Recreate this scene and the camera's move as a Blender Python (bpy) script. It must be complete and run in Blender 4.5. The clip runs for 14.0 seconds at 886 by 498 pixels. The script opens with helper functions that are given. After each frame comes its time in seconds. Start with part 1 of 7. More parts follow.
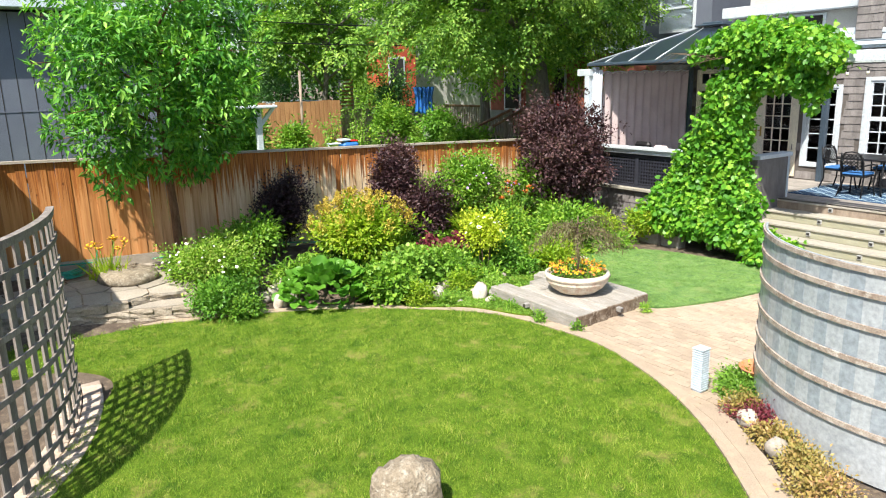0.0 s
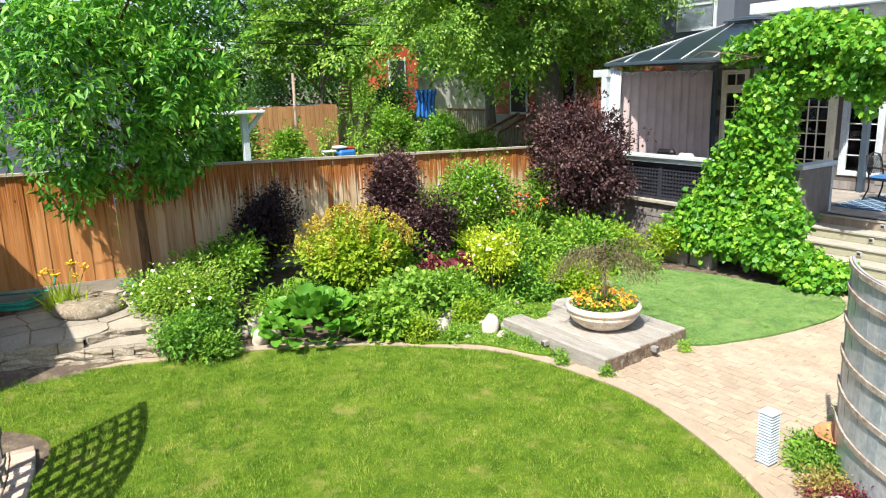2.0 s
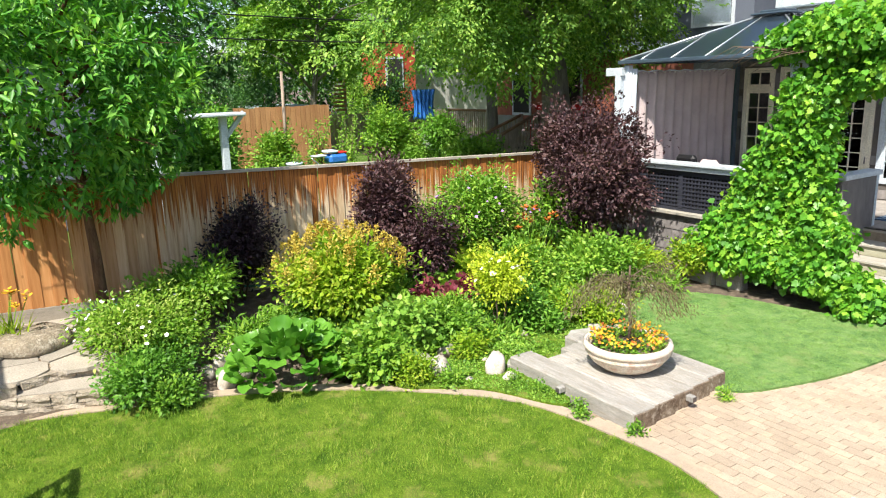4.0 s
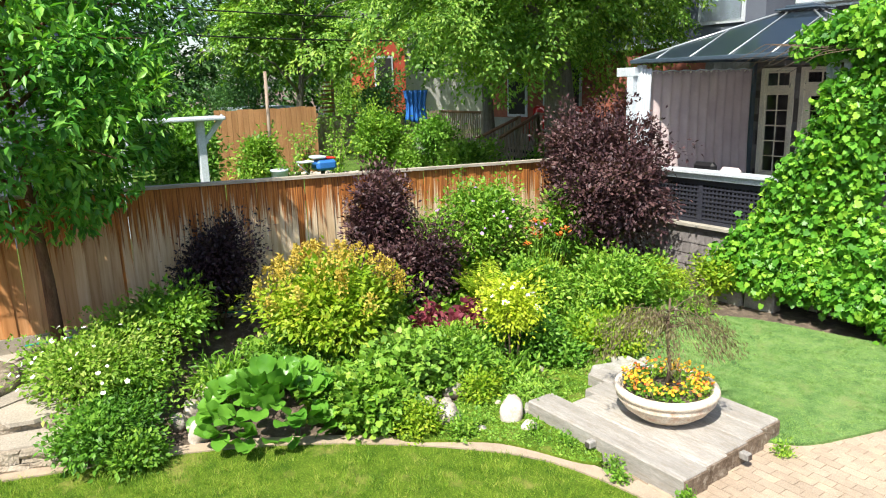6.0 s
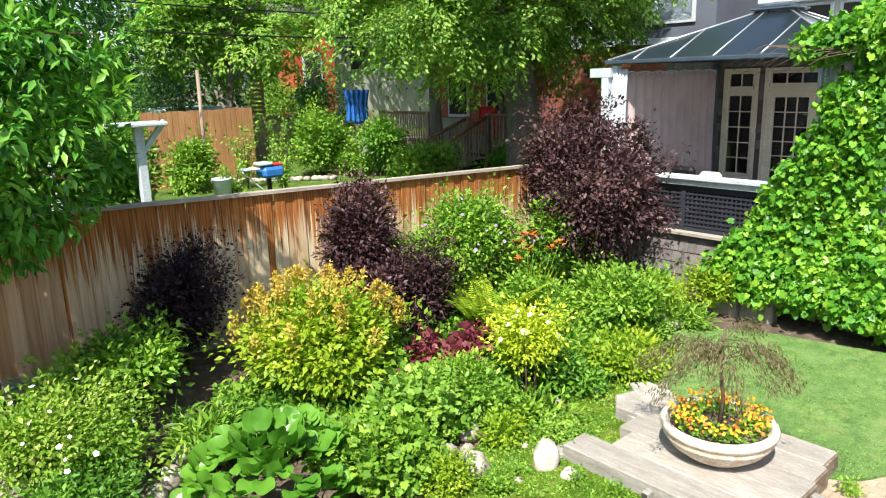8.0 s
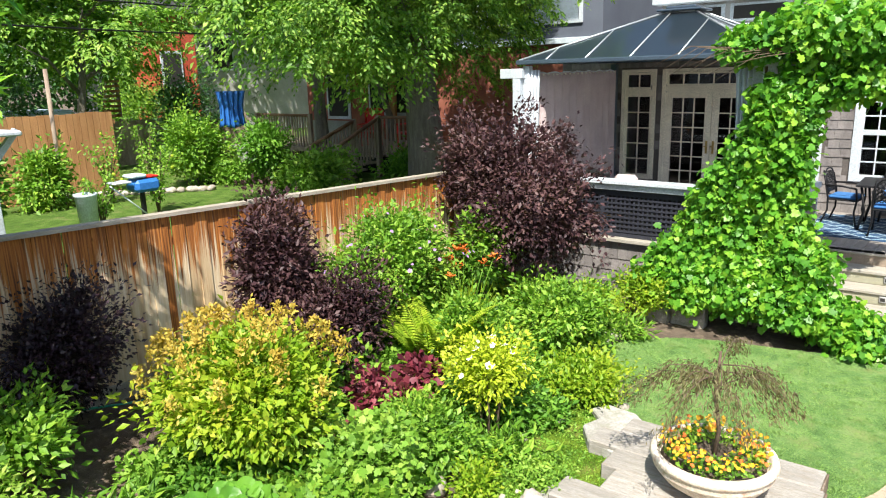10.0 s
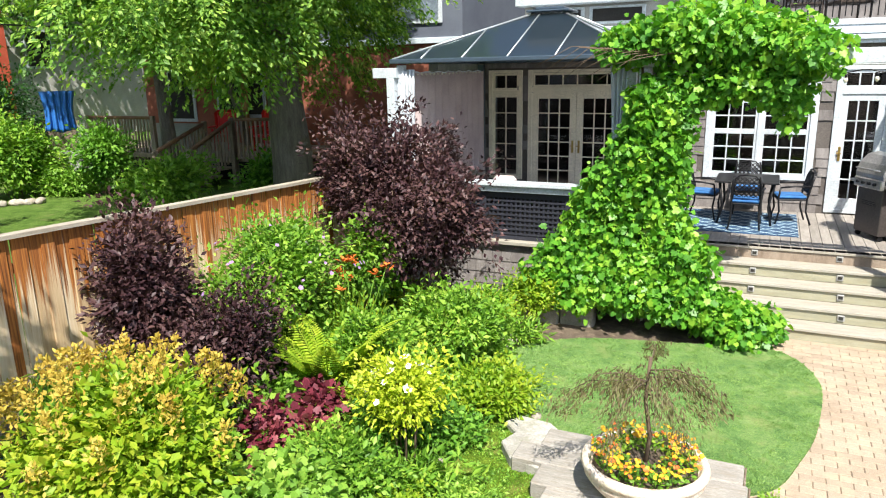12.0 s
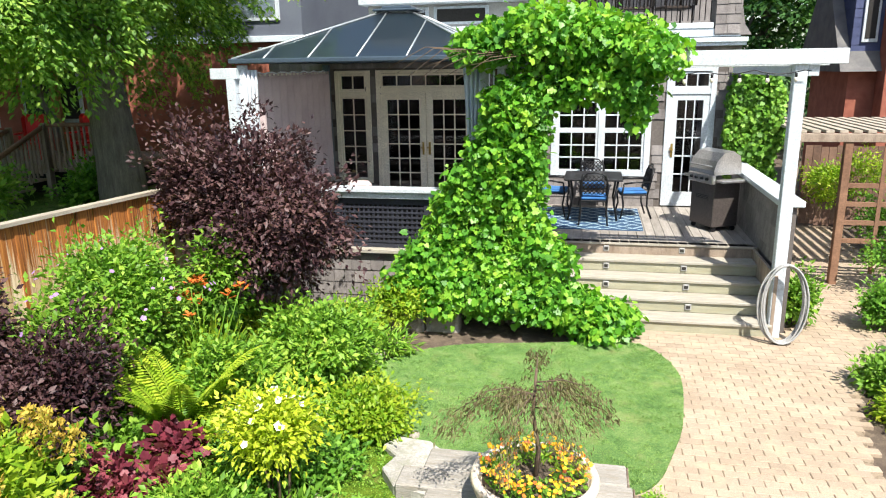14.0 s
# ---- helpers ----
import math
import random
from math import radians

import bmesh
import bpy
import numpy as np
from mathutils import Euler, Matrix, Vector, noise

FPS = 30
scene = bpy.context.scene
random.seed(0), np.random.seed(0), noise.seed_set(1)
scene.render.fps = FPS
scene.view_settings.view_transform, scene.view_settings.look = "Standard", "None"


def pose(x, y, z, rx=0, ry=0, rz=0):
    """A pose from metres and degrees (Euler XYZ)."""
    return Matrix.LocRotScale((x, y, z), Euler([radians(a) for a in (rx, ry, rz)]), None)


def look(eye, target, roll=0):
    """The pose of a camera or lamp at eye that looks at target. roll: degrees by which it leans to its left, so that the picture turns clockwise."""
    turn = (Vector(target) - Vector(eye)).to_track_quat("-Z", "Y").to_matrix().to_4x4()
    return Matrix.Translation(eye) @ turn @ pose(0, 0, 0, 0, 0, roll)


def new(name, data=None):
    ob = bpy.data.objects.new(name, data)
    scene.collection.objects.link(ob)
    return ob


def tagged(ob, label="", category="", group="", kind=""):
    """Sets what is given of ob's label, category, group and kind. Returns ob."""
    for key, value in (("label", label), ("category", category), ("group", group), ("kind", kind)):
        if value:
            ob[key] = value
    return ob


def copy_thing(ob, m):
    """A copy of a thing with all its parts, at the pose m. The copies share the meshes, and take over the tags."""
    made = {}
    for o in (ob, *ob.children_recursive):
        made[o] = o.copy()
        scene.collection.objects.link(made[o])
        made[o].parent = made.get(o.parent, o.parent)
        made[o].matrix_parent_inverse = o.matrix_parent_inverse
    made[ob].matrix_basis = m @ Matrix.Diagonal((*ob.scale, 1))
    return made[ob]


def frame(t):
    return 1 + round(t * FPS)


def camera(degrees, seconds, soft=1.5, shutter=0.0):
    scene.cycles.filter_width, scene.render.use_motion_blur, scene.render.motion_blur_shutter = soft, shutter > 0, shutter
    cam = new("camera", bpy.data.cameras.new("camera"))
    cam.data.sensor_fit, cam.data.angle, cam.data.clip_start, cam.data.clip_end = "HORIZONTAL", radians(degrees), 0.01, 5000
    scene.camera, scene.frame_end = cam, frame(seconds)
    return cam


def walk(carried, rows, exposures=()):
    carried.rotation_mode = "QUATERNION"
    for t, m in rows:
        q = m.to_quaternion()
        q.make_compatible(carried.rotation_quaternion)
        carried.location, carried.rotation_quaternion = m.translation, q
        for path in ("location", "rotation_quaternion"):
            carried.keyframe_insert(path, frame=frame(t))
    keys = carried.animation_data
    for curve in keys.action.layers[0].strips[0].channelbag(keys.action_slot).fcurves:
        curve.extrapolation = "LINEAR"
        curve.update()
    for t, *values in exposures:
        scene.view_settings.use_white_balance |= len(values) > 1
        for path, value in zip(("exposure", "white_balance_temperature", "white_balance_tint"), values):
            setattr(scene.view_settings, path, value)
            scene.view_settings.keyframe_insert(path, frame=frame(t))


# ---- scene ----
cam = camera(64.0, 14.0, soft=1.1)
PATH = [
    (0, (1.38, 0.731, 3.397), (-0.245, 1.802, 2.936), -1.6),
    (0.5, (1.066, 0.909, 3.409), (-0.559, 1.979, 2.948), -1.6),
    (1, (0.765, 1.137, 3.393), (-0.863, 2.204, 2.936), -1.7),
    (1.5, (0.443, 1.337, 3.384), (-1.187, 2.403, 2.929), -1.7),
    (2, (0.108, 1.538, 3.383), (-1.522, 2.605, 2.93), -1.8),
    (2.5, (-0.207, 1.752, 3.393), (-1.837, 2.818, 2.938), -1.8),
    (3, (-0.5, 1.959, 3.391), (-2.13, 3.025, 2.935), -1.8),
    (5.5, (-1.858, 2.778, 3.416), (-3.48, 3.856, 2.959), -1.8),
    (6, (-2.146, 2.833, 3.426), (-3.755, 3.929, 2.968), -1.8),
    (6.5, (-2.477, 2.771, 3.441), (-4.067, 3.893, 2.98), -1.8),
    (7, (-2.804, 2.705, 3.461), (-4.363, 3.868, 2.998), -1.7),
    (7.5, (-3.152, 2.658, 3.494), (-4.664, 3.882, 3.027), -1.7),
    (8, (-3.511, 2.632, 3.524), (-4.973, 3.913, 3.051), -1.7),
    (10.5, (-5.023, 2.818, 3.559), (-6.118, 4.419, 3.072), -1.4),
    (11, (-5.229, 2.871, 3.554), (-6.231, 4.531, 3.064), -1.2),
    (11.5, (-5.391, 2.918, 3.542), (-6.298, 4.632, 3.053), -1.2),
    (12, (-5.526, 2.941, 3.537), (-6.343, 4.699, 3.047), -1.1),
    (12.5, (-5.624, 2.976, 3.535), (-6.346, 4.776, 3.044), -1.0),
    (13, (-5.729, 3.057, 3.55), (-6.338, 4.897, 3.056), -1.0),
    (13.5, (-5.82, 3.173, 3.568), (-6.315, 5.046, 3.072), -1.0),
    (14, (-5.881, 3.283, 3.56), (-6.284, 5.178, 3.061), -0.9),
]
walk(cam, [(t, look(eye, target, roll)) for t, eye, target, roll in PATH])

# ---- world, sun, exposure ----
SUN_TO = Vector((0.36, -0.62, 1.0)).normalized()
world = bpy.data.worlds.new("world")
scene.world = world
world.use_nodes = True
wn = world.node_tree.nodes
sky = wn.new("ShaderNodeTexSky")
sky.sky_type = 'NISHITA'
sky.sun_disc = False
sky.sun_elevation = math.asin(SUN_TO.z)
sky.sun_rotation = math.atan2(SUN_TO.x, SUN_TO.y)
sky.air_density, sky.dust_density = 1.0, 1.5
world.node_tree.links.new(sky.outputs[0], wn["Background"].inputs[0])
wn["Background"].inputs[1].default_value = 0.12
sun = new("sun", bpy.data.lights.new("sun", 'SUN'))
sun.data.energy, sun.data.angle, sun.data.color = 5.0, radians(0.6), (1.0, 0.95, 0.86)
sun.matrix_world = look(SUN_TO * 40, (0, 0, 0))
scene.view_settings.exposure = 0.92


# ---- materials ----
def shader(name, rough=0.8, metal=0.0, spec=0.4):
    m = bpy.data.materials.new(name)
    m.use_nodes = True
    b = m.node_tree.nodes["Principled BSDF"]
    b.inputs["Roughness"].default_value = rough
    b.inputs["Metallic"].default_value = metal
    b.inputs["Specular IOR Level"].default_value = spec
    return m, m.node_tree.nodes, m.node_tree.links, b


def ramp(n, stops):
    r = n.new("ShaderNodeValToRGB")
    e = r.color_ramp.elements
    while len(e) < len(stops):
        e.new(0.5)
    for el, (p, c) in zip(e, stops):
        el.position, el.color = p, (*c, 1)
    return r


def coords(n, l, scale=(1, 1, 1), kind="Object"):
    tc, mp = n.new("ShaderNodeTexCoord"), n.new("ShaderNodeMapping")
    mp.inputs["Scale"].default_value = scale
    l.new(tc.outputs[kind], mp.inputs[0])
    return mp.outputs[0]


def world_coords(n, l, scale=(1, 1, 1)):
    g, mp = n.new("ShaderNodeNewGeometry"), n.new("ShaderNodeMapping")
    mp.inputs["Scale"].default_value = scale
    l.new(g.outputs["Position"], mp.inputs[0])
    return mp.outputs[0]


def noise_tex(n, l, vec, scale, detail=4, rough=0.6):
    t = n.new("ShaderNodeTexNoise")
    t.inputs["Scale"].default_value, t.inputs["Detail"].default_value = scale, detail
    t.inputs["Roughness"].default_value = rough
    l.new(vec, t.inputs["Vector"])
    return t.outputs["Fac"]


def mixc(n, l, fac, a, b, mode='MIX'):
    x = n.new("ShaderNodeMix")
    x.data_type, x.blend_type = 'RGBA', mode
    for s, v in ((x.inputs[0], fac), (x.inputs[6], a), (x.inputs[7], b)):
        if isinstance(v, (int, float)):
            s.default_value = v
        elif isinstance(v, tuple):
            s.default_value = (*v, 1)
        else:
            l.new(v, s)
    return x.outputs[2]


def bumped(n, l, b, height, strength=0.4, dist=0.02):
    k = n.new("ShaderNodeBump")
    k.inputs["Strength"].default_value, k.inputs["Distance"].default_value = strength, dist
    l.new(height, k.inputs["Height"])
    l.new(k.outputs[0], b.inputs["Normal"])


def surface(name, c1, c2, scale=6.0, fine=60.0, rough=0.8, bump=0.3, dist=0.01, stretch=(1, 1, 1), metal=0.0, stain=None, vary=0.0, spec=0.35):
    """Two scales of variation: broad patches from c1 to c2 and a fine grain, with optional stains and per-piece variation."""
    m, n, l, b = shader(name, rough, metal, spec)
    v = world_coords(n, l, stretch)
    broad, grain = noise_tex(n, l, v, scale), noise_tex(n, l, v, fine, 3)
    r = ramp(n, [(0.3, c1), (0.7, c2)])
    l.new(broad, r.inputs[0])
    g = ramp(n, [(0.3, (0.72, 0.72, 0.72)), (0.7, (1.12, 1.12, 1.12))])
    l.new(grain, g.inputs[0])
    col = mixc(n, l, 1.0, r.outputs[0], g.outputs[0], 'MULTIPLY')
    if stain:
        s = ramp(n, [(0.5, (0, 0, 0)), (0.68, (1, 1, 1))])
        l.new(noise_tex(n, l, v, scale * 2.7, 6, 0.7), s.inputs[0])
        col = mixc(n, l, s.outputs[0], col, stain)
    if vary:
        o = n.new("ShaderNodeObjectInfo")
        g2 = n.new("ShaderNodeNewGeometry")
        add = n.new("ShaderNodeMath")
        add.operation = 'ADD'
        l.new(o.outputs["Random"], add.inputs[0])
        l.new(g2.outputs["Random Per Island"], add.inputs[1])
        fr = n.new("ShaderNodeMath")
        fr.operation = 'FRACT'
        l.new(add.outputs[0], fr.inputs[0])
        p = ramp(n, [(0.0, (1 - vary,) * 3), (1.0, (1 + vary,) * 3)])
        l.new(fr.outputs[0], p.inputs[0])
        col = mixc(n, l, 1.0, col, p.outputs[0], 'MULTIPLY')
    l.new(col, b.inputs["Base Color"])
    if bump:
        bumped(n, l, b, grain, bump, dist)
    return m


def leafy(name, stops, trans=0.35, rough=0.5, patch=1.3, detail=3):
    """Leaves: a colour for each leaf, drifting over the plant, with light shining through."""
    m, n, l, b = shader(name, rough, 0.0, 0.35)
    g = n.new("ShaderNodeNewGeometry")
    broad = noise_tex(n, l, world_coords(n, l), patch, detail, 0.72 if detail > 3 else 0.6)
    add = n.new("ShaderNodeMath")
    add.operation = 'MULTIPLY_ADD'
    l.new(g.outputs["Random Per Island"], add.inputs[0])
    add.inputs[1].default_value = 0.6
    sh = n.new("ShaderNodeMath")
    sh.operation = 'MULTIPLY_ADD'
    l.new(broad, sh.inputs[0])
    sh.inputs[1].default_value, sh.inputs[2].default_value = 1.3, -0.45
    l.new(sh.outputs[0], add.inputs[2])
    r = ramp(n, stops)
    l.new(add.outputs[0], r.inputs[0])
    l.new(r.outputs[0], b.inputs["Base Color"])
    t, mx = n.new("ShaderNodeBsdfTranslucent"), n.new("ShaderNodeMixShader")
    warm = mixc(n, l, 1.0, r.outputs[0], (1.0, 1.15, 0.45), 'MULTIPLY')
    l.new(warm, t.inputs[0])
    mx.inputs[0].default_value = trans
    l.new(b.outputs[0], mx.inputs[1])
    l.new(t.outputs[0], mx.inputs[2])
    l.new(mx.outputs[0], n["Material Output"].inputs[0])
    return m


def plain(name, c, rough=0.5, metal=0.0, spec=0.4):
    return surface(name, tuple(x * 0.9 for x in c), tuple(min(x * 1.08, 1) for x in c), 3, 40, rough, 0.06, 0.003, metal=metal, spec=spec)


def fence_wood():
    """Cedar, bleached below, with rust-brown drips running down from the top of each board."""
    m, n, l, b = shader("weathered_cedar", 0.85)
    o = n.new("ShaderNodeObjectInfo")
    def shifted(scale):
        off = n.new("ShaderNodeVectorMath")
        off.operation = 'ADD'
        l.new(world_coords(n, l, scale), off.inputs[0])
        l.new(o.outputs["Random"], off.inputs[1])
        return off.outputs[0]
    body = ramp(n, [(0.25, (0.42, 0.29, 0.17)), (0.5, (0.62, 0.50, 0.34)), (0.75, (0.74, 0.66, 0.53))])
    l.new(noise_tex(n, l, shifted((4, 9, 0.5)), 2.0, 5, 0.65), body.inputs[0])
    tone = ramp(n, [(0.0, (0.84, 0.73, 0.60)), (0.5, (1.0, 0.95, 0.88)), (1.0, (1.12, 1.10, 1.07))])
    l.new(o.outputs["Random"], tone.inputs[0])
    col = mixc(n, l, 1.0, body.outputs[0], tone.outputs[0], 'MULTIPLY')
    sep = n.new("ShaderNodeSeparateXYZ")
    l.new(coords(n, l, (1, 1, 1)), sep.inputs[0])
    drip = n.new("ShaderNodeMath")
    drip.operation = 'MULTIPLY_ADD'
    l.new(noise_tex(n, l, shifted((3, 16, 0.35)), 1.7, 4, 0.7), drip.inputs[0])
    drip.inputs[1].default_value = 1.5
    l.new(sep.outputs["Z"], drip.inputs[2])
    dr = ramp(n, [(0.56, (0, 0, 0)), (0.74, (1, 1, 1))])
    sc = n.new("ShaderNodeMath")
    sc.operation = 'SUBTRACT'
    l.new(drip.outputs[0], sc.inputs[0])
    sc.inputs[1].default_value = 0.80
    l.new(sc.outputs[0], dr.inputs[0])
    rust = ramp(n, [(0.3, (0.08, 0.03, 0.012)), (0.5, (0.33, 0.11, 0.022)), (0.75, (0.52, 0.22, 0.05))])
    l.new(noise_tex(n, l, shifted((3, 22, 0.5)), 2.5, 4), rust.inputs[0])
    # near end browner: less bleached cedar, plus tree shade put into the colour
    py = n.new("ShaderNodeSeparateXYZ")
    l.new(world_coords(n, l), py.inputs[0])
    far = n.new("ShaderNodeMapRange")
    far.inputs["From Min"].default_value, far.inputs["From Max"].default_value = 3.0, 5.2
    l.new(py.outputs["Y"], far.inputs["Value"])
    fresh = mixc(n, l, 1.0, col, (0.84, 0.50, 0.27), 'MULTIPLY')
    col = mixc(n, l, far.outputs[0], fresh, col)
    col = mixc(n, l, dr.outputs[0], col, rust.outputs[0])
    knot = ramp(n, [(0.0, (0.1, 0.04, 0.02)), (0.09, (1, 1, 1))])
    vo = n.new("ShaderNodeTexVoronoi")
    vo.inputs["Scale"].default_value = 2.6
    l.new(shifted((1, 1.6, 1)), vo.inputs["Vector"])
    l.new(vo.outputs["Distance"], knot.inputs[0])
    col = mixc(n, l, 1.0, col, knot.outputs[0], 'MULTIPLY')
    l.new(col, b.inputs["Base Color"])
    bumped(n, l, b, noise_tex(n, l, world_coords(n, l, (30, 60, 2)), 2, 3), 0.5, 0.006)
    return m


def glassy(name, tint=(0.9, 0.95, 1.0), rough=0.02):
    m, n, l, b = shader(name, rough, 0.0, 0.5)
    b.inputs["Base Color"].default_value = (*tint, 1)
    b.inputs["Transmission Weight"].default_value = 1.0
    b.inputs["IOR"].default_value = 1.45
    return m


def grass_ground(name, a, b_, c, dry):
    m, n, l, b = shader(name, 0.9, 0.0, 0.15)
    v = world_coords(n, l)
    r = ramp(n, [(0.36, a), (0.5, b_), (0.64, c)])
    l.new(noise_tex(n, l, v, 3.2, 8, 0.75), r.inputs[0])
    f = ramp(n, [(0.3, (0.42, 0.47, 0.4)), (0.7, (1.35, 1.3, 1.3))])
    l.new(noise_tex(n, l, v, 55, 4, 0.7), f.inputs[0])
    col = mixc(n, l, 1.0, r.outputs[0], f.outputs[0], 'MULTIPLY')
    d = ramp(n, [(0.55, (0, 0, 0)), (0.75, (1, 1, 1))])
    l.new(noise_tex(n, l, v, 2.3, 5, 0.65), d.inputs[0])
    col = mixc(n, l, d.outputs[0], col, dry)
    l.new(col, b.inputs["Base Color"])
    bumped(n, l, b, noise_tex(n, l, v, 80, 4, 0.7), 0.8, 0.03)
    return m


M = {}
M["soil"] = surface("garden_soil", (0.085, 0.062, 0.045), (0.17, 0.13, 0.095), 3, 70, 0.95, 0.8, 0.03, stain=(0.24, 0.185, 0.13))
M["lawn"] = grass_ground("lawn_grass", (0.055, 0.12, 0.008), (0.11, 0.19, 0.014), (0.17, 0.25, 0.025), (0.30, 0.27, 0.08))
M["moss"] = grass_ground("creeping_thyme", (0.085, 0.18, 0.05), (0.16, 0.29, 0.085), (0.25, 0.36, 0.125), (0.27, 0.30, 0.11))
M["yard"] = grass_ground("yard_grass", (0.06, 0.12, 0.02), (0.10, 0.18, 0.03), (0.14, 0.22, 0.05), (0.2, 0.19, 0.08))
M["paver"] = surface("tan_paver", (0.345, 0.268, 0.192), (0.41, 0.328, 0.245), 1.6, 90, 0.9, 0.4, 0.006, stain=(0.43, 0.335, 0.235), vary=0.10)
M["joint"] = surface("sand_joint", (0.23, 0.175, 0.12), (0.34, 0.265, 0.185), 5, 90, 0.95, 0.4, stain=(0.08, 0.06, 0.035))
M["brick"] = surface("edging_brick", (0.36, 0.27, 0.20), (0.55, 0.45, 0.36), 3, 60, 0.9, 0.5, vary=0.28)
M["block"] = surface("retaining_block", (0.28, 0.23, 0.17), (0.45, 0.385, 0.30), 5, 45, 0.95, 0.9, 0.03, stain=(0.28, 0.24, 0.18), vary=0.15)
M["flag"] = surface("flagstone", (0.30, 0.265, 0.215), (0.41, 0.36, 0.295), 2, 50, 0.9, 0.5, vary=0.12)
M["rock"] = surface("river_rock", (0.31, 0.27, 0.22), (0.55, 0.51, 0.45), 9, 50, 0.85, 0.4, 0.01, stain=(0.42, 0.34, 0.25), vary=0.22)
M["boulder"] = surface("lichened_boulder", (0.17, 0.14, 0.10), (0.33, 0.27, 0.19), 5, 35, 0.9, 0.9, 0.03, stain=(0.42, 0.38, 0.30))
M["concrete"] = surface("grey_concrete", (0.26, 0.24, 0.21), (0.36, 0.33, 0.29), 4, 60, 0.9, 0.6, 0.012, stain=(0.2, 0.17, 0.13))
M["slab"] = surface("weathered_timber", (0.27, 0.25, 0.22), (0.43, 0.405, 0.365), 2.2, 30, 0.9, 0.6, 0.01, stretch=(1, 6, 6), stain=(0.27, 0.23, 0.18), vary=0.08)
M["flagtop"] = surface("eroded_grey_slab", (0.30, 0.285, 0.25), (0.46, 0.44, 0.40), 3, 40, 0.9, 0.7, 0.012, stain=(0.24, 0.24, 0.17))
M["slabside"] = surface("dark_timber_end", (0.10, 0.065, 0.04), (0.24, 0.18, 0.13), 5, 40, 0.9, 0.8, 0.02, stain=(0.34, 0.29, 0.23))
M["fence"] = fence_wood()
M["cap"] = surface("fence_cap_wood", (0.30, 0.26, 0.21), (0.48, 0.42, 0.34), 2, 50, 0.85, 0.4, stretch=(6, 1, 6))
M["screen"] = surface("grey_cedar", (0.16, 0.135, 0.115), (0.30, 0.265, 0.23), 3, 40, 0.85, 0.5, stretch=(3, 3, 0.6), vary=0.2)
M["band"] = surface("screen_band_wood", (0.22, 0.16, 0.12), (0.42, 0.36, 0.30), 5, 50, 0.85, 0.5, stain=(0.5, 0.46, 0.40))
M["white"] = plain("white_paint", (0.54, 0.59, 0.63), 0.45)
M["cream"] = plain("cream_paint", (0.84, 0.76, 0.60), 0.45)
M["shingle"] = surface("grey_shingle", (0.16, 0.145, 0.14), (0.255, 0.235, 0.225), 3, 50, 0.85, 0.4, stretch=(3, 3, 1), vary=0.16)
M["wallback"] = plain("sheathing", (0.12, 0.105, 0.095), 0.9)
M["deck"] = surface("deck_board", (0.25, 0.225, 0.20), (0.36, 0.33, 0.295), 3, 50, 0.8, 0.4, stretch=(6, 1, 6), vary=0.12)
M["tread"] = surface("step_tread", (0.31, 0.29, 0.245), (0.43, 0.405, 0.35), 2.5, 45, 0.8, 0.4, stretch=(1, 6, 6), stain=(0.40, 0.35, 0.26))
M["riser"] = surface("step_riser", (0.30, 0.29, 0.205), (0.41, 0.395, 0.29), 2.5, 45, 0.8, 0.4, stretch=(1, 6, 6), stain=(0.34, 0.31, 0.2))
# near-black colour standing in for unlit rooms and shaded hollows; also lenses, grooves
M["dark"] = plain("unlit_dark", (0.03, 0.028, 0.026), 0.9)
M["glass"] = glassy("window_glass")
M["roof"] = shader("dark_roof_panel", 0.05, 0.0, 1.0)[0]
M["roof"].node_tree.nodes["Principled BSDF"].inputs["Base Color"].default_value = (0.015, 0.028, 0.042, 1)
rn, rl = M["roof"].node_tree.nodes, M["roof"].node_tree.links
rt, rm = rn.new("ShaderNodeBsdfTranslucent"), rn.new("ShaderNodeMixShader")
rt.inputs[0].default_value, rm.inputs[0].default_value = (0.66, 0.70, 0.74, 1), 0.42
rl.new(rn["Principled BSDF"].outputs[0], rm.inputs[1])
rl.new(rt.outputs[0], rm.inputs[2])
rl.new(rm.outputs[0], rn["Material Output"].inputs[0])
M["roofmetal"] = plain("slate_blue_metal", (0.07, 0.10, 0.135), 0.35, 0.3)
M["rib"] = plain("pale_metal_rib", (0.5, 0.55, 0.57), 0.35, 0.5)
M["curtain"] = surface("mauve_curtain", (0.46, 0.37, 0.37), (0.58, 0.48, 0.47), 2, 120, 0.95, 0.2)
M["curtainw"] = surface("pale_blue_curtain", (0.52, 0.56, 0.62), (0.66, 0.70, 0.74), 2, 120, 0.95, 0.2)
M["lattice"] = plain("black_lattice", (0.03, 0.032, 0.045), 0.6)
M["iron"] = plain("black_cast_metal", (0.02, 0.02, 0.022), 0.4, 0.4)
M["blue"] = surface("blue_cushion", (0.03, 0.12, 0.33), (0.05, 0.18, 0.42), 5, 120, 0.9, 0.2)
M["rug"] = surface("navy_rug", (0.02, 0.06, 0.13), (0.04, 0.10, 0.20), 6, 150, 0.95, 0.3)
M["rugline"] = plain("pale_rug_line", (0.45, 0.6, 0.68), 0.95)
M["steel"] = plain("stainless_steel", (0.55, 0.53, 0.51), 0.32, 0.8)
M["grillbody"] = plain("taupe_enamel", (0.10, 0.085, 0.08), 0.4, 0.3)
M["hose"] = plain("grey_hose", (0.36, 0.36, 0.35), 0.5)
M["ghose"] = plain("green_hose", (0.02, 0.28, 0.20), 0.4)
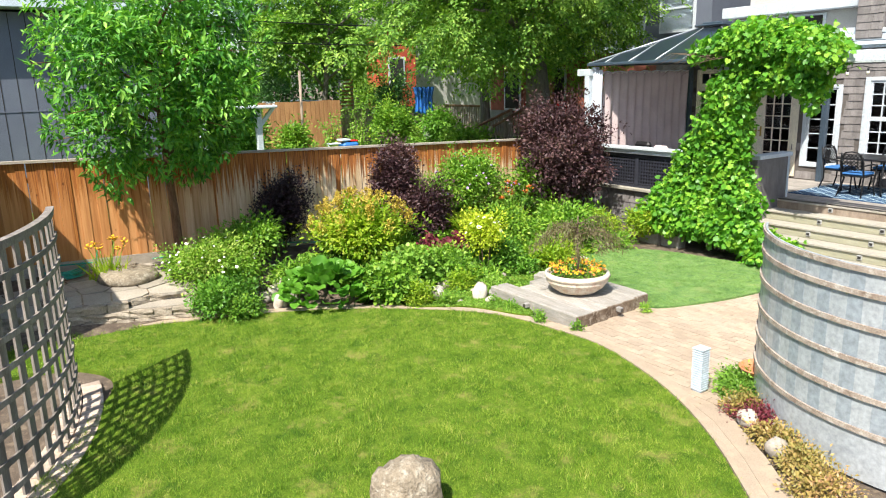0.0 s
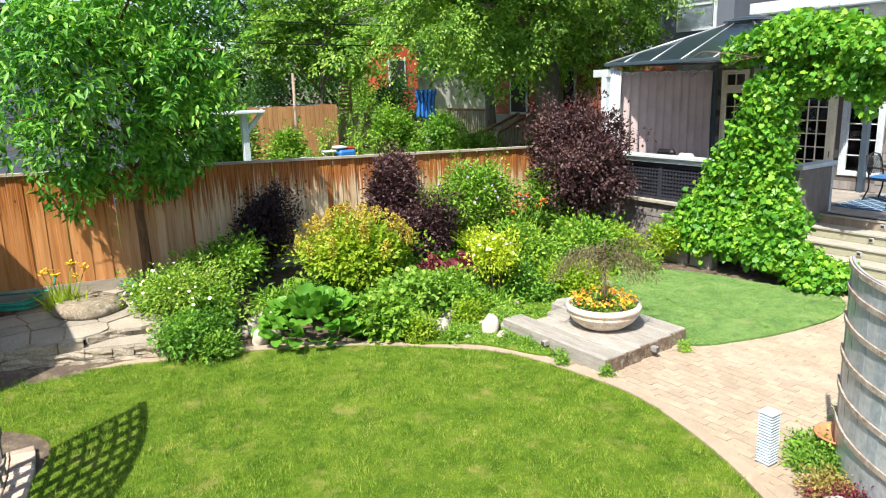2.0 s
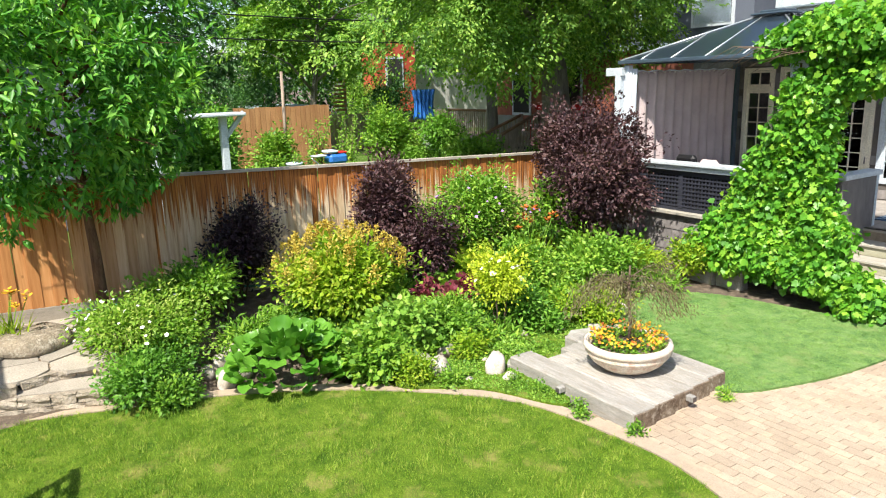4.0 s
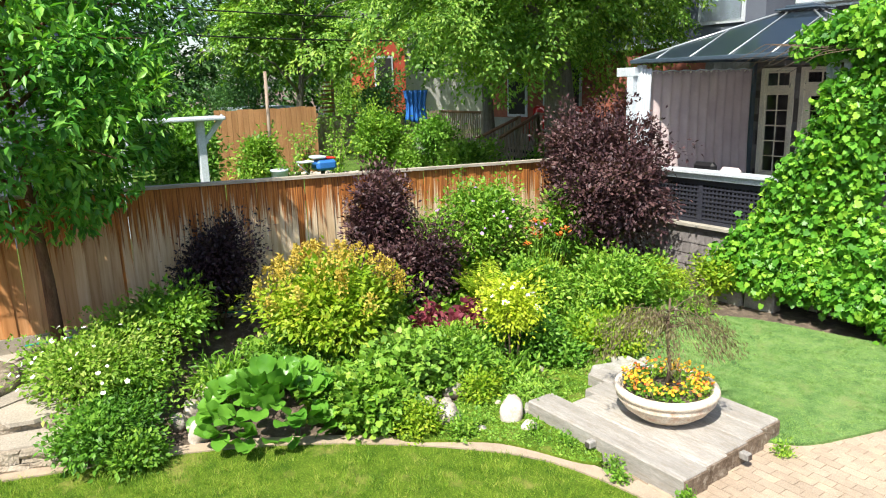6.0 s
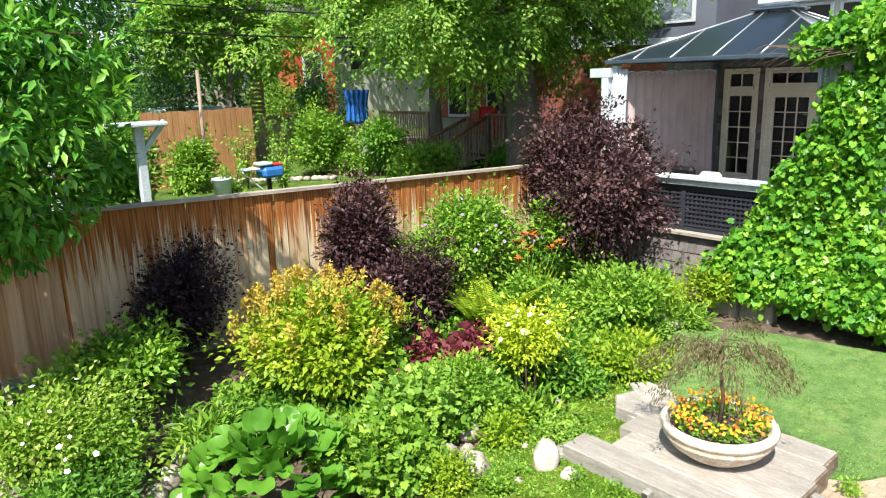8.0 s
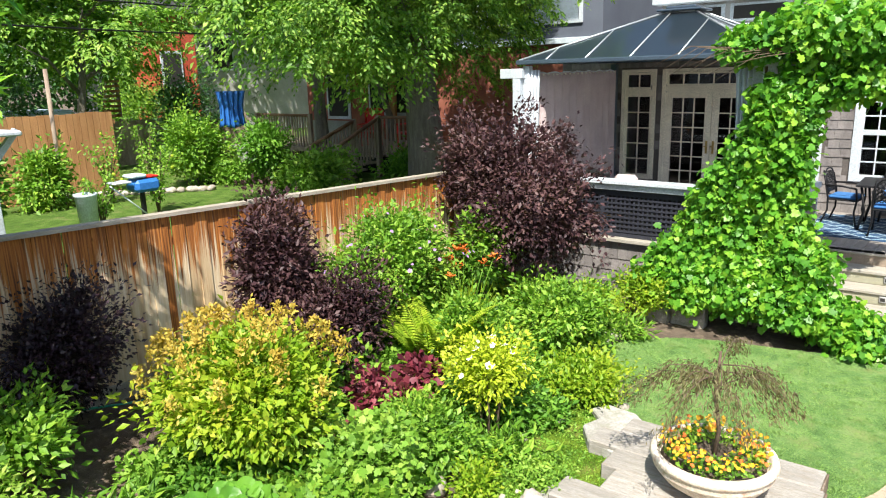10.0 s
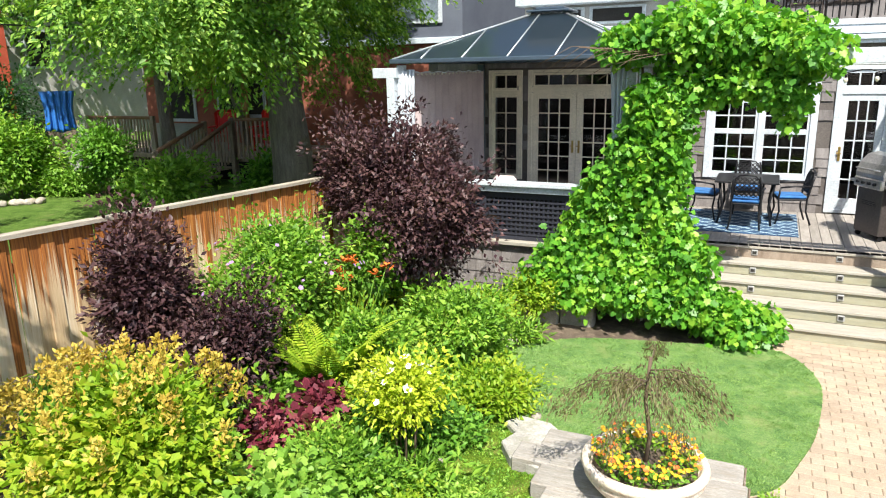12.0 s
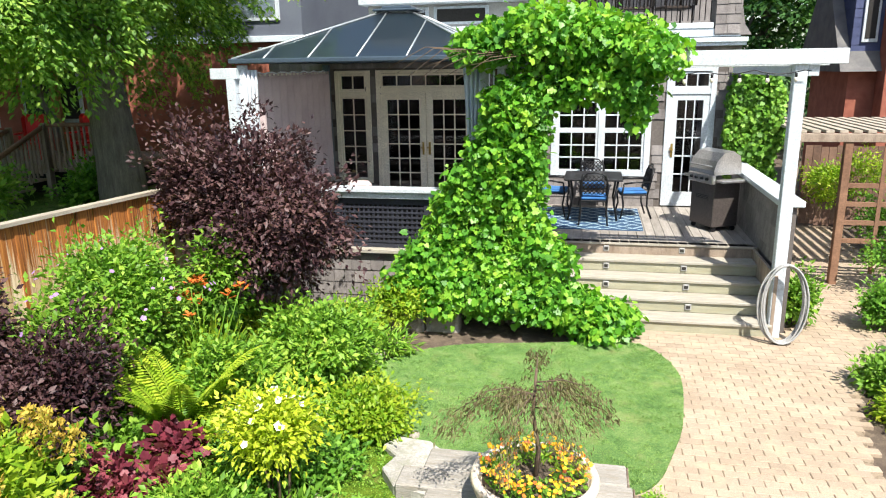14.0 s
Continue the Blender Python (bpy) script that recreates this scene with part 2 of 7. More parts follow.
M["terra"] = surface("terracotta", (0.50, 0.18, 0.08), (0.62, 0.27, 0.13), 5, 60, 0.8, 0.3)
M["bowl"] = surface("flaking_bowl_paint", (0.66, 0.55, 0.43), (0.78, 0.70, 0.60), 4, 45, 0.8, 0.5, 0.01, stain=(0.52, 0.32, 0.22))
M["bark"] = surface("brown_bark", (0.13, 0.062, 0.034), (0.27, 0.14, 0.08), 5, 40, 0.95, 1.0, 0.03, stretch=(4, 4, 0.7))
M["greybark"] = surface("grey_bark", (0.14, 0.12, 0.10), (0.27, 0.24, 0.20), 4, 30, 0.95, 1.0, 0.05, stretch=(4, 4, 0.6))
M["twig"] = plain("twig", (0.13, 0.09, 0.06), 0.9)
M["garage"] = surface("slate_siding", (0.11, 0.125, 0.165), (0.14, 0.16, 0.20), 1.2, 50, 0.8, 0.2)
M["redwall"] = surface("red_siding", (0.42, 0.07, 0.035), (0.52, 0.10, 0.05), 2, 40, 0.85, 0.3)
M["redbrick"] = surface("red_brick", (0.24, 0.075, 0.05), (0.36, 0.13, 0.085), 4, 60, 0.9, 0.4, vary=0.15)
M["navy"] = surface("blue_siding", (0.05, 0.065, 0.14), (0.075, 0.09, 0.18), 2, 50, 0.8, 0.2)
M["greysiding"] = surface("pale_siding", (0.40, 0.39, 0.37), (0.48, 0.47, 0.45), 2, 50, 0.8, 0.2)
M["orangewood"] = surface("orange_fence_wood", (0.36, 0.17, 0.07), (0.50, 0.27, 0.12), 2, 40, 0.85, 0.4, stretch=(4, 4, 0.6), vary=0.12)
M["oldwood"] = surface("grey_brown_deck_wood", (0.24, 0.18, 0.135), (0.42, 0.34, 0.265), 3, 40, 0.85, 0.4, stretch=(3, 3, 1), vary=0.15)
M["railwood"] = surface("reddish_rail_wood", (0.17, 0.09, 0.055), (0.27, 0.15, 0.09), 3, 40, 0.8, 0.3)
M["greypanel"] = surface("grey_plywood", (0.22, 0.21, 0.19), (0.34, 0.32, 0.29), 2, 40, 0.85, 0.3)
M["asphalt_roof"] = surface("roof_shingle", (0.10, 0.10, 0.105), (0.17, 0.165, 0.16), 3, 60, 0.9, 0.5)
M["redplastic"] = plain("red_plastic", (0.6, 0.02, 0.02), 0.4)
M["bluetarp"] = plain("blue_tarp", (0.03, 0.16, 0.5), 0.5)
M["frost"] = surface("frosted_panel", (0.34, 0.37, 0.39), (0.40, 0.425, 0.44), 1.5, 20, 0.3, 0.0)
# darker grey painting the dim outline of slats through the frosted sheet
M["frostdark"] = surface("slat_silhouette", (0.265, 0.305, 0.335), (0.31, 0.345, 0.375), 1.5, 20, 0.3, 0.0)
M["lampwhite"] = plain("white_plastic", (0.56, 0.64, 0.70), 0.4)
# brown wood with the side yard's shade mixed into its colour
M["darkfence"] = surface("shaded_fence_wood", (0.12, 0.07, 0.05), (0.20, 0.12, 0.085), 3, 40, 0.85, 0.4, vary=0.15)
M["wicker"] = plain("dark_wicker", (0.035, 0.025, 0.02), 0.7)
M["bulb"] = plain("clear_bulb", (0.7, 0.66, 0.55), 0.15)
M["brass"] = plain("brass", (0.55, 0.38, 0.12), 0.3, 0.9)
M["yellow"] = plain("yellow_petal", (0.75, 0.42, 0.02), 0.6)
M["orange"] = plain("orange_petal", (0.72, 0.17, 0.03), 0.6)
M["whitepetal"] = plain("white_petal", (0.82, 0.80, 0.74), 0.6)
M["lilac"] = plain("lilac_petal", (0.34, 0.21, 0.44), 0.6)
M["plume"] = leafy("ochre_plume", [(0.1, (0.42, 0.27, 0.04)), (0.6, (0.56, 0.42, 0.07)), (1, (0.60, 0.52, 0.13))], 0.3, 0.7)

G3 = lambda a, b, c: [(0.05, a), (0.5, b), (0.95, c)]
M["l_tree"] = leafy("ash_leaf", G3((0.03, 0.12, 0.018), (0.10, 0.31, 0.036), (0.34, 0.60, 0.09)), 0.34, 0.42)
M["l_maple"] = leafy("maple_leaf", G3((0.045, 0.125, 0.018), (0.17, 0.34, 0.045), (0.44, 0.60, 0.11)), 0.4, patch=0.8)
M["l_far"] = leafy("distant_leaf", G3((0.022, 0.07, 0.022), (0.06, 0.16, 0.04), (0.15, 0.29, 0.07)), 0.3, patch=0.4)
M["l_vine"] = leafy("vine_leaf", G3((0.045, 0.17, 0.02), (0.13, 0.36, 0.03), (0.36, 0.58, 0.06)), 0.36, 0.4, patch=2.2)
M["l_mid"] = leafy("mid_green_leaf", G3((0.06, 0.16, 0.018), (0.18, 0.36, 0.034), (0.40, 0.55, 0.075)), 0.36)
M["l_deep"] = leafy("deep_green_leaf", G3((0.045, 0.13, 0.016), (0.12, 0.29, 0.028), (0.26, 0.46, 0.06)), 0.33)
M["l_lime"] = leafy("lime_leaf", G3((0.17, 0.30, 0.02), (0.32, 0.46, 0.03), (0.52, 0.60, 0.06)), 0.4)
M["l_rose"] = leafy("lime_rose_leaf", G3((0.28, 0.38, 0.02), (0.50, 0.58, 0.035), (0.70, 0.72, 0.08)), 0.4)
M["l_gold"] = leafy("golden_leaf", G3((0.12, 0.27, 0.015), (0.26, 0.40, 0.022), (0.46, 0.50, 0.045)), 0.4)
M["l_varieg"] = leafy("variegated_leaf", G3((0.10, 0.24, 0.02), (0.22, 0.38, 0.035), (0.46, 0.54, 0.13)), 0.38)
M["l_purple"] = leafy("purple_leaf", G3((0.024, 0.010, 0.014), (0.060, 0.027, 0.031), (0.14, 0.075, 0.070)), 0.18, 0.5)
M["l_black"] = leafy("dark_plum_leaf", G3((0.010, 0.006, 0.009), (0.024, 0.012, 0.018), (0.05, 0.026, 0.034)), 0.12, 0.4)
M["l_sedum"] = leafy("dry_sedum_leaf", G3((0.20, 0.20, 0.05), (0.40, 0.30, 0.09), (0.48, 0.26, 0.16)), 0.25)
M["l_red"] = leafy("wine_leaf", G3((0.07, 0.012, 0.022), (0.19, 0.03, 0.05), (0.34, 0.10, 0.11)), 0.2)
M["l_sage"] = leafy("grey_green_leaf", G3((0.09, 0.20, 0.025), (0.20, 0.38, 0.045), (0.37, 0.53, 0.09)), 0.33)
M["l_berg"] = leafy("glossy_round_leaf", G3((0.022, 0.09, 0.010), (0.06, 0.20, 0.018), (0.18, 0.39, 0.045)), 0.28, 0.34)
M["l_lace"] = leafy("bronze_lace_leaf", G3((0.10, 0.075, 0.045), (0.19, 0.16, 0.08), (0.27, 0.29, 0.12)), 0.35)
M["l_grass"] = leafy("grass_blade", [(0.0, (0.025, 0.085, 0.005)), (0.33, (0.115, 0.24, 0.015)), (0.66, (0.28, 0.40, 0.04)), (1.0, (0.55, 0.50, 0.16))], 0.3, 0.6, 2.6, 8)
M["l_thyme"] = leafy("thyme_leaf", G3((0.13, 0.26, 0.07), (0.24, 0.40, 0.115), (0.37, 0.51, 0.17)), 0.3, 0.7)


# ---- shared builders ----
def obj(name, bm, material, parent=None, label=""):
    me = bpy.data.meshes.new(name)
    bm.to_mesh(me)
    bm.free()
    me.materials.append(M[material])
    ob = new(name, me)
    if parent is not None:
        ob.parent = parent
    if label:
        ob["label"] = label
    return ob


def part(name, bm, material, parent, label=""):
    return obj(name, bm, material, parent, label)


def thing(name, label, category, group="", kind="", at=None):
    ob = new(name)
    ob.empty_display_size = 0.1
    if at:
        ob.location = at
    return tagged(ob, label, category, group, kind)


def box(bm, x0, x1, y0, y1, z0, z1, bevel=0.0, m=None):
    r = bmesh.ops.create_cube(bm, size=1.0)
    vs = r["verts"]
    t = Matrix.Translation(((x0 + x1) / 2, (y0 + y1) / 2, (z0 + z1) / 2)) @ Matrix.Diagonal((x1 - x0, y1 - y0, z1 - z0, 1))
    bmesh.ops.transform(bm, matrix=(m @ t if m else t), verts=vs)
    if bevel:
        es = list({e for v in vs for e in v.link_edges})
        bmesh.ops.bevel(bm, geom=es, offset=bevel, segments=1, affect='EDGES')
    return bm


def boxes(*rows, bevel=0.0, m=None):
    bm = bmesh.new()
    for r in rows:
        box(bm, *r, bevel=bevel, m=m)
    return bm


def tube(bm, pts, radii, sides=8):
    """A tapered tube along points."""
    rings = []
    pts = [Vector(p) for p in pts]
    for i, p in enumerate(pts):
        d = (pts[min(i + 1, len(pts) - 1)] - pts[max(i - 1, 0)]).normalized()
        a = d.orthogonal().normalized() if i == 0 else (rings[-1][1] - d * rings[-1][1].dot(d)).normalized()
        c = d.cross(a)
        r = radii[i] if isinstance(radii, (list, tuple)) else radii
        rings.append(([bm.verts.new(p + (a * math.cos(2 * math.pi * k / sides) + c * math.sin(2 * math.pi * k / sides)) * r) for k in range(sides)], a))
    for (r0, _), (r1, _) in zip(rings, rings[1:]):
        for k in range(sides):
            f = bm.faces.new((r0[k], r0[(k + 1) % sides], r1[(k + 1) % sides], r1[k]))
            f.smooth = True
    bm.faces.new(list(reversed(rings[0][0])))
    bm.faces.new(rings[-1][0])
    return bm


def lathe(bm, profile, sides=32, centre=(0, 0, 0)):
    rings = [[bm.verts.new((centre[0] + r * math.cos(2 * math.pi * k / sides), centre[1] + r * math.sin(2 * math.pi * k / sides), centre[2] + z)) for k in range(sides)] for r, z in profile]
    for a, b in zip(rings, rings[1:]):
        for k in range(sides):
            bm.faces.new((a[k], a[(k + 1) % sides], b[(k + 1) % sides], b[k])).smooth = True
    bm.faces.new(list(reversed(rings[0])))
    bm.faces.new(rings[-1])
    return bm


def stone(rx, ry, rz, seed, rough=0.18, sub=3):
    bm = bmesh.new()
    bmesh.ops.create_icosphere(bm, subdivisions=sub, radius=1)
    o = Vector((seed * 3.7, seed * 1.3, seed * 2.1))
    for v in bm.verts:
        k = 1 + rough * noise.noise(v.co * 1.4 + o) + rough * 0.4 * noise.noise(v.co * 3.5 + o)
        v.co = Vector((v.co.x * rx * k, v.co.y * ry * k, v.co.z * rz * k))
    for f in bm.faces:
        f.smooth = True
    return bm


# templates: along the leaf, across it, out of it
T_LEAF = ([(0, 0, 0), (.45, .27, .07), (1, 0, -.06), (.45, -.27, .07)], [(0, 2, 1), (0, 3, 2)])
T_NARROW = ([(0, 0, 0), (.4, .13, .04), (1, 0, -.12), (.4, -.13, .04)], [(0, 2, 1), (0, 3, 2)])
T_SPEAR = ([(0, 0, 0), (.4, .19, .05), (1, 0, -.14), (.4, -.19, .05)], [(0, 2, 1), (0, 3, 2)])
T_BLADE = ([(0, -.05, 0), (0, .05, 0), (1, 0, 0)], [(0, 1, 2)])
T_LOBED = ([(0.1, 0, 0), (-.08, .25, .03), (.2, .52, -.02), (.44, .38, .05), (.66, .46, -.02), (.76, .27, .04), (1.05, 0, -.08), (.76, -.27, .04), (.66, -.46, -.02), (.44, -.38, .05), (.2, -.52, -.02), (-.08, -.25, .03)],
           [(0, 2, 1), (0, 3, 2), (0, 4, 3), (0, 5, 4), (0, 6, 5), (0, 7, 6), (0, 8, 7), (0, 9, 8), (0, 10, 9), (0, 11, 10)])
T_FLOWER = ([(0, 0, 0)] + [(.5 * math.cos(a), .5 * math.sin(a), .12) if i % 2 == 0 else (.40 * math.cos(a), .40 * math.sin(a), .06) for i, a in enumerate(np.arange(10) * math.pi / 5)],
            [(0, 1 + i, 1 + (i + 1) % 10) for i in range(10)])


def unit(a):
    return a / np.maximum(np.linalg.norm(a, axis=1, keepdims=True), 1e-9)


def scatter(name, P, axis, normal, size, template, material, parent=None, label=""):
    """Many leaves in one mesh: one template laid at each point."""
    tv, tf = np.array(template[0], float), template[1]
    A = unit(axis)
    B = unit(np.cross(normal, A))
    N = np.cross(A, B)
    s = np.asarray(size, float).reshape(-1, 1, 1) * np.ones((len(P), 1, 1))
    V = P[:, None, :] + s * (tv[None, :, 0:1] * A[:, None] + tv[None, :, 1:2] * B[:, None] + tv[None, :, 2:3] * N[:, None])
    k, n = len(tv), len(P)
    F = np.array(tf)[None] + (np.arange(n) * k)[:, None, None]
    F = F.reshape(-1, 3)
    me = bpy.data.meshes.new(name)
    me.vertices.add(n * k)
    me.vertices.foreach_set("co", V.reshape(-1).astype(np.float32))
    me.loops.add(len(F) * 3)
    me.loops.foreach_set("vertex_index", F.reshape(-1).astype(np.int32))
    me.polygons.add(len(F))
    me.polygons.foreach_set("loop_start", (np.arange(len(F)) * 3).astype(np.int32))
    me.polygons.foreach_set("loop_total", np.full(len(F), 3, np.int32))
    me.update(calc_edges=True)
    me.materials.append(M[material])
    ob = new(name, me)
    if parent is not None:
        ob.parent = parent
    if label:
        ob["label"] = label
    return ob


def bush_points(rng, radii, clumps, per, spread, low=-0.35, inner=0.35, lobes=9):
    """Clumps of leaves on several uneven lobes: points, outward ways and the lobe of each, about the middle."""
    R = np.array(radii)
    ld = unit(rng.normal(size=(lobes * 5, 3)))
    ld = ld[ld[:, 2] > low][:lobes]
    lc = np.concatenate([[[0, 0, -.05]], ld * rng.uniform(.38, .70, (len(ld), 1))])
    lr = np.concatenate([[.6], rng.uniform(.26, .5, len(ld)) * (1 if lobes < 12 else .85)])
    which = rng.choice(len(lc), clumps, p=lr ** 2 / (lr ** 2).sum())
    d = unit(rng.normal(size=(clumps, 3)) + np.array([0, 0, .25]))
    r = rng.uniform(inner, 1.12, clumps) ** 0.5
    C = lc[which] + d * (lr[which] * r)[:, None]
    k = C[:, 2] > min(low, -.05) - .25
    C, d, which = C[k], d[k], which[k]
    shoot = rng.uniform(size=len(C)) < .16
    C = C * np.where(shoot, rng.uniform(1.05, 1.4, len(C)), 1.0)[:, None]
    C[:, 2] += np.where(shoot, rng.uniform(0, .18, len(C)), 0)
    d = unit(unit(C + 1e-6) + d * .6)
    n = np.clip((per * rng.uniform(.5, 1.5, len(C))).astype(int), 3, None)
    off = rng.normal(size=(n.sum(), 3)) * spread
    P = np.repeat(C * R, n, 0) + off
    out = unit(np.repeat(d, n, 0) + off / max(spread, 1e-6) * 0.4)
    return P, out, np.repeat(which, n)


def by_lobe(name, P, ax, nm, size, template, material, t, which):
    for k in np.unique(which):
        m = which == k
        tagged(scatter(name, P[m], ax[m], nm[m], size[m], template, material, t), kind="stuff")


def shrub(name, centre, radii, clumps, per, size, template, material, label, category="shrub", spread=0.09, droop=0.1, up=0.8, low=-0.35, group="", stems=5, seed=1, wild=0.8, lobes=9, split=True):
    rng = np.random.default_rng(seed)
    t = thing(name, label, category, group)
    base = Vector((centre[0], centre[1], ground_z(centre[0], centre[1])))
    t.location = base
    c = np.array([0, 0, centre[2] - base.z])
    P, out, which = bush_points(rng, radii, clumps, per, spread, low, lobes=lobes)
    P = P + c
    P[:, 2] = np.maximum(P[:, 2], 0.02)
    ax = out + rng.normal(size=P.shape) * wild * 0.8 + np.array([0, 0, -droop])
    nm = out * 0.6 + np.array([0, 0, up + .25]) + rng.normal(size=P.shape) * wild * 0.65
    s = size * rng.uniform(0.55, 1.25, len(P))
    if split:
        by_lobe("leaf_clump", P, ax, nm, s, template, material, t, which)
    else:
        scatter("foliage", P, ax, nm, s, template, material, t)
    for i in range(stems):
        a = 2 * math.pi * i / stems + seed
        top = Vector((radii[0] * .6 * math.cos(a), radii[1] * .6 * math.sin(a), c[2] + radii[2] * .3))
        part("stem", tube(bmesh.new(), [(0.06 * math.cos(a), 0.06 * math.sin(a), -0.05), top * 0.5, top], [0.018, 0.012, 0.005], 5), "twig", t)
    return t


FLOWER_MESH = {}


def flower_mesh(material):
    if material not in FLOWER_MESH:
        me = bpy.data.meshes.new("blossom")
        me.from_pydata([tuple(v) for v in T_FLOWER[0]], [], [tuple(f) for f in T_FLOWER[1]])
        me.materials.append(M[material])
        FLOWER_MESH[material] = me
    return FLOWER_MESH[material]


def blossoms(t, rng, P, N, size, material):
    for p, n in zip(P, N):
        o = new("blossom", flower_mesh(material))
        o.parent = t
        s = size * rng.uniform(.7, 1.25)
        q = Vector(n).to_track_quat('Z', 'Y').to_matrix().to_4x4()
        o.matrix_basis = Matrix.Translation(Vector(p)) @ q @ pose(0, 0, 0, 0, 0, rng.uniform(0, 360)) @ Matrix.Diagonal((s, s, s, 1))


def flowers(t, rng, n, radii, cz, size, material, low=0.2):
    d = unit(rng.normal(size=(n * 6, 3)))
    d = d[d[:, 2] > low][:n]
    P = d * np.array(radii) * 1.03 + np.array([0, 0, cz])
    blossoms(t, rng, P, d + rng.normal(size=d.shape) * .3 + np.array([0, -.2, .5]), size, material)


# ---- the lie of the land ----
def fence_x(y):
    return -12.156 + 0.058 * y


def smooth(a, b, x):
    t = min(max((x - a) / (b - a), 0), 1)
    return t * t * (3 - 2 * t)


def ground_z(x, y):
    """Beds rise from the lawn towards the fence."""
    d = x - fence_x(y)
    rise = 0.42 - 0.02 * max(min(y, 13), 0)
    k = 1 - smooth(0.4, 3.4, d)
    z = rise * k
    if y > 10.5:
        z *= 1 - 0.5 * smooth(10.5, 13, y)
    return z


# ---- ground, lawn, paving ----
def land():
    bm = bmesh.new()
    xs = [-600, -200, -60, -30] + list(np.arange(-20, 4.01, 0.4)) + [10, 30, 100, 600]
    ys = [-600, -200, -60, -20] + list(np.arange(-6, 20.01, 0.4)) + [30, 60, 200, 600]
    vs = [[bm.verts.new((x, y, ground_z(x, y) - 0.03 + 0.015 * noise.noise(Vector((x, y, 0)) * 1.5))) for y in ys] for x in xs]
    for a, b in zip(vs, vs[1:]):
        for k in range(len(ys) - 1):
            bm.faces.new((a[k], b[k], b[k + 1], a[k + 1])).smooth = True
    tagged(obj("ground", bm, "soil"), "bare brown garden soil running under the beds", "ground", kind="structure")


land()


def spline(pts, n=8):
    """A closed smooth outline through points."""
    out = []
    k = len(pts)
    for i in range(k):
        p0, p1, p2, p3 = (Vector((*pts[(i + j - 1) % k], 0)) for j in range(4))
        for s in range(n):
            t = s / n
            out.append(0.5 * ((2 * p1) + (p2 - p0) * t + (2 * p0 - 5 * p1 + 4 * p2 - p3) * t * t + (3 * p1 - p0 - 3 * p2 + p3) * t ** 3))
    return [(p.x, p.y) for p in out]


def inside(poly, X, Y):
    res = np.zeros(len(X), bool)
    for (x0, y0), (x1, y1) in zip(poly, poly[1:] + poly[:1]):
        if y0 != y1:
            c = (y0 > Y) != (y1 > Y)
            res ^= c & (X < (x1 - x0) * (Y - y0) / (y1 - y0) + x0)
    return res


def sheet(name, outline, z, thick, material, label, category, kind="structure", lift=None):
    """A filled outline with a skirt, gridded so that it can swell."""
    bm = bmesh.new()
    top = [bm.verts.new((x, y, z)) for x, y in outline]
    f = bm.faces.new(top)
    if f.normal.z < 0:
        f.normal_flip()
    r = bmesh.ops.extrude_face_region(bm, geom=[f])
    for v in r["geom"]:
        if isinstance(v, bmesh.types.BMVert):
            v.co.z += 0
    bmesh.ops.translate(bm, verts=top, vec=(0, 0, -thick))
    bmesh.ops.triangulate(bm, faces=bm.faces[:])
    bmesh.ops.recalc_face_normals(bm, faces=bm.faces[:])
    return tagged(obj(name, bm, material), label, category, kind=kind)


LAWN = spline([(-9.62, 1.1), (-9.44, 2.0), (-9.2, 2.8), (-8.6, 4.45), (-7.75, 5.75), (-6.6, 6.8), (-5.4, 7.1), (-4.5, 7.1), (-3.15, 6.65), (-1.9, 5.85), (-1.0, 4.9), (-1.6, 3.9), (-3.1, 3.3), (-4.05, 1.85), (-4.95, 0.75), (-5.9, 1.1), (-7.2, 1.72), (-7.95, 1.6), (-8.3, 0.9), (-8.3, -1.4), (-9.4, -1.4), (-9.75, 0.1)])
MOSS = spline([(-5.35, 8.85), (-5.02, 9.6), (-4.85, 10.4), (-4.82, 11.5), (-5.3, 12.25), (-6.4, 12.05), (-7.6, 11.75), (-8.3, 11.1), (-8.3, 10.1), (-7.7, 9.1), (-7.0, 8.6), (-6.2, 8.55)])
sheet("lawn", LAWN, 0.02, 0.08, "lawn", "mown green lawn with dry yellowish patches", "lawn")
sheet("thyme_lawn", MOSS, 0.035, 0.08, "moss", "soft blue-green creeping thyme carpet beside the pavers", "ground cover")
ROUGH = spline([(-7.65, 6.0), (-7.0, 6.72), (-6.2, 7.12), (-6.3, 7.4), (-6.9, 8.2), (-7.1, 8.9), (-7.9, 9.2), (-8.3, 8.5), (-8.1, 7.4), (-7.9, 6.6)])
sheet("creeping_mat", ROUGH, 0.05, 0.1, "lawn", "thin browning ground cover between stones and timber slab", "ground cover")


def blades(name, poly, n, z, h, material, label, template=T_BLADE, lean=0.5, seed=3):
    rng = np.random.default_rng(seed)
    xs, ys = [p[0] for p in poly], [p[1] for p in poly]
    X, Y = rng.uniform(min(xs), max(xs), n), rng.uniform(min(ys), max(ys), n)
    k = inside(poly, X, Y)
    P = np.stack([X[k], Y[k], np.full(k.sum(), z)], 1)
    ax = rng.normal(size=P.shape) * lean
    ax[:, 2] = 1
    nm = rng.normal(size=P.shape)
    nm[:, 2] *= 0.2
    patch = np.array([0.78 + 0.35 * noise.noise(Vector((x * 1.7, y * 1.7, 0))) + 0.7 * noise.noise(Vector((x * 9, y * 9, 3))) for x, y in P[:, :2]])
    return tagged(scatter(name, P, ax, nm, h * rng.uniform(.6, 1.3, len(P)) * np.clip(patch, .45, 1.3), template, material), label, "grass", kind="stuff")


blades("grass", LAWN, 420000, 0.012, 0.058, "l_grass", "short green grass blades of the lawn")
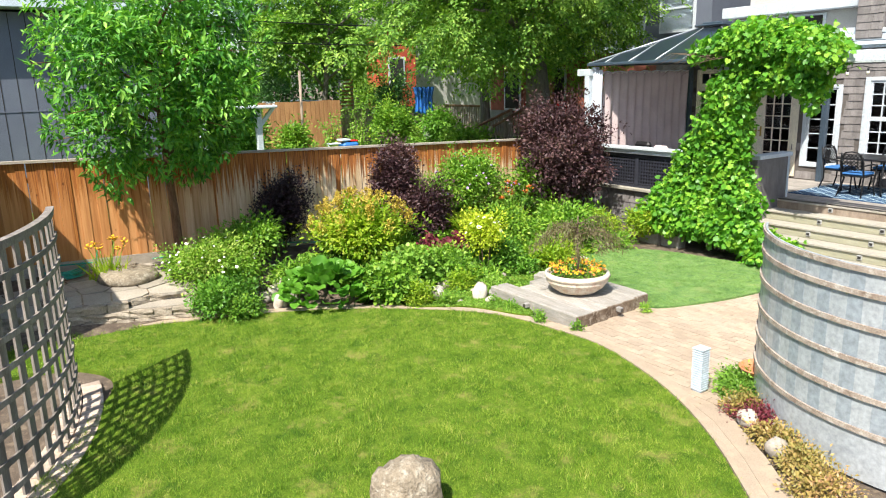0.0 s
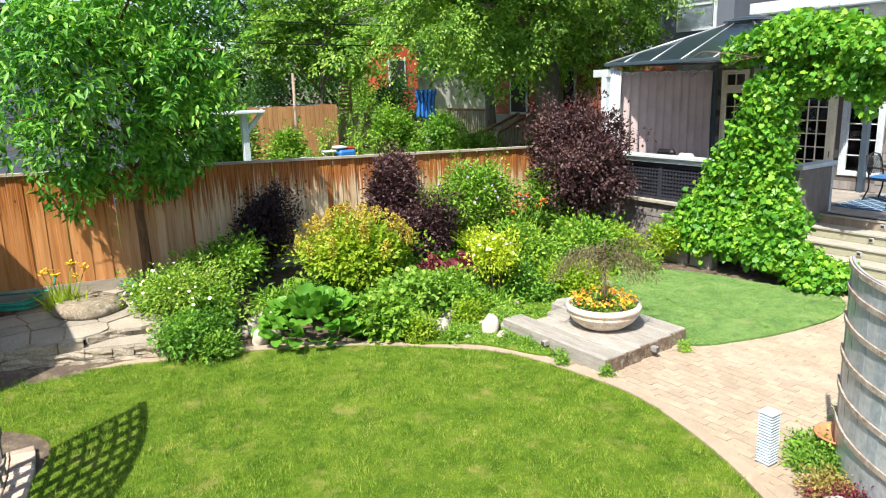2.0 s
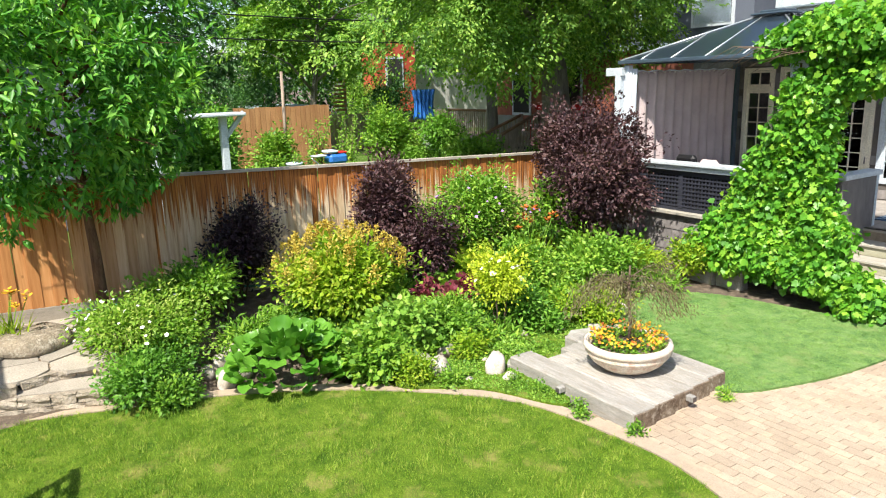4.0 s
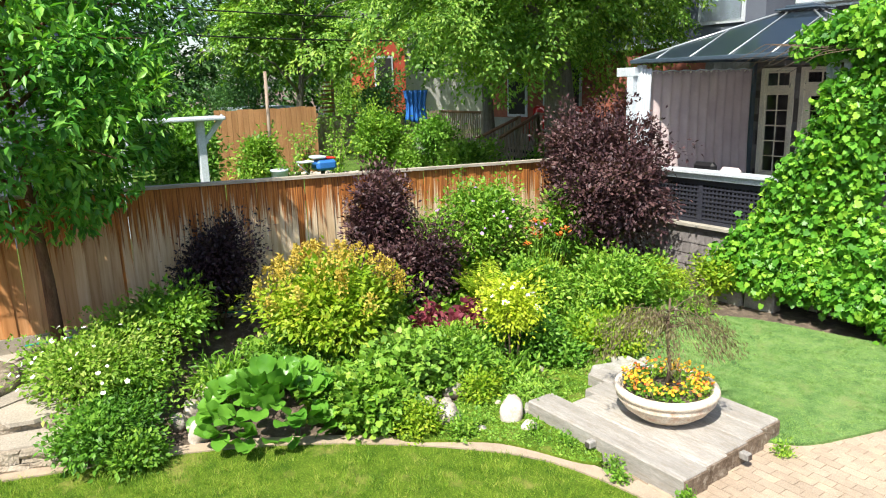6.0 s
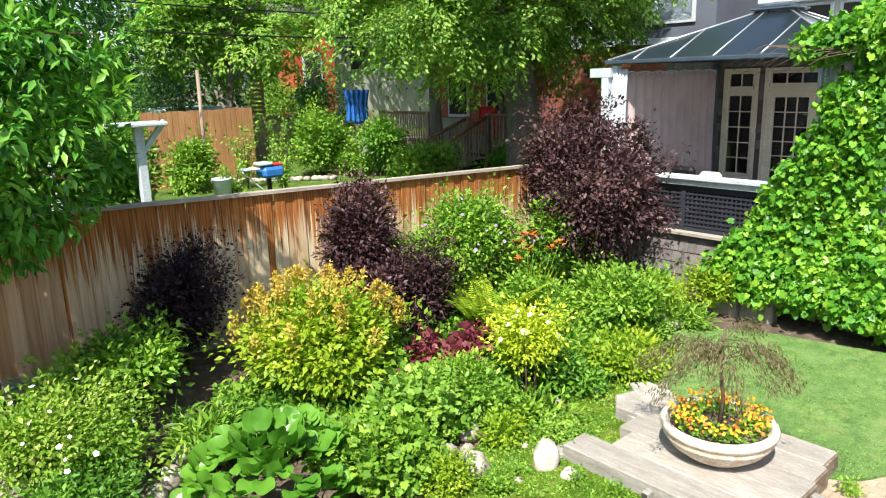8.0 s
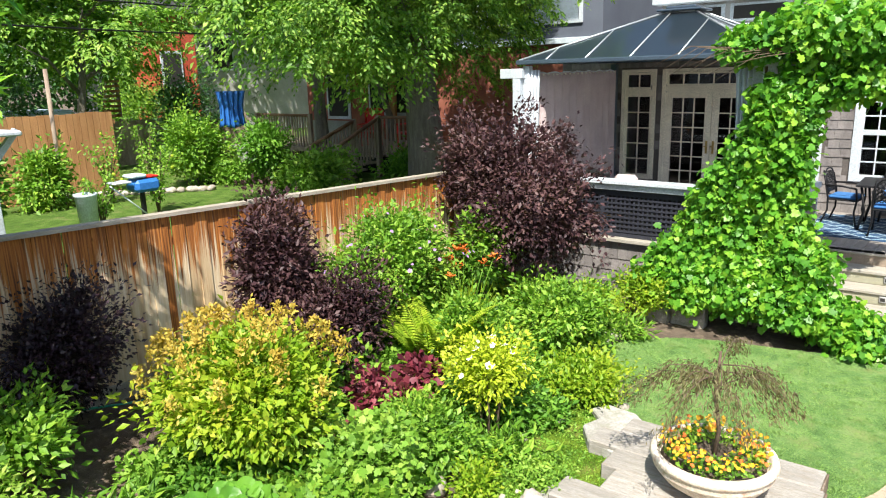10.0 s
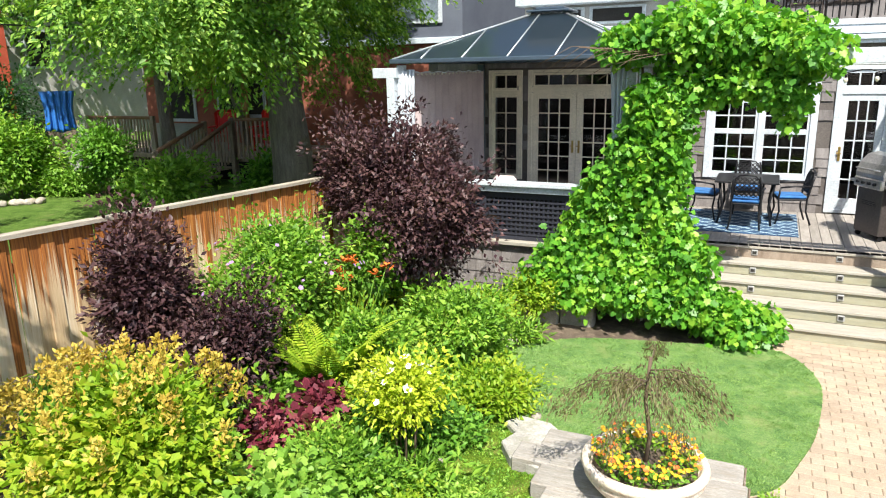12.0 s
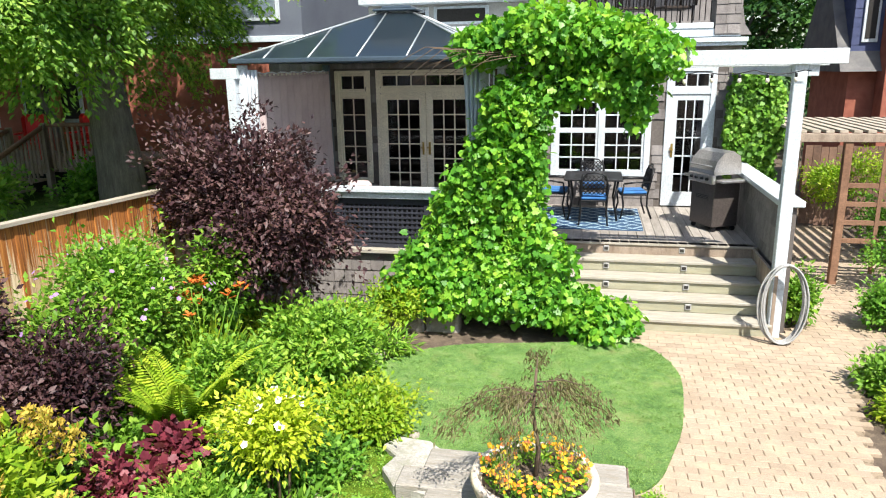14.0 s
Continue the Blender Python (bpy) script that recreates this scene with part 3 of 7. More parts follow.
blades("thyme", MOSS, 150000, 0.03, 0.026, "l_thyme", "tiny blue-green thyme leaves", T_NARROW, 1.2, 4)
blades("creeping_leaves", ROUGH, 26000, 0.045, 0.04, "l_sage", "tiny creeping leaves among stones", T_LEAF, 1.5, 5)

PATIO = [(-6.0, 6.85), (-4.4, 6.9), (-3.0, 6.45), (-2.55, 7.6), (-3.1, 8.9), (-3.3, 9.6), (-3.05, 10.9), (-2.3, 12.2), (-1.7, 13.2), (-0.9, 16.5), (-0.8, 20), (-2.6, 20), (-3.0, 13.3), (-3.3, 12.95), (-5.6, 12.95), (-5.6, 12.2), (-5.6, 11.8), (-5.6, 10.4), (-6.0, 9.3), (-6.2, 8.8)]
sheet("pavement", PATIO, 0.0, 0.08, "joint", "sand-jointed tan concrete paver path", "pavement")
pavement = bpy.data.objects["pavement"]

# a strip of poured edging round the lawn
def strip(name, pts, width, z0, z1, material, label, category, parent=None):
    bm = bmesh.new()
    L = []
    for i, (x, y) in enumerate(pts):
        a, b = Vector(pts[max(i - 1, 0)]), Vector(pts[min(i + 1, len(pts) - 1)])
        d = (b - a).normalized()
        nrm = Vector((-d.y, d.x))
        L.append([bm.verts.new((x + nrm.x * s * width / 2, y + nrm.y * s * width / 2, z)) for s, z in ((-1, z0), (-1, z1), (1, z1), (1, z0))])
    for a, b in zip(L, L[1:]):
        for k in range(4):
            bm.faces.new((a[k], a[(k + 1) % 4], b[(k + 1) % 4], b[k]))
    bm.faces.new(L[0])
    bm.faces.new(list(reversed(L[-1])))
    bmesh.ops.recalc_face_normals(bm, faces=bm.faces[:])
    ob = obj(name, bm, material, parent)
    return ob if parent else tagged(ob, label, category, kind="structure")


def offset_pts(pts, d):
    out = []
    for i, (x, y) in enumerate(pts):
        a, b = Vector(pts[max(i - 1, 0)]), Vector(pts[min(i + 1, len(pts) - 1)])
        t = (b - a).normalized()
        out.append((x - t.y * d, y + t.x * d))
    return out


strip("lawn_edging", offset_pts(LAWN[:84], 0.09), 0.16, -0.05, 0.03, "paver", "tan concrete edging strip curving round the lawn", "edging")


# ---- fence ----
FENCE = tagged(new("fence"), "tall weathered cedar board fence with rust-brown streaks and flat cap", "fence", kind="structure")
FY0, FY1 = -3.0, 12.9


def fence_top(y):
    return 2.33 - 0.027 * y


def fence_build():
    d = Vector((0.058, 1, 0)).normalized()
    ang = math.degrees(math.atan2(d.y, d.x))
    y, i = FY0, 0
    rng = random.Random(5)
    bm = bmesh.new()
    box(bm, -0.07, 0.07, -0.011, 0.011, 0, 1.0, 0.003)
    base = bpy.data.meshes.new("board")
    bm.to_mesh(base)
    bm.free()
    base.materials.append(M["fence"])
    while y < FY1:
        o = new("board", base)
        o.parent = FENCE
        zb = fence_top(y) - 1.72
        o.matrix_basis = pose(fence_x(y) + (.009 if i % 2 else -.004) + rng.uniform(-.004, .004), y, zb, 0, rng.uniform(-.4, .4), ang) @ Matrix.Diagonal((rng.uniform(1.015, 1.035), 1, fence_top(y) - 0.02 - zb, 1))
        y += 0.1415
        i += 1
    def run(name, off, w, dz0, dz1, mat):
        bm = bmesh.new()
        a, b = (Vector((fence_x(v) + off, v, 0)) for v in (FY0 - .1, FY1 + .1))
        vs = []
        for p, v in ((a, FY0), (b, FY1)):
            t = fence_top(v)
            vs.append([bm.verts.new((p.x + s * w / 2, p.y, t + z)) for s, z in ((-1, dz0), (1, dz0), (1, dz1), (-1, dz1))])
        for k in range(4):
            bm.faces.new((vs[0][k], vs[0][(k + 1) % 4], vs[1][(k + 1) % 4], vs[1][k]))
        bm.faces.new(vs[0]), bm.faces.new(vs[1])
        bmesh.ops.recalc_face_normals(bm, faces=bm.faces[:])
        part(name, bm, mat, FENCE)
    run("cap_board", 0.0, 0.13, -0.015, 0.025, "cap")
    run("rail", -0.035, 0.04, -0.35, -0.26, "fence")
    run("rail", -0.035, 0.04, -1.5, -1.41, "fence")
    run("kickboard", 0.012, 0.035, -1.95, -1.72, "cap")
    for v in np.arange(FY0 + 0.2, FY1 + .3, 2.42):
        part("post", boxes((fence_x(v) - .03, fence_x(v) + .02, v - .045, v + .045, ground_z(fence_x(v), v) - .1, fence_top(v) - .016), bevel=.004), "fence", FENCE)


fence_build()

# ---- house ----
WY = 17.18
DECK = 0.9
HOUSE = tagged(new("house"), "two-storey house with grey-brown shingle walls and white trim", "house", kind="structure")
OPEN = [(-10.98, -10.29, 1.28, 3.48), (-10.12, -8.15, 0.93, 3.48), (-7.98, -7.17, 1.22, 3.05), (-6.64, -4.86, 1.5, 3.2), (-4.56, -3.75, 0.93, 3.45)]
HX0, HX1, HZ1 = -12.4, -3.35, 3.9


def wall_with_holes():
    bm = bmesh.new()
    xs = sorted({HX0, HX1, *(a for o in OPEN for a in o[:2])})
    for x0, x1 in zip(xs, xs[1:]):
        o = [o for o in OPEN if o[0] <= x0 and o[1] >= x1]
        if o:
            box(bm, x0, x1, WY, WY + .16, 0, o[0][2])
            box(bm, x0, x1, WY, WY + .16, o[0][3], HZ1)
        else:
            box(bm, x0, x1, WY, WY + .16, 0, HZ1)
    w = obj("wall_front", bm, "wallback", HOUSE)
    part("side_wall", boxes((HX1 - .16, HX1, WY + .16, 26, 0, HZ1)), "shingle", HOUSE)
    part("side_wall", boxes((HX0, HX0 + .16, WY + .16, 26, 0, HZ1)), "shingle", HOUSE)
    part("back_wall", boxes((-10.4, HX1, 26, 26.16, 0, 7.5)), "shingle", HOUSE)
    part("flat_roof", boxes((HX0, -7.0, WY + .3, 26, HZ1, HZ1 + .1)), "asphalt_roof", HOUSE)
    part("room_floor", boxes((HX0 + .16, HX1 - .16, WY + .16, 21, .8, .9)), "oldwood", HOUSE)
    # room wall and ceiling near black: the indoor dimness is in their colour
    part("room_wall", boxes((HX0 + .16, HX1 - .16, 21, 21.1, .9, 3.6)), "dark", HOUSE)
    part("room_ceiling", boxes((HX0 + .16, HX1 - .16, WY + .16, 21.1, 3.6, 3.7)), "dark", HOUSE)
    return w


wall_front = wall_with_holes()


def glazed(name, x0, x1, z0, z1, frame_w, cols, rows, material, label, splits=(), door=None, y=WY, kind="structure", bars=0.022):
    """A window or door set: outer frame, panes behind a grid of glazing bars. splits: (z0, z1, rows, [(x0, x1, cols), ...]) sashes."""
    t = tagged(new(name), label, "door" if "door" in name else "window", kind=kind)
    f = frame_w
    part("window_frame", boxes((x0 - f * .4, x0 + f, y - .035, y + .1, z0 - f * .3, z1 + f * .4), (x1 - f, x1 + f * .4, y - .035, y + .1, z0 - f * .3, z1 + f * .4), (x0 + f, x1 - f, y - .034, y + .1, z1 - f * .6, z1 + f * .4), (x0 + f, x1 - f, y - .034, y + .1, z0 - f * .3, z0 + f * .6), bevel=.004), material, t)
    zs = sorted(splits or [], key=lambda q: q[0])
    for lo_, hi_ in zip(zs, zs[1:]):
        if hi_[0] - lo_[1] > .01:
            part("transom_rail", boxes((x0 + f, x1 - f, y - .03, y + .08, lo_[1] + .001, hi_[0] - .001), bevel=.004), material, t)
    for (s0, s1, c0), (s2, s3, c1) in zip(zs[0][3], zs[0][3][1:]) if zs else ():
        if s2 - s1 > .03:
            part("mullion", boxes((s1 + .001, s2 - .001, y - .03, y + .08, z0 + f * .6, z1 - f * .6), bevel=.004), material, t)
    for a, b, n, sashes in splits or [(z0 + f * .6, z1 - f * .6, rows, [(x0 + f, x1 - f, cols)])]:
        for sx0, sx1, c in sashes:
            e = door if door and b - a > 1.2 else 0.045
            lo = 0.22 if door and b - a > 1.2 else e
            s = part("sash", boxes((sx0, sx0 + e, y - .01, y + .04, a, b), (sx1 - e, sx1, y - .01, y + .04, a, b), (sx0 + e, sx1 - e, y - .01, y + .04, b - e, b), (sx0 + e, sx1 - e, y - .01, y + .04, a, a + lo), bevel=.003), material, t)
            gx0, gx1, g0, g1 = sx0 + e, sx1 - e, a + lo, b - e
            bm = bmesh.new()
            for i in range(1, c):
                u = gx0 + (gx1 - gx0) * i / c
                box(bm, u - bars / 2, u + bars / 2, y - .006, y + .02, g0, g1)
            for i in range(1, n):
                u = g0 + (g1 - g0) * i / n
                box(bm, gx0, gx1, y - .004, y + .018, u - bars / 2, u + bars / 2)
            if c > 1 or n > 1:
                part("glazing_bars", bm, material, s)
            p = part("pane", boxes((gx0, gx1, y + .022, y + .028, g0, g1)), "glass", s)
            p.visible_shadow = False
    return t


w1 = glazed("window_1", -10.98, -10.29, 1.28, 3.48, .06, 2, 5, "cream", "tall narrow cream-framed casement with transom and dark panes", [(1.32, 3.0, 5, [(-10.92, -10.35, 2)]), (3.1, 3.44, 1, [(-10.92, -10.35, 2)])])
d1 = glazed("door_1", -10.12, -8.15, .95, 3.48, .06, 3, 5, "cream", "pair of closed cream french doors with glazed grid and transom", [(.97, 3.06, 6, [(-10.06, -9.14, 3), (-9.13, -8.21, 3)]), (3.16, 3.44, 1, [(-10.06, -8.21, 6)])], .13)
w2 = glazed("window_2", -7.98, -7.17, 1.22, 3.05, .07, 2, 5, "white", "white-framed window with small dark panes")
w3 = glazed("window_3", -6.64, -4.86, 1.5, 3.2, .08, 3, 3, "white", "wide white double window with grid of dark panes", [(1.55, 2.34, 3, [(-6.56, -5.79, 3), (-5.71, -4.94, 3)]), (2.34, 3.15, 3, [(-6.56, -5.79, 3), (-5.71, -4.94, 3)])])
d2 = glazed("door_2", -4.56, -3.75, .95, 3.45, .07, 3, 5, "white", "closed white glazed door with transom and brass handle", [(.97, 3.0, 5, [(-4.49, -3.82, 3)]), (3.1, 3.4, 1, [(-4.49, -3.82, 3)])], .11)
for d, xs in ((d1, (-9.2, -9.07)), (d2, (-4.44,))):
    for x in xs:
        part("door_handle", boxes((x - .02, x + .02, WY - .025, WY - .01, 1.85, 2.1), (x - .05, x + .03, WY - .06, WY - .04, 1.98, 2.0), (x - .008, x + .008, WY - .045, WY - .02, 1.982, 1.998), bevel=.003), "brass", d, "brass lever handle")


def upper_house():
    # eaves, trim, balcony and upper storey
    part("eave", boxes((-12.5, -3.32, WY - .22, WY + .3, 3.84, 3.9), (-12.5, -3.3, WY - .26, WY + .3, 3.9, 3.98), bevel=.006), "lampwhite", HOUSE, "white fascia and gutter")
    part("upper_wall", boxes((-10.4, -7.0, WY + 1.2, WY + 1.36, 4.0, 7.5)), "greysiding", HOUSE)
    part("upper_wall", boxes((-7.0, -3.4, WY + 2.2, WY + 2.36, 4.0, 7.5)), "shingle", HOUSE)
    part("upper_trim", boxes((-10.5, -7.0, WY + .2, WY + 1.2, 4.05, 4.3), (-10.5, -7.0, WY + .16, WY + 1.2, 4.75, 5.0), bevel=.01), "white", HOUSE, "white band course")
    part("upper_band", boxes((-10.4, -7.1, WY + .5, WY + 1.2, 4.3, 4.75)), "greysiding", HOUSE)
    for x in (-9.7, -8.5):
        part("upper_window", boxes((x - .55, x + .55, WY + .46, WY + .5, 4.36, 4.7), bevel=.01), "white", HOUSE)
        # near-black plate in place of glass over an unlit room
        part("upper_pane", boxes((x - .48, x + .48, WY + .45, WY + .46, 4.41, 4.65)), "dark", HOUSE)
    part("balcony_floor", boxes((-7.0, -3.4, WY - .1, WY + 2.2, 4.0, 4.14), bevel=.01), "white", HOUSE)
    part("balcony_sill", boxes((-6.9, -3.87, WY - .12, WY - .02, 4.14, 4.24), bevel=.01), "white", HOUSE)
    bm = bmesh.new()
    for i in range(26):
        x = -6.3 + i * 0.095
        tube(bm, [(x, WY - .05, 4.28), (x, WY - .05, 5.1)], .009, 6)
    box(bm, -6.4, -3.85, WY - .075, WY - .03, 5.1, 5.14)
    part("balcony_rail", bm, "iron", HOUSE)
    # flared shingled pier
    bm = bmesh.new()
    prof = [(4.02, 0.62), (4.2, 0.5), (4.5, 0.44), (5.4, 0.42), (7.0, 0.42)]
    rows = [[bm.verts.new(p) for p in ((-3.85, WY - .12, z), (-3.85 + w, WY - .12, z), (-3.85 + w, WY + .5, z), (-3.85, WY + .5, z))] for z, w in prof]
    for a, b in zip(rows, rows[1:]):
        for k in range(4):
            bm.faces.new((a[k], a[(k + 1) % 4], b[(k + 1) % 4], b[k]))
    bm.faces.new(rows[-1])
    part("flared_pier", bm, "shingle", HOUSE)
    part("flared_pier", boxes((-6.95, -6.4, WY - .11, WY + .5, 4.02, 7.0), bevel=.01), "shingle", HOUSE)
    part("roof", boxes((-10.8, -2.9, WY + .4, 26.6, 7.5, 7.7)), "asphalt_roof", HOUSE)


upper_house()

# ---- deck, steps ----
def deck_build():
    t = tagged(new("deck"), "raised timber deck of weathered boards with shingled skirt", "deck", kind="structure")
    part("joist_box", boxes((-11.3, -3.42, 14.2, WY - .01, 0.0, DECK - .03)), "oldwood", t)
    x = -7.15
    while x < -3.5:
        part("deck_board", boxes((x, x + .138, 14.18, WY - .005, DECK - .028, DECK), bevel=.003), "deck", t)
        x += .144
    y = 13.45
    while y < WY - .15:
        part("deck_board", boxes((-11.3, -7.16, y, y + .138, DECK - .028, DECK), bevel=.003), "deck", t)
        y += .144
    part("joist_box", boxes((-11.3, -7.2, 13.45, 14.2, 0.0, DECK - .03)), "oldwood", t)
    s = tagged(new("steps"), "broad five-rise timber steps with pale worn treads", "steps", kind="structure")
    for i in range(5):
        y0, z = 12.77 + i * .352, .18 * (i + 1)
        part("tread", boxes((-7.3, -3.48, y0, y0 + .15, z - .04, z), bevel=.006), "tread", s)
        part("tread", boxes((-7.3, -3.48, y0 + .154, y0 + .375, z - .04, z - .001), bevel=.006), "tread", s)
        part("riser", boxes((-7.3, -3.5, y0 + .03, y0 + .055, z - .18, z - .041)), "riser", s)
        if i:
            for x in (-5.62, -4.5):
                l = tagged(new("step_light"), "small square grey step light set in riser", "step light", "step lights")
                l.location = (x, y0 + .03, z - .1)
                part("housing", boxes((-.045, .045, -.022, 0, -.045, .045), bevel=.01), "hose", l)
                part("lens", boxes((-.028, .028, -.026, -.022, -.022, .022)), "dark", l)
    part("side_stringer", boxes((-3.5, -3.46, 12.8, 14.2, 0, .86)), "oldwood", s)


deck_build()

# right half wall with white cap
hw = tagged(new("wall_half"), "low grey shingled half wall with white cap along the deck", "wall", kind="structure")
part("body", boxes((-3.42, -3.27, 13.0, WY - .01, 0, 1.74)), "wallback", hw)
part("cap", boxes((-3.5, -3.19, 12.93, WY - .02, 1.74, 1.82), bevel=.008), "white", hw)

# ---- pergola ----
pg = tagged(new("pergola"), "white painted pergola of posts and paired beams over deck edge", "pergola", kind="structure")
part("beam", boxes((-7.35, -2.95, 12.76, 12.81, 3.52, 3.70), bevel=.006), "white", pg)
part("beam", boxes((-7.35, -3.1, 12.95, 13.0, 3.50, 3.68), bevel=.006), "white", pg)
part("side_beam", boxes((-3.52, -3.42, 13.0, WY - .28, 3.37, 3.5), bevel=.006), "white", pg)
part("post", boxes((-3.52, -3.37, 12.81, 12.95, 0, 3.6), bevel=.008), "white", pg)
part("post", boxes((-7.2, -7.05, 12.81, 12.95, 0, 3.6), bevel=.008), "white", pg)
part("bracket", boxes((-3.365, -3.24, 12.82, 12.94, 3.38, 3.515), bevel=.006), "white", pg)

# ---- gazebo ----
GX0, GX1, GY0, GY1 = -11.2, -7.3, 13.35, 17.1
gz = thing("gazebo", "hard-top gazebo with dark glossy hip roof, white posts and curtains", "gazebo")


def gazebo():
    ez, az = 3.70, 4.42
    cx0, cx1, cy = -9.35, -8.85, (GY0 + GY1) / 2
    def panel(name, pts, mat, thick=.02):
        bm = bmesh.new()
        a = [bm.verts.new(p) for p in pts]
        b = [bm.verts.new(Vector(p) - Vector((0, 0, thick))) for p in pts]
        bm.faces.new(a), bm.faces.new(list(reversed(b)))
        for k in range(len(a)):
            bm.faces.new((a[k], b[k], b[(k + 1) % len(a)], a[(k + 1) % len(a)]))
        bmesh.ops.recalc_face_normals(bm, faces=bm.faces[:])
        part(name, bm, mat, gz)
    t0, t1 = cy - .2, cy + .2
    A, B, C, D = (GX0, GY0, ez), (GX1, GY0, ez), (GX1, GY1, ez), (GX0, GY1, ez)
    a, b, c, d = (cx0, t0, az), (cx1, t0, az), (cx1, t1, az), (cx0, t1, az)
    for q in ((A, B, b, a), (B, C, c, b), (C, D, d, c), (D, A, a, d)):
        panel("roof_panel", q, "roof")
    def rib(p, q, r=.02):
        bm = bmesh.new()
        tube(bm, [Vector(p) + Vector((0, 0, .012)), Vector(q) + Vector((0, 0, .012))], r, 6)
        part("rib", bm, "rib", gz)
    for p, q in ((A, a), (B, b), (C, c), (D, d)):
        rib(p, q, .018)
    # ribs run straight up each slope until they meet a hip or the ridge
    for f in (.13, .31, .5, .69, .87):
        x = GX0 + (GX1 - GX0) * f
        s = min((x - GX0) / (cx0 - GX0), 1, (GX1 - x) / (GX1 - cx1))
        rib((x, GY0, ez), (x, GY0 + (t0 - GY0) * s, ez + (az - ez) * s), .014)
        y = GY0 + (GY1 - GY0) * f
        s = min((y - GY0) / (t0 - GY0), 1, (GY1 - y) / (GY1 - t1))
        rib((GX0, y, ez), (GX0 + (cx0 - GX0) * s, y, ez + (az - ez) * s), .014)
        rib((GX1, y, ez), (GX1 + (cx1 - GX1) * s, y, ez + (az - ez) * s), .014)
    part("cupola", boxes((cx0 - .12, cx1 + .12, t0 - .12, t1 + .12, az + .02, az + .06), (cx0, cx1, t0, t1, az + .06, az + .11), bevel=.015), "roofmetal", gz)
    part("gutter", boxes((GX0 - .04, GX1 + .04, GY0 - .05, GY0 + .05, 3.645, 3.715), bevel=.012), "roofmetal", gz)
    part("gutter", boxes((GX0 - .04, GX1 + .04, GY1 - .05, GY1 + .05, 3.645, 3.715), bevel=.012), "roofmetal", gz)
    for x in (GX0, GX1):
        part("gutter", boxes((x - .05, x + .05, GY0 + .05, GY1 - .05, 3.645, 3.715), bevel=.012), "roofmetal", gz)
        for y in (GY0 + .12, GY1 - .12):
            part("post", boxes((x - .06 + (.1 if x == GX0 else -.1), x + .06 + (.1 if x == GX0 else -.1), y - .06, y + .06, DECK, 3.62), bevel=.006), "white" if y < 15 else "roofmetal", gz)


gazebo()


def drape(name, pts, z0, z1, material, label, folds=9, depth=.06, gather=1.0):
    """A hanging curtain along a line, folded, with thickness."""
    bm = bmesh.new()
    a, b = Vector((*pts[0], 0)), Vector((*pts[1], 0))
    d = (b - a)
    nrm = Vector((-d.y, d.x, 0)).normalized()
    n = folds * 8
    nz = 10
    grid = []
    for i in range(n + 1):
        u = i / n
        col = []
        for j in range(nz + 1):
            w = j / nz
            k = 1 - (1 - gather) * math.sin(math.pi * w * .9)
            p = a.lerp(b, .5 + (u - .5) * k) + nrm * depth * math.sin(2 * math.pi * folds * u + .8 * math.sin(3 * w)) * (.5 + .5 * w)
            col.append(bm.verts.new((p.x, p.y, z1 + (z0 - z1) * w + .03 * math.sin(9 * u) * w)))
        grid.append(col)
    for p, q in zip(grid, grid[1:]):
        for j in range(nz):
            bm.faces.new((p[j], q[j], q[j + 1], p[j + 1])).smooth = True
    ob = tagged(obj(name, bm, material), label, "curtain")
    s = ob.modifiers.new("thick", 'SOLIDIFY')
    s.thickness = .008
    return ob


drape("curtain", ((-10.98, 13.62), (-10.98, 16.75)), .98, 3.5, "curtain", "heavy mauve-grey curtain drawn along the gazebo side", 11, .07)
drape("curtain", ((-11.1, 13.42), (-10.86, 13.46)), .98, 3.55, "curtainw", "white curtain tied back at the gazebo post", 4, .05, .75)
drape("curtain", ((-7.72, 13.45), (-7.42, 13.45)), .98, 3.6, "curtainw", "pale blue curtain tied back at the gazebo post", 4, .05, .6)

# gazebo front: shingled skirt, ledge, black lattice, white rail
gf = tagged(new("gazebo_parapet"), "gazebo parapet of grey shingles, black lattice and white rail", "parapet", kind="structure")
part("skirt_wall", boxes((-11.3, -6.75, 13.30, 13.42, -.05, .84)), "wallback", gf)
part("ledge", boxes((-11.35, -6.7, 13.2, 13.44, .84, .9), bevel=.006), "tread", gf)
part("white_rail", boxes((-11.3, -7.0, 13.26, 13.4, 1.67, 1.77), (-11.3, -7.0, 13.2, 13.44, 1.77, 1.83), bevel=.006), "white", gf)
part("lattice_frame", boxes((-11.3, -6.9, 13.34, 13.39, .9, .96), (-11.3, -6.9, 13.34, 13.39, 1.57, 1.67), (-9.66, -9.58, 13.33, 13.39, .96, 1.57), (-8.3, -8.22, 13.33, 13.39, .96, 1.57)), "lattice", gf)
# near-black sheet paints the shade behind the lattice
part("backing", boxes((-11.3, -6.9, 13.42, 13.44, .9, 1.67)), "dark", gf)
bm = bmesh.new()
for i in range(58):
    x = -11.28 + i * .075
    box(bm, x, x + .03, 13.352, 13.362, .96, 1.57)
for i in range(8):
    z = .98 + i * .075
    box(bm, -11.3, -6.9, 13.342, 13.352, z, z + .03)
part("lattice", bm, "lattice", gf)
part("white_beam_end", boxes((-11.55, -11.12, 13.3, 13.42, 3.42, 3.58), bevel=.006), "white", gf)
part("white_post", boxes((-11.3, -11.16, 13.3, 13.42, .9, 3.42), bevel=.006), "white", gf)
# return of the half wall beside the steps
part("corner_trim", boxes((-6.87, -6.69, 14.46, 14.52, .9, 1.735), bevel=.004), "white", gf)
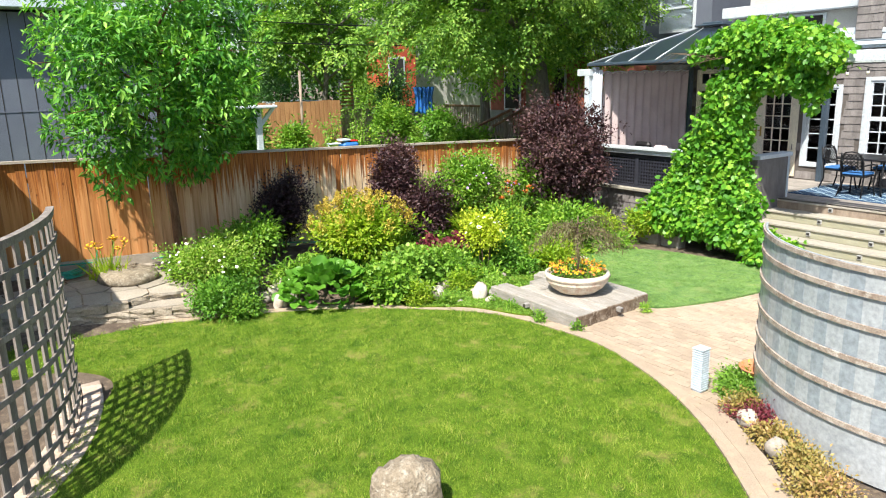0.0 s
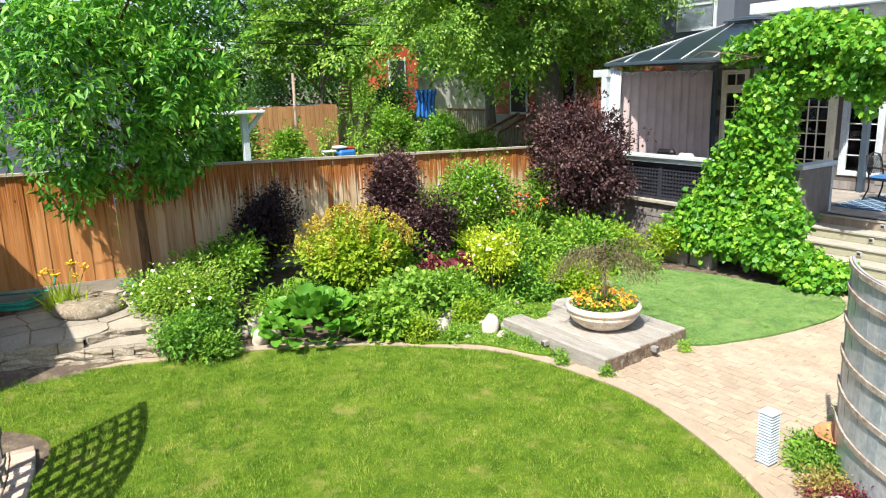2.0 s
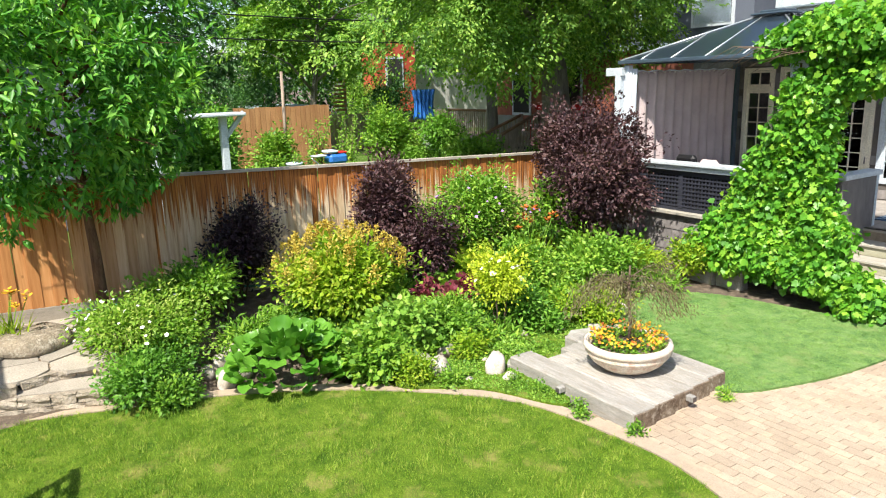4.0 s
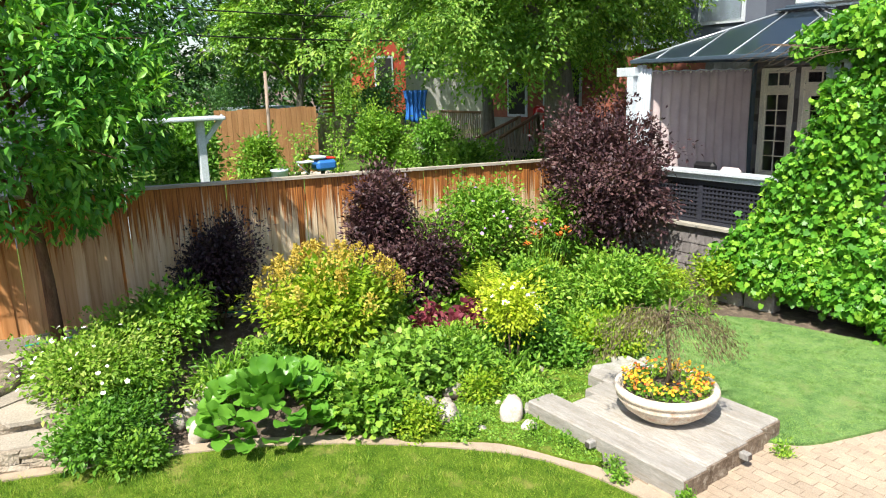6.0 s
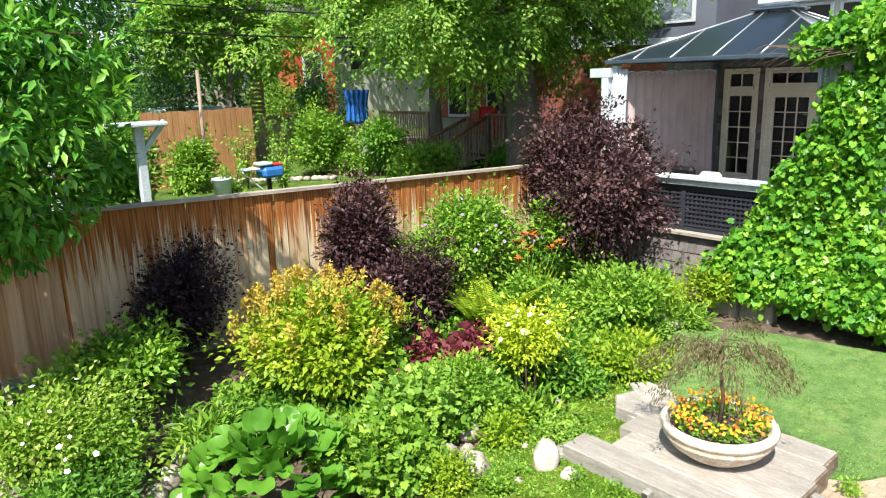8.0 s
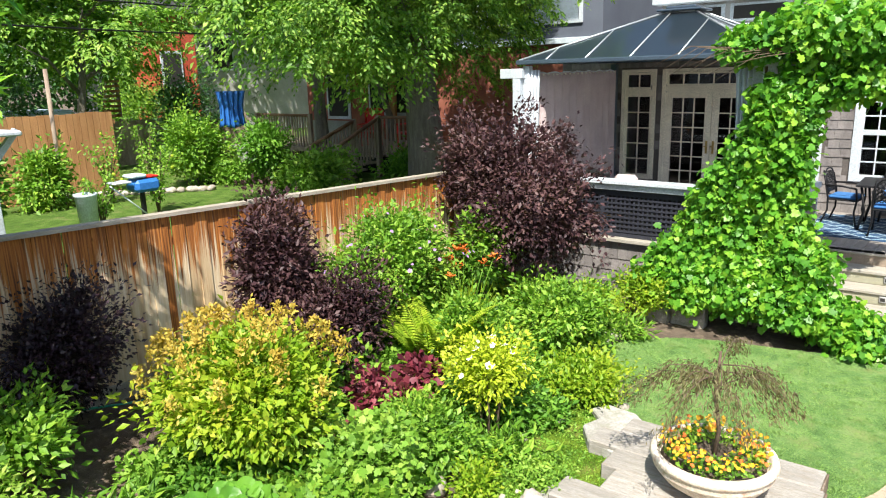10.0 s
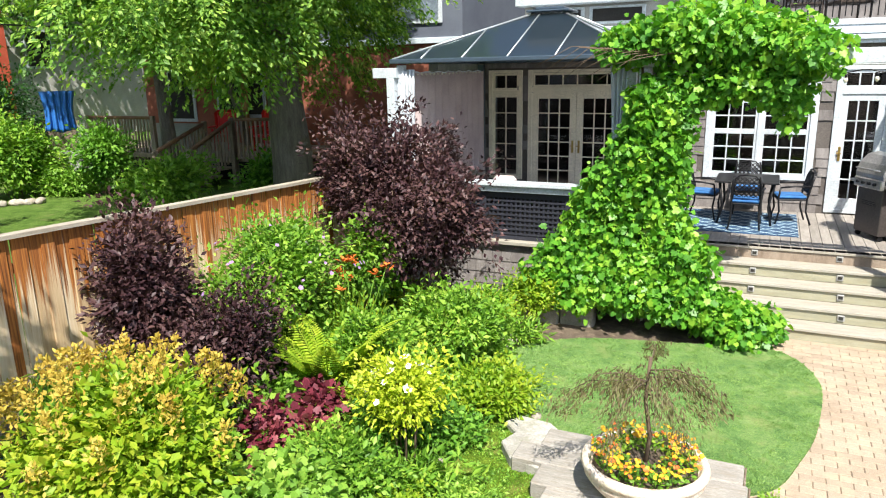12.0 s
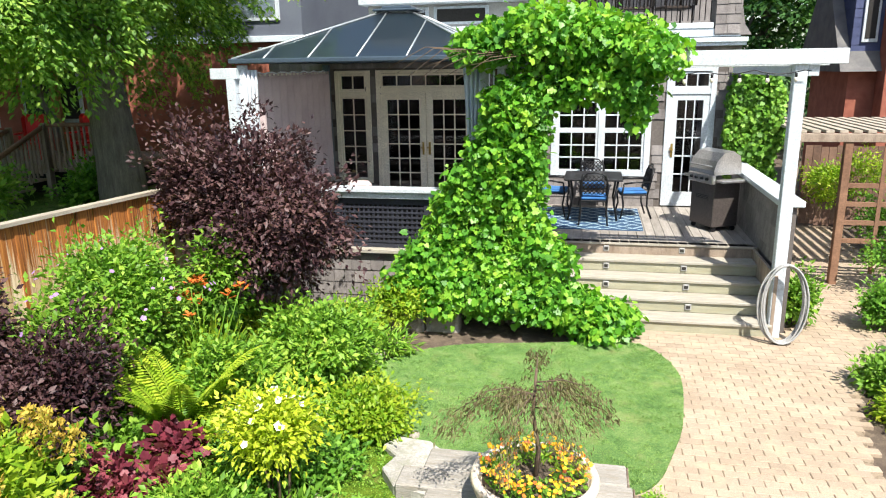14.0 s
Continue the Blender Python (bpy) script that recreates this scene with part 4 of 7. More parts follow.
part("return_wall", boxes((-6.86, -6.7, 13.42, 14.455, 0, 1.74)), "shingle", gf)
part("return_cap", boxes((-6.9, -6.66, 13.44, 14.56, 1.74, 1.82), bevel=.006), "white", gf)


# ---- planting ----
def sprays(rng, radii, n, per, length, lobes, low, whorl=False, taper=0.0):
    """Leafy sprays on the lobes of a crown: flat, drooping at the tip, or whorls of leaflets round a twig end."""
    ld = unit(rng.normal(size=(lobes * 6, 3)))
    ld = ld[ld[:, 2] > low][:lobes]
    lc = ld * rng.uniform(.4, .84, (len(ld), 1))
    lr = rng.uniform(.2, .42, len(ld)) * (1 if lobes < 30 else .85)
    which = rng.choice(len(lc), n, p=lr ** 2 / (lr ** 2).sum())
    d = unit(rng.normal(size=(n, 3)) + np.array([0, 0, .2]))
    C = (lc[which] + d * (lr[which] * rng.uniform(.45, 1.1, n) ** .5)[:, None])
    C[:, :2] *= 1 + taper * np.minimum(C[:, 2:], 0)
    C = C * np.array(radii)
    h = unit(C / np.array(radii) + d * .8 + 1e-6)
    h[:, 2] = np.clip(h[:, 2], -.5, .35)
    h = unit(h + 1e-6)
    side = unit(np.stack([-h[:, 1], h[:, 0], np.zeros(n)], 1) + 1e-6)
    L = length * rng.uniform(.6, 1.25, n)
    C, h, side, L, which = (np.repeat(q, per, 0) for q in (C, h, side, L, which))
    m = len(C)
    if whorl:
        a = np.tile(np.arange(per) * 2 * math.pi / per, n) + rng.uniform(-.35, .35, m)
        ax = h * .55 + side * np.cos(a)[:, None] * .8 + np.cross(h, side) * np.sin(a)[:, None] * .8 + np.array([0, 0, -.24])
        P = C + unit(ax) * L[:, None] * .12 + rng.normal(size=(m, 3)) * .025 - h * (rng.uniform(0, .22, m) * L)[:, None]
    else:
        u, v = rng.uniform(0, 1, m) ** .7, rng.normal(size=m) * .26
        P = C + h * (L * u)[:, None] + side * (L * v * (1.15 - .6 * u))[:, None]
        P[:, 2] += -.32 * L * u * u + rng.normal(size=m) * .05 * length
        ax = h * .6 + side * np.sign(v)[:, None] * .7 + rng.normal(size=(m, 3)) * .35 + np.array([0, 0, -.35])
    nm = np.array([0, 0, 1.0]) + h * .35 + rng.normal(size=(m, 3)) * .38
    return P, ax, nm, which


def tree(name, base, height, trunk_r, crown, radii, n, per, size, template, material, bark, label, limbs=9, seed=1, length=.7, low=-.75, lobes=24, whorl=False, taper=0.0):
    rng = np.random.default_rng(seed)
    t = thing(name, label, "tree")
    t.location = base
    B, C = Vector(base), Vector(crown)
    rel = C - B
    bm = bmesh.new()
    top = Vector((rel.x, rel.y, min(rel.z + radii[2] * .5, height)))
    pts = [Vector((0, 0, -.15)), Vector((top.x * .08, top.y * .08, top.z * .25)), Vector((top.x * .5, top.y * .5, top.z * .55)), top]
    tube(bm, pts, [trunk_r * 1.15, trunk_r * .9, trunk_r * .6, trunk_r * .12], 12)
    for i in range(limbs):
        a = 2.4 * i + seed
        f = .3 + .6 * i / limbs
        s = pts[1].lerp(pts[3], f)
        e = rel + Vector((math.cos(a) * radii[0] * .75, math.sin(a) * radii[1] * .75, radii[2] * (-.45 + 1.1 * i / limbs)))
        mid = s.lerp(e, .5) + Vector((0, 0, .12 * radii[2]))
        tube(bm, [s, mid, e], [trunk_r * .4, trunk_r * .22, trunk_r * .05], 7)
    part("trunk", bm, bark, t)
    P, ax, nm, which = sprays(rng, radii, n, per, length, lobes, low, whorl, taper)
    by_lobe("crown", P + np.array(rel), ax, nm, size * rng.uniform(.6, 1.25, len(P)), template, material, t, which)
    return t


tree("tree", (-11.15, 3.52, ground_z(-11.15, 3.52)), 6.3, .075, (-10.95, 3.35, 3.45), (1.6, 2.25, 2.15), 2150, 8, .14, T_SPEAR, "l_tree", "bark", "young ash tree with drooping bright green leaflets by the fence", 16, 2, .5, -.85, 46, True, .62)
tree("tree", (-13.9, 14.2, .1), 14, .42, (-14.2, 14.0, 6.3), (3.4, 5.2, 3.5), 3900, 44, .098, T_LEAF, "l_maple", "greybark", "large old maple with thick grey trunk and yellow-green leaves", 14, 3, .62, -.9, 46)
tree("tree", (-19.2, 16.3, 0), 12, .2, (-19.2, 16.0, 6.6), (2.4, 3.0, 2.8), 750, 40, .13, T_LEAF, "l_maple", "greybark", "yellow-green maple behind the neighbouring yard", 10, 4, .75, -.8, 22)
tree("tree", (-25.5, 12.7, 0), 11, .16, (-25.3, 13.4, 5.6), (2.0, 3.1, 2.3), 700, 38, .15, T_LEAF, "l_maple", "greybark", "light green forked tree in the far yard", 9, 5, .85, -.7, 18)
for i, (x, y, z, r, h) in enumerate(((-36, 8, 6, 5, 6), (-40, 16, 6, 6, 6), (-36, 24, 6.5, 5, 6), (-44, 2, 6, 6, 6), (-30, 6.5, 4.0, 3, 4), (-26, 34, 8, 6, 7), (-46, 26, 8, 7, 7), (0.5, 34, 6, 4, 7), (6, 40, 7, 5, 8), (-20, 36, 8, 5, 7), (-50, -8, 7, 7, 7))):
    tree("tree", (x, y, 0), h * 2, .3, (x, y, z), (r, r, h), 620, 30, .3, T_LEAF, "l_far", "greybark", "dense dark green tree in the distance", 6, 20 + i, 1.5, -.95, 24)

tree("tree", (-19.6, 19.7, .8), 10, .12, (-20.6, 18.9, 5.4), (3.6, 1.2, 2.2), 900, 38, .11, T_LEAF, "l_maple", "greybark", "leafy maple boughs before the brick house", 8, 41, .7, -.6, 24)

# the bed
def bed_filler():
    """Mixed low perennials closing the gaps of the bed, taller towards the fence."""
    rng = random.Random(12)
    kinds = (("l_mid", T_LEAF, .08, "bright green leafy perennial in the mixed bed"), ("l_deep", T_LEAF, .07, "deep green perennial mound in the mixed bed"), ("l_sage", T_LOBED, .06, "pale green lobe-leaved perennial in the bed"), ("l_gold", T_LEAF, .07, "yellow-green perennial tuft in the bed"), ("l_mid", T_LOBED, .075, "fresh green geranium-like mound in the bed"), ("l_mid", T_NARROW, .13, "narrow-leaved green perennial in the bed"))
    done = []
    i = 0
    for _ in range(1500):
        y = rng.uniform(4.7, 11.6)
        x0, x1 = fence_x(y) + .35, -8.95 + (y - 4.6) * .26 if y < 8.2 else -8.0
        x = rng.uniform(x0, x1)
        if y > 9.6 and x > -8.4 or (x < -10.2 and 4.9 < y < 6.6) or (x < -9.8 and y < 5.5) or (x + 8.72) ** 2 + (y - 5.15) ** 2 < .85 or (x > -9.4 and y < 4.9):
            continue
        if any((x - a) ** 2 + (y - b) ** 2 < .40 ** 2 for a, b in done):
            continue
        done.append((x, y))
        back = smooth(1.0, 4.2, x1 - x)
        r, h = rng.uniform(.26, .42), rng.uniform(.14, .24) + .32 * back
        m, tp, s, lb = rng.choice(kinds)
        shrub("perennial", (x, y, ground_z(x, y) + h * .45), (r, r * rng.uniform(.8, 1.2), h), 70, 17, s, tp, m, lb, "perennial", .07, low=0, seed=200 + i, stems=0, lobes=5, split=False)
        i += 1


bed_filler()
SH = "shrub"
b1 = shrub(SH, (-10.05, 3.65, .58), (1.0, .78, .44), 280, 38, .064, T_LEAF, "l_varieg", "mounded variegated shrub with cream leaf edges and white blossom", seed=11)
flowers(b1, np.random.default_rng(1), 40, (.95, .78, .46), .4, .045, "whitepetal")
shrub(SH, (-10.7, 4.6, .75), (.7, .65, .4), 130, 30, .09, T_LEAF, "l_mid", "leafy mid-green shrub behind the variegated one", seed=12)
shrub(SH, (-9.2, 3.58, .25), (.62, .5, .3), 170, 32, .06, T_LEAF, "l_deep", "low dark green ground cover spilling over edging", "ground cover", .08, low=0, seed=13, stems=0)
shrub(SH, (-8.75, 3.82, .12), (.28, .28, .16), 60, 30, .06, T_LEAF, "l_mid", "small leafy mound at the lawn edge", "ground cover", .07, low=0, seed=14, stems=0)
shrub(SH, (-11.35, 5.4, 1.0), (.58, .68, .72), 300, 42, .055, T_LEAF, "l_black", "rounded near-black barberry against the fence", seed=15)
shrub(SH, (-11.2, 7.85, 1.25), (.55, .62, 1.0), 330, 36, .075, T_LEAF, "l_purple", "upright dark purple ninebark", seed=16)
shrub(SH, (-10.3, 8.05, .8), (.78, .8, .58), 300, 36, .065, T_LEAF, "l_purple", "spreading dark purple ninebark", seed=17)
b2 = shrub(SH, (-9.85, 6.4, .75), (1.0, .9, .55), 330, 30, .095, T_LEAF, "l_gold", "big yellow-green astilbe clump with ochre plumes", "perennial", .1, seed=18)
rg = np.random.default_rng(8)
d = unit(rg.normal(size=(400, 3)))
d = d[d[:, 2] > .2][:44]
pp, pa = [], []
for v in d:
    s = v * np.array([1.0, .85, .62]) + np.array([0, 0, .6])
    for j in range(70):
        u = j / 70
        pp.append(s + np.array([v[0] * .05, v[1] * .05, .22]) * u + rg.normal(size=3) * .06 * (1.15 - u))
        pa.append(rg.normal(size=3) + np.array([0, 0, .8]))
scatter("plume", np.array(pp), np.array(pa), rg.normal(size=(len(pp), 3)), .05, T_LEAF, "plume", b2, "feathery ochre flower plumes")
b3 = shrub(SH, (-10.65, 9.4, 1.05), (.95, 1.3, .85), 520, 32, .075, T_LEAF, "l_mid", "airy grey-green shrub with lilac flower tips", seed=19, spread=.12)
flowers(b3, np.random.default_rng(2), 44, (.9, 1.2, .8), .85, .05, "lilac")
shrub(SH, (-10.05, 11.45, 1.66), (1.5, 1.15, 1.32), 820, 42, .08, T_LEAF, "l_purple", "large arching purple-leaved ninebark in front of the gazebo", seed=20, spread=.1)
shrub(SH, (-10.1, 10.5, 1.15), (.28, .28, .85), 110, 24, .09, T_LEAF, "l_mid", "upright fresh green shoots", seed=21)
shrub(SH, (-8.85, 10.35, .5), (.75, .7, .42), 210, 30, .085, T_LEAF, "l_mid", "bushy bright green perennial mound", "perennial", seed=22)
shrub(SH, (-9.35, 9.25, .5), (.5, .5, .42), 130, 30, .08, T_LEAF, "l_mid", "leafy green perennial among lilies", "perennial", seed=23)
b4 = shrub(SH, (-8.25, 7.95, .82), (.32, .32, .34), 130, 26, .06, T_LEAF, "l_rose", "lime-yellow rose bush with white blooms", "rose bush", seed=24)
flowers(b4, np.random.default_rng(3), 18, (.34, .34, .36), .75, .08, "whitepetal")
shrub(SH, (-8.45, 8.3, .28), (.55, .55, .28), 150, 28, .075, T_LEAF, "l_deep", "deep green foliage under the rose", "perennial", seed=25, low=0)
shrub(SH, (-8.3, 6.05, .2), (.5, .55, .26), 190, 30, .07, T_LOBED, "l_mid", "bright green geranium mound at the lawn edge", "perennial", .08, low=0, seed=26, stems=0)
shrub(SH, (-8.8, 6.75, .33), (.5, .55, .26), 150, 30, .065, T_LOBED, "l_sage", "pale green leafy ground cover", "ground cover", .08, low=0, seed=27, stems=0)
shrub(SH, (-8.7, 7.45, .26), (.5, .55, .22), 160, 30, .07, T_LEAF, "l_mid", "mixed low green ground cover", "ground cover", .08, low=0, seed=28, stems=0)
shrub(SH, (-7.65, 6.2, .14), (.26, .26, .2), 60, 36, .045, T_LEAF, "l_gold", "small golden spiraea ball by the stones", "shrub", .05, low=0, seed=29, stems=0)
shrub(SH, (-8.05, 9.3, .2), (.5, .65, .2), 150, 28, .07, T_LEAF, "l_gold", "yellowish strawberry-like ground cover", "ground cover", .08, low=0, seed=30, stems=0)
shrub(SH, (-8.5, 12.1, .35), (.45, .35, .3), 100, 28, .07, T_LEAF, "l_gold", "yellow-green low shrub by the shingled skirt", "shrub", .08, low=0, seed=31, stems=0)
shrub(SH, (-8.75, 11.35, .42), (.3, .3, .35), 90, 40, .07, T_NARROW, "l_lime", "small feathery bright green conifer", "shrub", .06, seed=32, stems=1)
shrub(SH, (-7.9, 7.2, .12), (.3, .3, .14), 50, 26, .05, T_LEAF, "l_gold", "low bronze-green tuft among stones", "ground cover", .06, low=0, seed=33, stems=0)
shrub(SH, (-7.35, 6.55, .08), (.2, .2, .12), 30, 26, .045, T_LEAF, "l_mid", "small green tuft among stones", "ground cover", .05, low=0, seed=34, stems=0)
shrub(SH, (-7.5, 7.6, .1), (.3, .3, .1), 40, 26, .045, T_LEAF, "l_sage", "creeping grey-green mat between the stones", "ground cover", .06, low=0, seed=35, stems=0)
for i, (x, y, r) in enumerate(((-9.0, 6.72, .24), (-9.35, 8.2, .2), (-9.5, 7.6, .18), (-9.15, 7.8, .16))):
    shrub("heuchera", (x, y, ground_z(x, y) + .22), (r, r, .16), 55, 18, .085, T_LOBED, "l_red", "low wine-red heuchera rosette in the bed", "perennial", .07, low=0, seed=40 + i, stems=0, group="heucheras")


def bergenia():
    t = thing("bergenia", "bergenia clump of large glossy round green leaves by the lawn", "perennial")
    t.location = (-8.72, 5.15, ground_z(-8.72, 5.15))
    rng = random.Random(4)
    meshes = []
    for k in range(3):
        bm = bmesh.new()
        rim = []
        n = 14
        c = bm.verts.new((.5, 0, -.03))
        for i in range(n):
            a = 2 * math.pi * i / n
            r = .5 * (1 + .05 * math.sin(3 * a + k))
            rim.append(bm.verts.new((.5 - r * math.cos(a), r * .86 * math.sin(a), .07 * math.sin(3 * a + k) + .12 * abs(math.sin(a)))))
        for i in range(n):
            bm.faces.new((c, rim[i], rim[(i + 1) % n])).smooth = True
        tube(bm, [(0, 0, 0), (-.35, 0, -.25)], .025, 5)
        me = bpy.data.meshes.new("leaf")
        bm.to_mesh(me)
        bm.free()
        me.materials.append(M["l_berg"])
        meshes.append(me)
    for i in range(230):
        a, e = rng.uniform(0, 2 * math.pi), rng.uniform(0.0, 1.35)
        o = new("leaf", meshes[i % 3])
        o.parent = t
        r = .6 * math.cos(e)
        s = rng.uniform(.14, .23)
        tilt = rng.uniform(-65, 25) - 8 * e
        o.matrix_basis = pose(r * math.cos(a), r * math.sin(a) * 1.1, .1 + .44 * math.sin(e), 0, tilt, math.degrees(a) + rng.uniform(-40, 40)) @ pose(0, 0, 0, rng.uniform(-35, 35)) @ Matrix.Diagonal((s, s, s, 1))


bergenia()


def fern(x, y, n, length, label, seed):
    rng = np.random.default_rng(seed)
    t = thing("fern", label, "fern")
    t.location = (x, y, ground_z(x, y))
    u = (np.arange(34) + 2) / 36
    for i in range(n):
        a = 2 * math.pi * i / n + rng.uniform(-.2, .2)
        L = length * rng.uniform(.7, 1.1)
        out, across = np.array([math.cos(a), math.sin(a), 0]), np.array([-math.sin(a), math.cos(a), 0])
        p = out * (L * .55 * u)[:, None] + np.array([0, 0, 1.0]) * (L * (1.15 * u - .5 * u * u))[:, None]
        P = np.repeat(p, 2, 0)
        side = np.tile([-1.0, 1.0], 34)[:, None] * across + [0, 0, .1]
        A = side * np.repeat(.96 * (1.15 - u), 2)[:, None] + (out + [0, 0, .3]) * .3
        N = np.tile(out * -.3 + [0, 0, 1], (68, 1))
        f = scatter("frond", P, A, N, np.repeat(.17 * (1.08 - u) * length / .8 + .015, 2), T_NARROW, "l_lime", t)
        part("stalk", tube(bmesh.new(), [tuple(q) for q in p[::8]], .005, 4), "l_lime", f)


fern(-9.6, 8.75, 13, 1.35, "ostrich fern with arching yellow-green fronds", 1)
fern(-9.0, 8.6, 9, .85, "small fern with light green fronds", 2)
fern(-9.4, 8.5, 7, .8, "fern beside the dark ninebark", 3)


def daylily(x, y, z, h, n, material, label, seed, blooms=9):
    rng = np.random.default_rng(seed)
    t = thing("daylily", label, "daylily")
    t.location = (x, y, z)
    P = rng.normal(size=(n, 3)) * .12
    P[:, 2] = 0
    segA = rng.normal(size=(n, 3)) * .45
    segA[:, 2] = 1
    scatter("leaves", P, segA, rng.normal(size=(n, 3)), h * rng.uniform(.6, 1, n), T_BLADE, "l_lime", t)
    tips = []
    for i in range(blooms):
        e = Vector((rng.normal() * .22, rng.normal() * .25, h * rng.uniform(.95, 1.35)))
        part("stem", tube(bmesh.new(), [(e.x * .2, e.y * .2, 0), (e.x * .7, e.y * .7, e.z * .6), e], .006, 5), "l_mid", t)
        tips.append(e)
    for e in tips:
        k = 10
        ang = np.arange(k) * 2 * math.pi / 5
        A = np.stack([np.cos(ang), np.sin(ang), np.full(k, .5)], 1)
        p = np.tile(np.array(e), (k, 1)) + rng.normal(size=(k, 3)) * .02
        tagged(scatter("bloom", p, A, np.stack([-np.cos(ang), -np.sin(ang), np.full(k, 1)], 1), .085, T_LEAF, material, t), kind="stuff")


daylily(-10.1, 10.0, ground_z(-10.1, 10.0), .85, 110, "orange", "orange daylilies in bloom with strappy leaves", 5, 12)
daylily(-11.2, 2.35, ground_z(-11.2, 2.35), .5, 90, "yellow", "yellow daylilies in bloom beside the stump", 6, 7)


def vine():
    t = thing("grape_vine", "dense bright green grape vine climbing the pergola post and beam", "vine")
    t.location = (-6.9, 12.7, 0)
    rng = np.random.default_rng(9)
    blobs = []
    def add(x, y, z, rx, ry, rz, n):
        blobs.append((x, y, z, rx, ry, rz, n))
    for i in range(14):
        f = i / 13
        add(-8.25 + 2.75 * f, 12.45 + .1 * math.sin(i * 2), (.62 if f < .55 else .62 - .95 * (f - .55)) + .05 * math.sin(i * 3), .38 - .1 * f, .36, .38 - .16 * f, 420)
    for i in range(8):
        f = i / 7
        add(-8.05 + 1.65 * f, 12.6, .98, .34, .34, .34, 380)
    for z, x0, x1 in ((1.35, -8.05, -6.5), (1.75, -7.9, -6.6), (2.1, -7.65, -6.6), (2.45, -7.4, -6.6), (2.8, -7.25, -6.55), (3.1, -7.2, -6.5)):
        for k in range(4):
            add(x0 + .2 + (x1 - x0 - .4) * k / 3, 12.72, z, .3, .36, .28, 330)
    for i in range(12):
        f = i / 11
        add(-7.45 + 2.3 * f, 12.85 + .12 * math.sin(i), 3.78 + .2 * math.sin(f * 3.1) - .12 * f, .2 + .3 * math.sin(.3 + f * 2.3), .5, .16 + .2 * math.sin(.3 + f * 2.3), 360)
    for i in range(5):
        add(-6.6 + .3 * i, 12.8, 3.35 - .05 * math.sin(i * 2), .28, .36, .26, 260)
    add(-5.5, 12.75, 3.3, .3, .3, .3, 200)
    add(-5.35, 12.75, 3.0, .16, .2, .25, 80)
    Ps, Os = [], []
    for x, y, z, rx, ry, rz, n in blobs:
        n = int(n * 1.7)
        d = unit(rng.normal(size=(n, 3)))
        r = rng.uniform(.55, 1.22, n)[:, None] * np.where(rng.uniform(size=(n, 1)) < .07, 1.25, 1)
        Ps.append(np.array([x + 6.9, y - 12.7, z]) + d * r * np.array([rx, ry, rz]))
        Os.append(d)
    P, O = np.concatenate(Ps), np.concatenate(Os)
    k = P[:, 2] > .02
    P, O = P[k], O[k]
    ax = O * .5 + rng.normal(size=P.shape) * .5 + np.array([0, -.15, -.55])
    nm = O * .8 + np.array([0, -.3, .55]) + rng.normal(size=P.shape) * .75
    scatter("leaves", P, ax, nm, .09 * rng.uniform(.5, 1.3, len(P)), T_LOBED, "l_vine", t)
    for i in range(4):
        x = -.25 + .1 * i
        part("stem", tube(bmesh.new(), [(x, .1, -.05), (x + .05 * math.sin(i), .12, 1.2), (x - .05, .1, 2.4), (x + .1 * i, .1, 3.6)], [.03, .025, .02, .015], 7), "twig", t)
    for i in range(9):
        x = -1.2 + .12 * i
        part("tendril", tube(bmesh.new(), [(x + .9, -.1, 3.75), (x + .1, -.35 - .05 * (i % 3), 3.8 - .02 * i), (x - .35, -.5, 3.55 - .06 * (i % 4))], [.008, .006, .003], 5), "twig", t)
    return t


vine()


# ---- timber slab with bowl planter ----
slab = thing("timber_slab", "low platform of weathered grey timbers with dark stained end", "platform")
SLAB = .195
for i, (y0, y1, xl, xr) in enumerate(((7.33, 7.66, -7.28, -5.37), (7.665, 7.99, -6.98, -5.4), (7.995, 8.32, -7.12, -5.43), (8.325, 8.63, -7.4, -5.46), (8.635, 8.95, -7.22, -5.5))):
    part("timber", boxes((xl, xr, y0, y1, -.04, SLAB - .004 * (i % 2)), bevel=.012), "slab", slab)
    part("end_timber", boxes((xr + .002, xr + .02, y0 + .008, y1 - .008, -.03, SLAB - .012), bevel=.006), "slabside", slab, "dark stained rotting end grain")
for z, poly in ((.15, ((-7.05, 8.28), (-7.42, 8.36), (-7.6, 8.62), (-7.52, 8.86), (-7.16, 8.9), (-7.02, 8.6))), (.11, ((-7.2, 8.92), (-7.55, 8.9), (-7.72, 9.06), (-7.6, 9.24), (-7.28, 9.2), (-7.1, 9.02))), (.1, ((-7.3, 7.3), (-7.42, 7.42), (-7.4, 7.62), (-7.26, 7.72), (-7.02, 7.7), (-7.0, 7.5)))):
    bm = bmesh.new()
    f = bm.faces.new([bm.verts.new((x, y, z)) for x, y in poly])
    r = bmesh.ops.extrude_face_region(bm, geom=[f])
    bmesh.ops.translate(bm, verts=[v for v in r["geom"] if isinstance(v, bmesh.types.BMVert)], vec=(0, 0, -.2))
    bmesh.ops.recalc_face_normals(bm, faces=bm.faces[:])
    bmesh.ops.bevel(bm, geom=bm.edges[:], offset=.012, segments=1, affect='EDGES')
    part("broken_piece", bm, "flagtop", slab, "eroded pale grey edge piece")
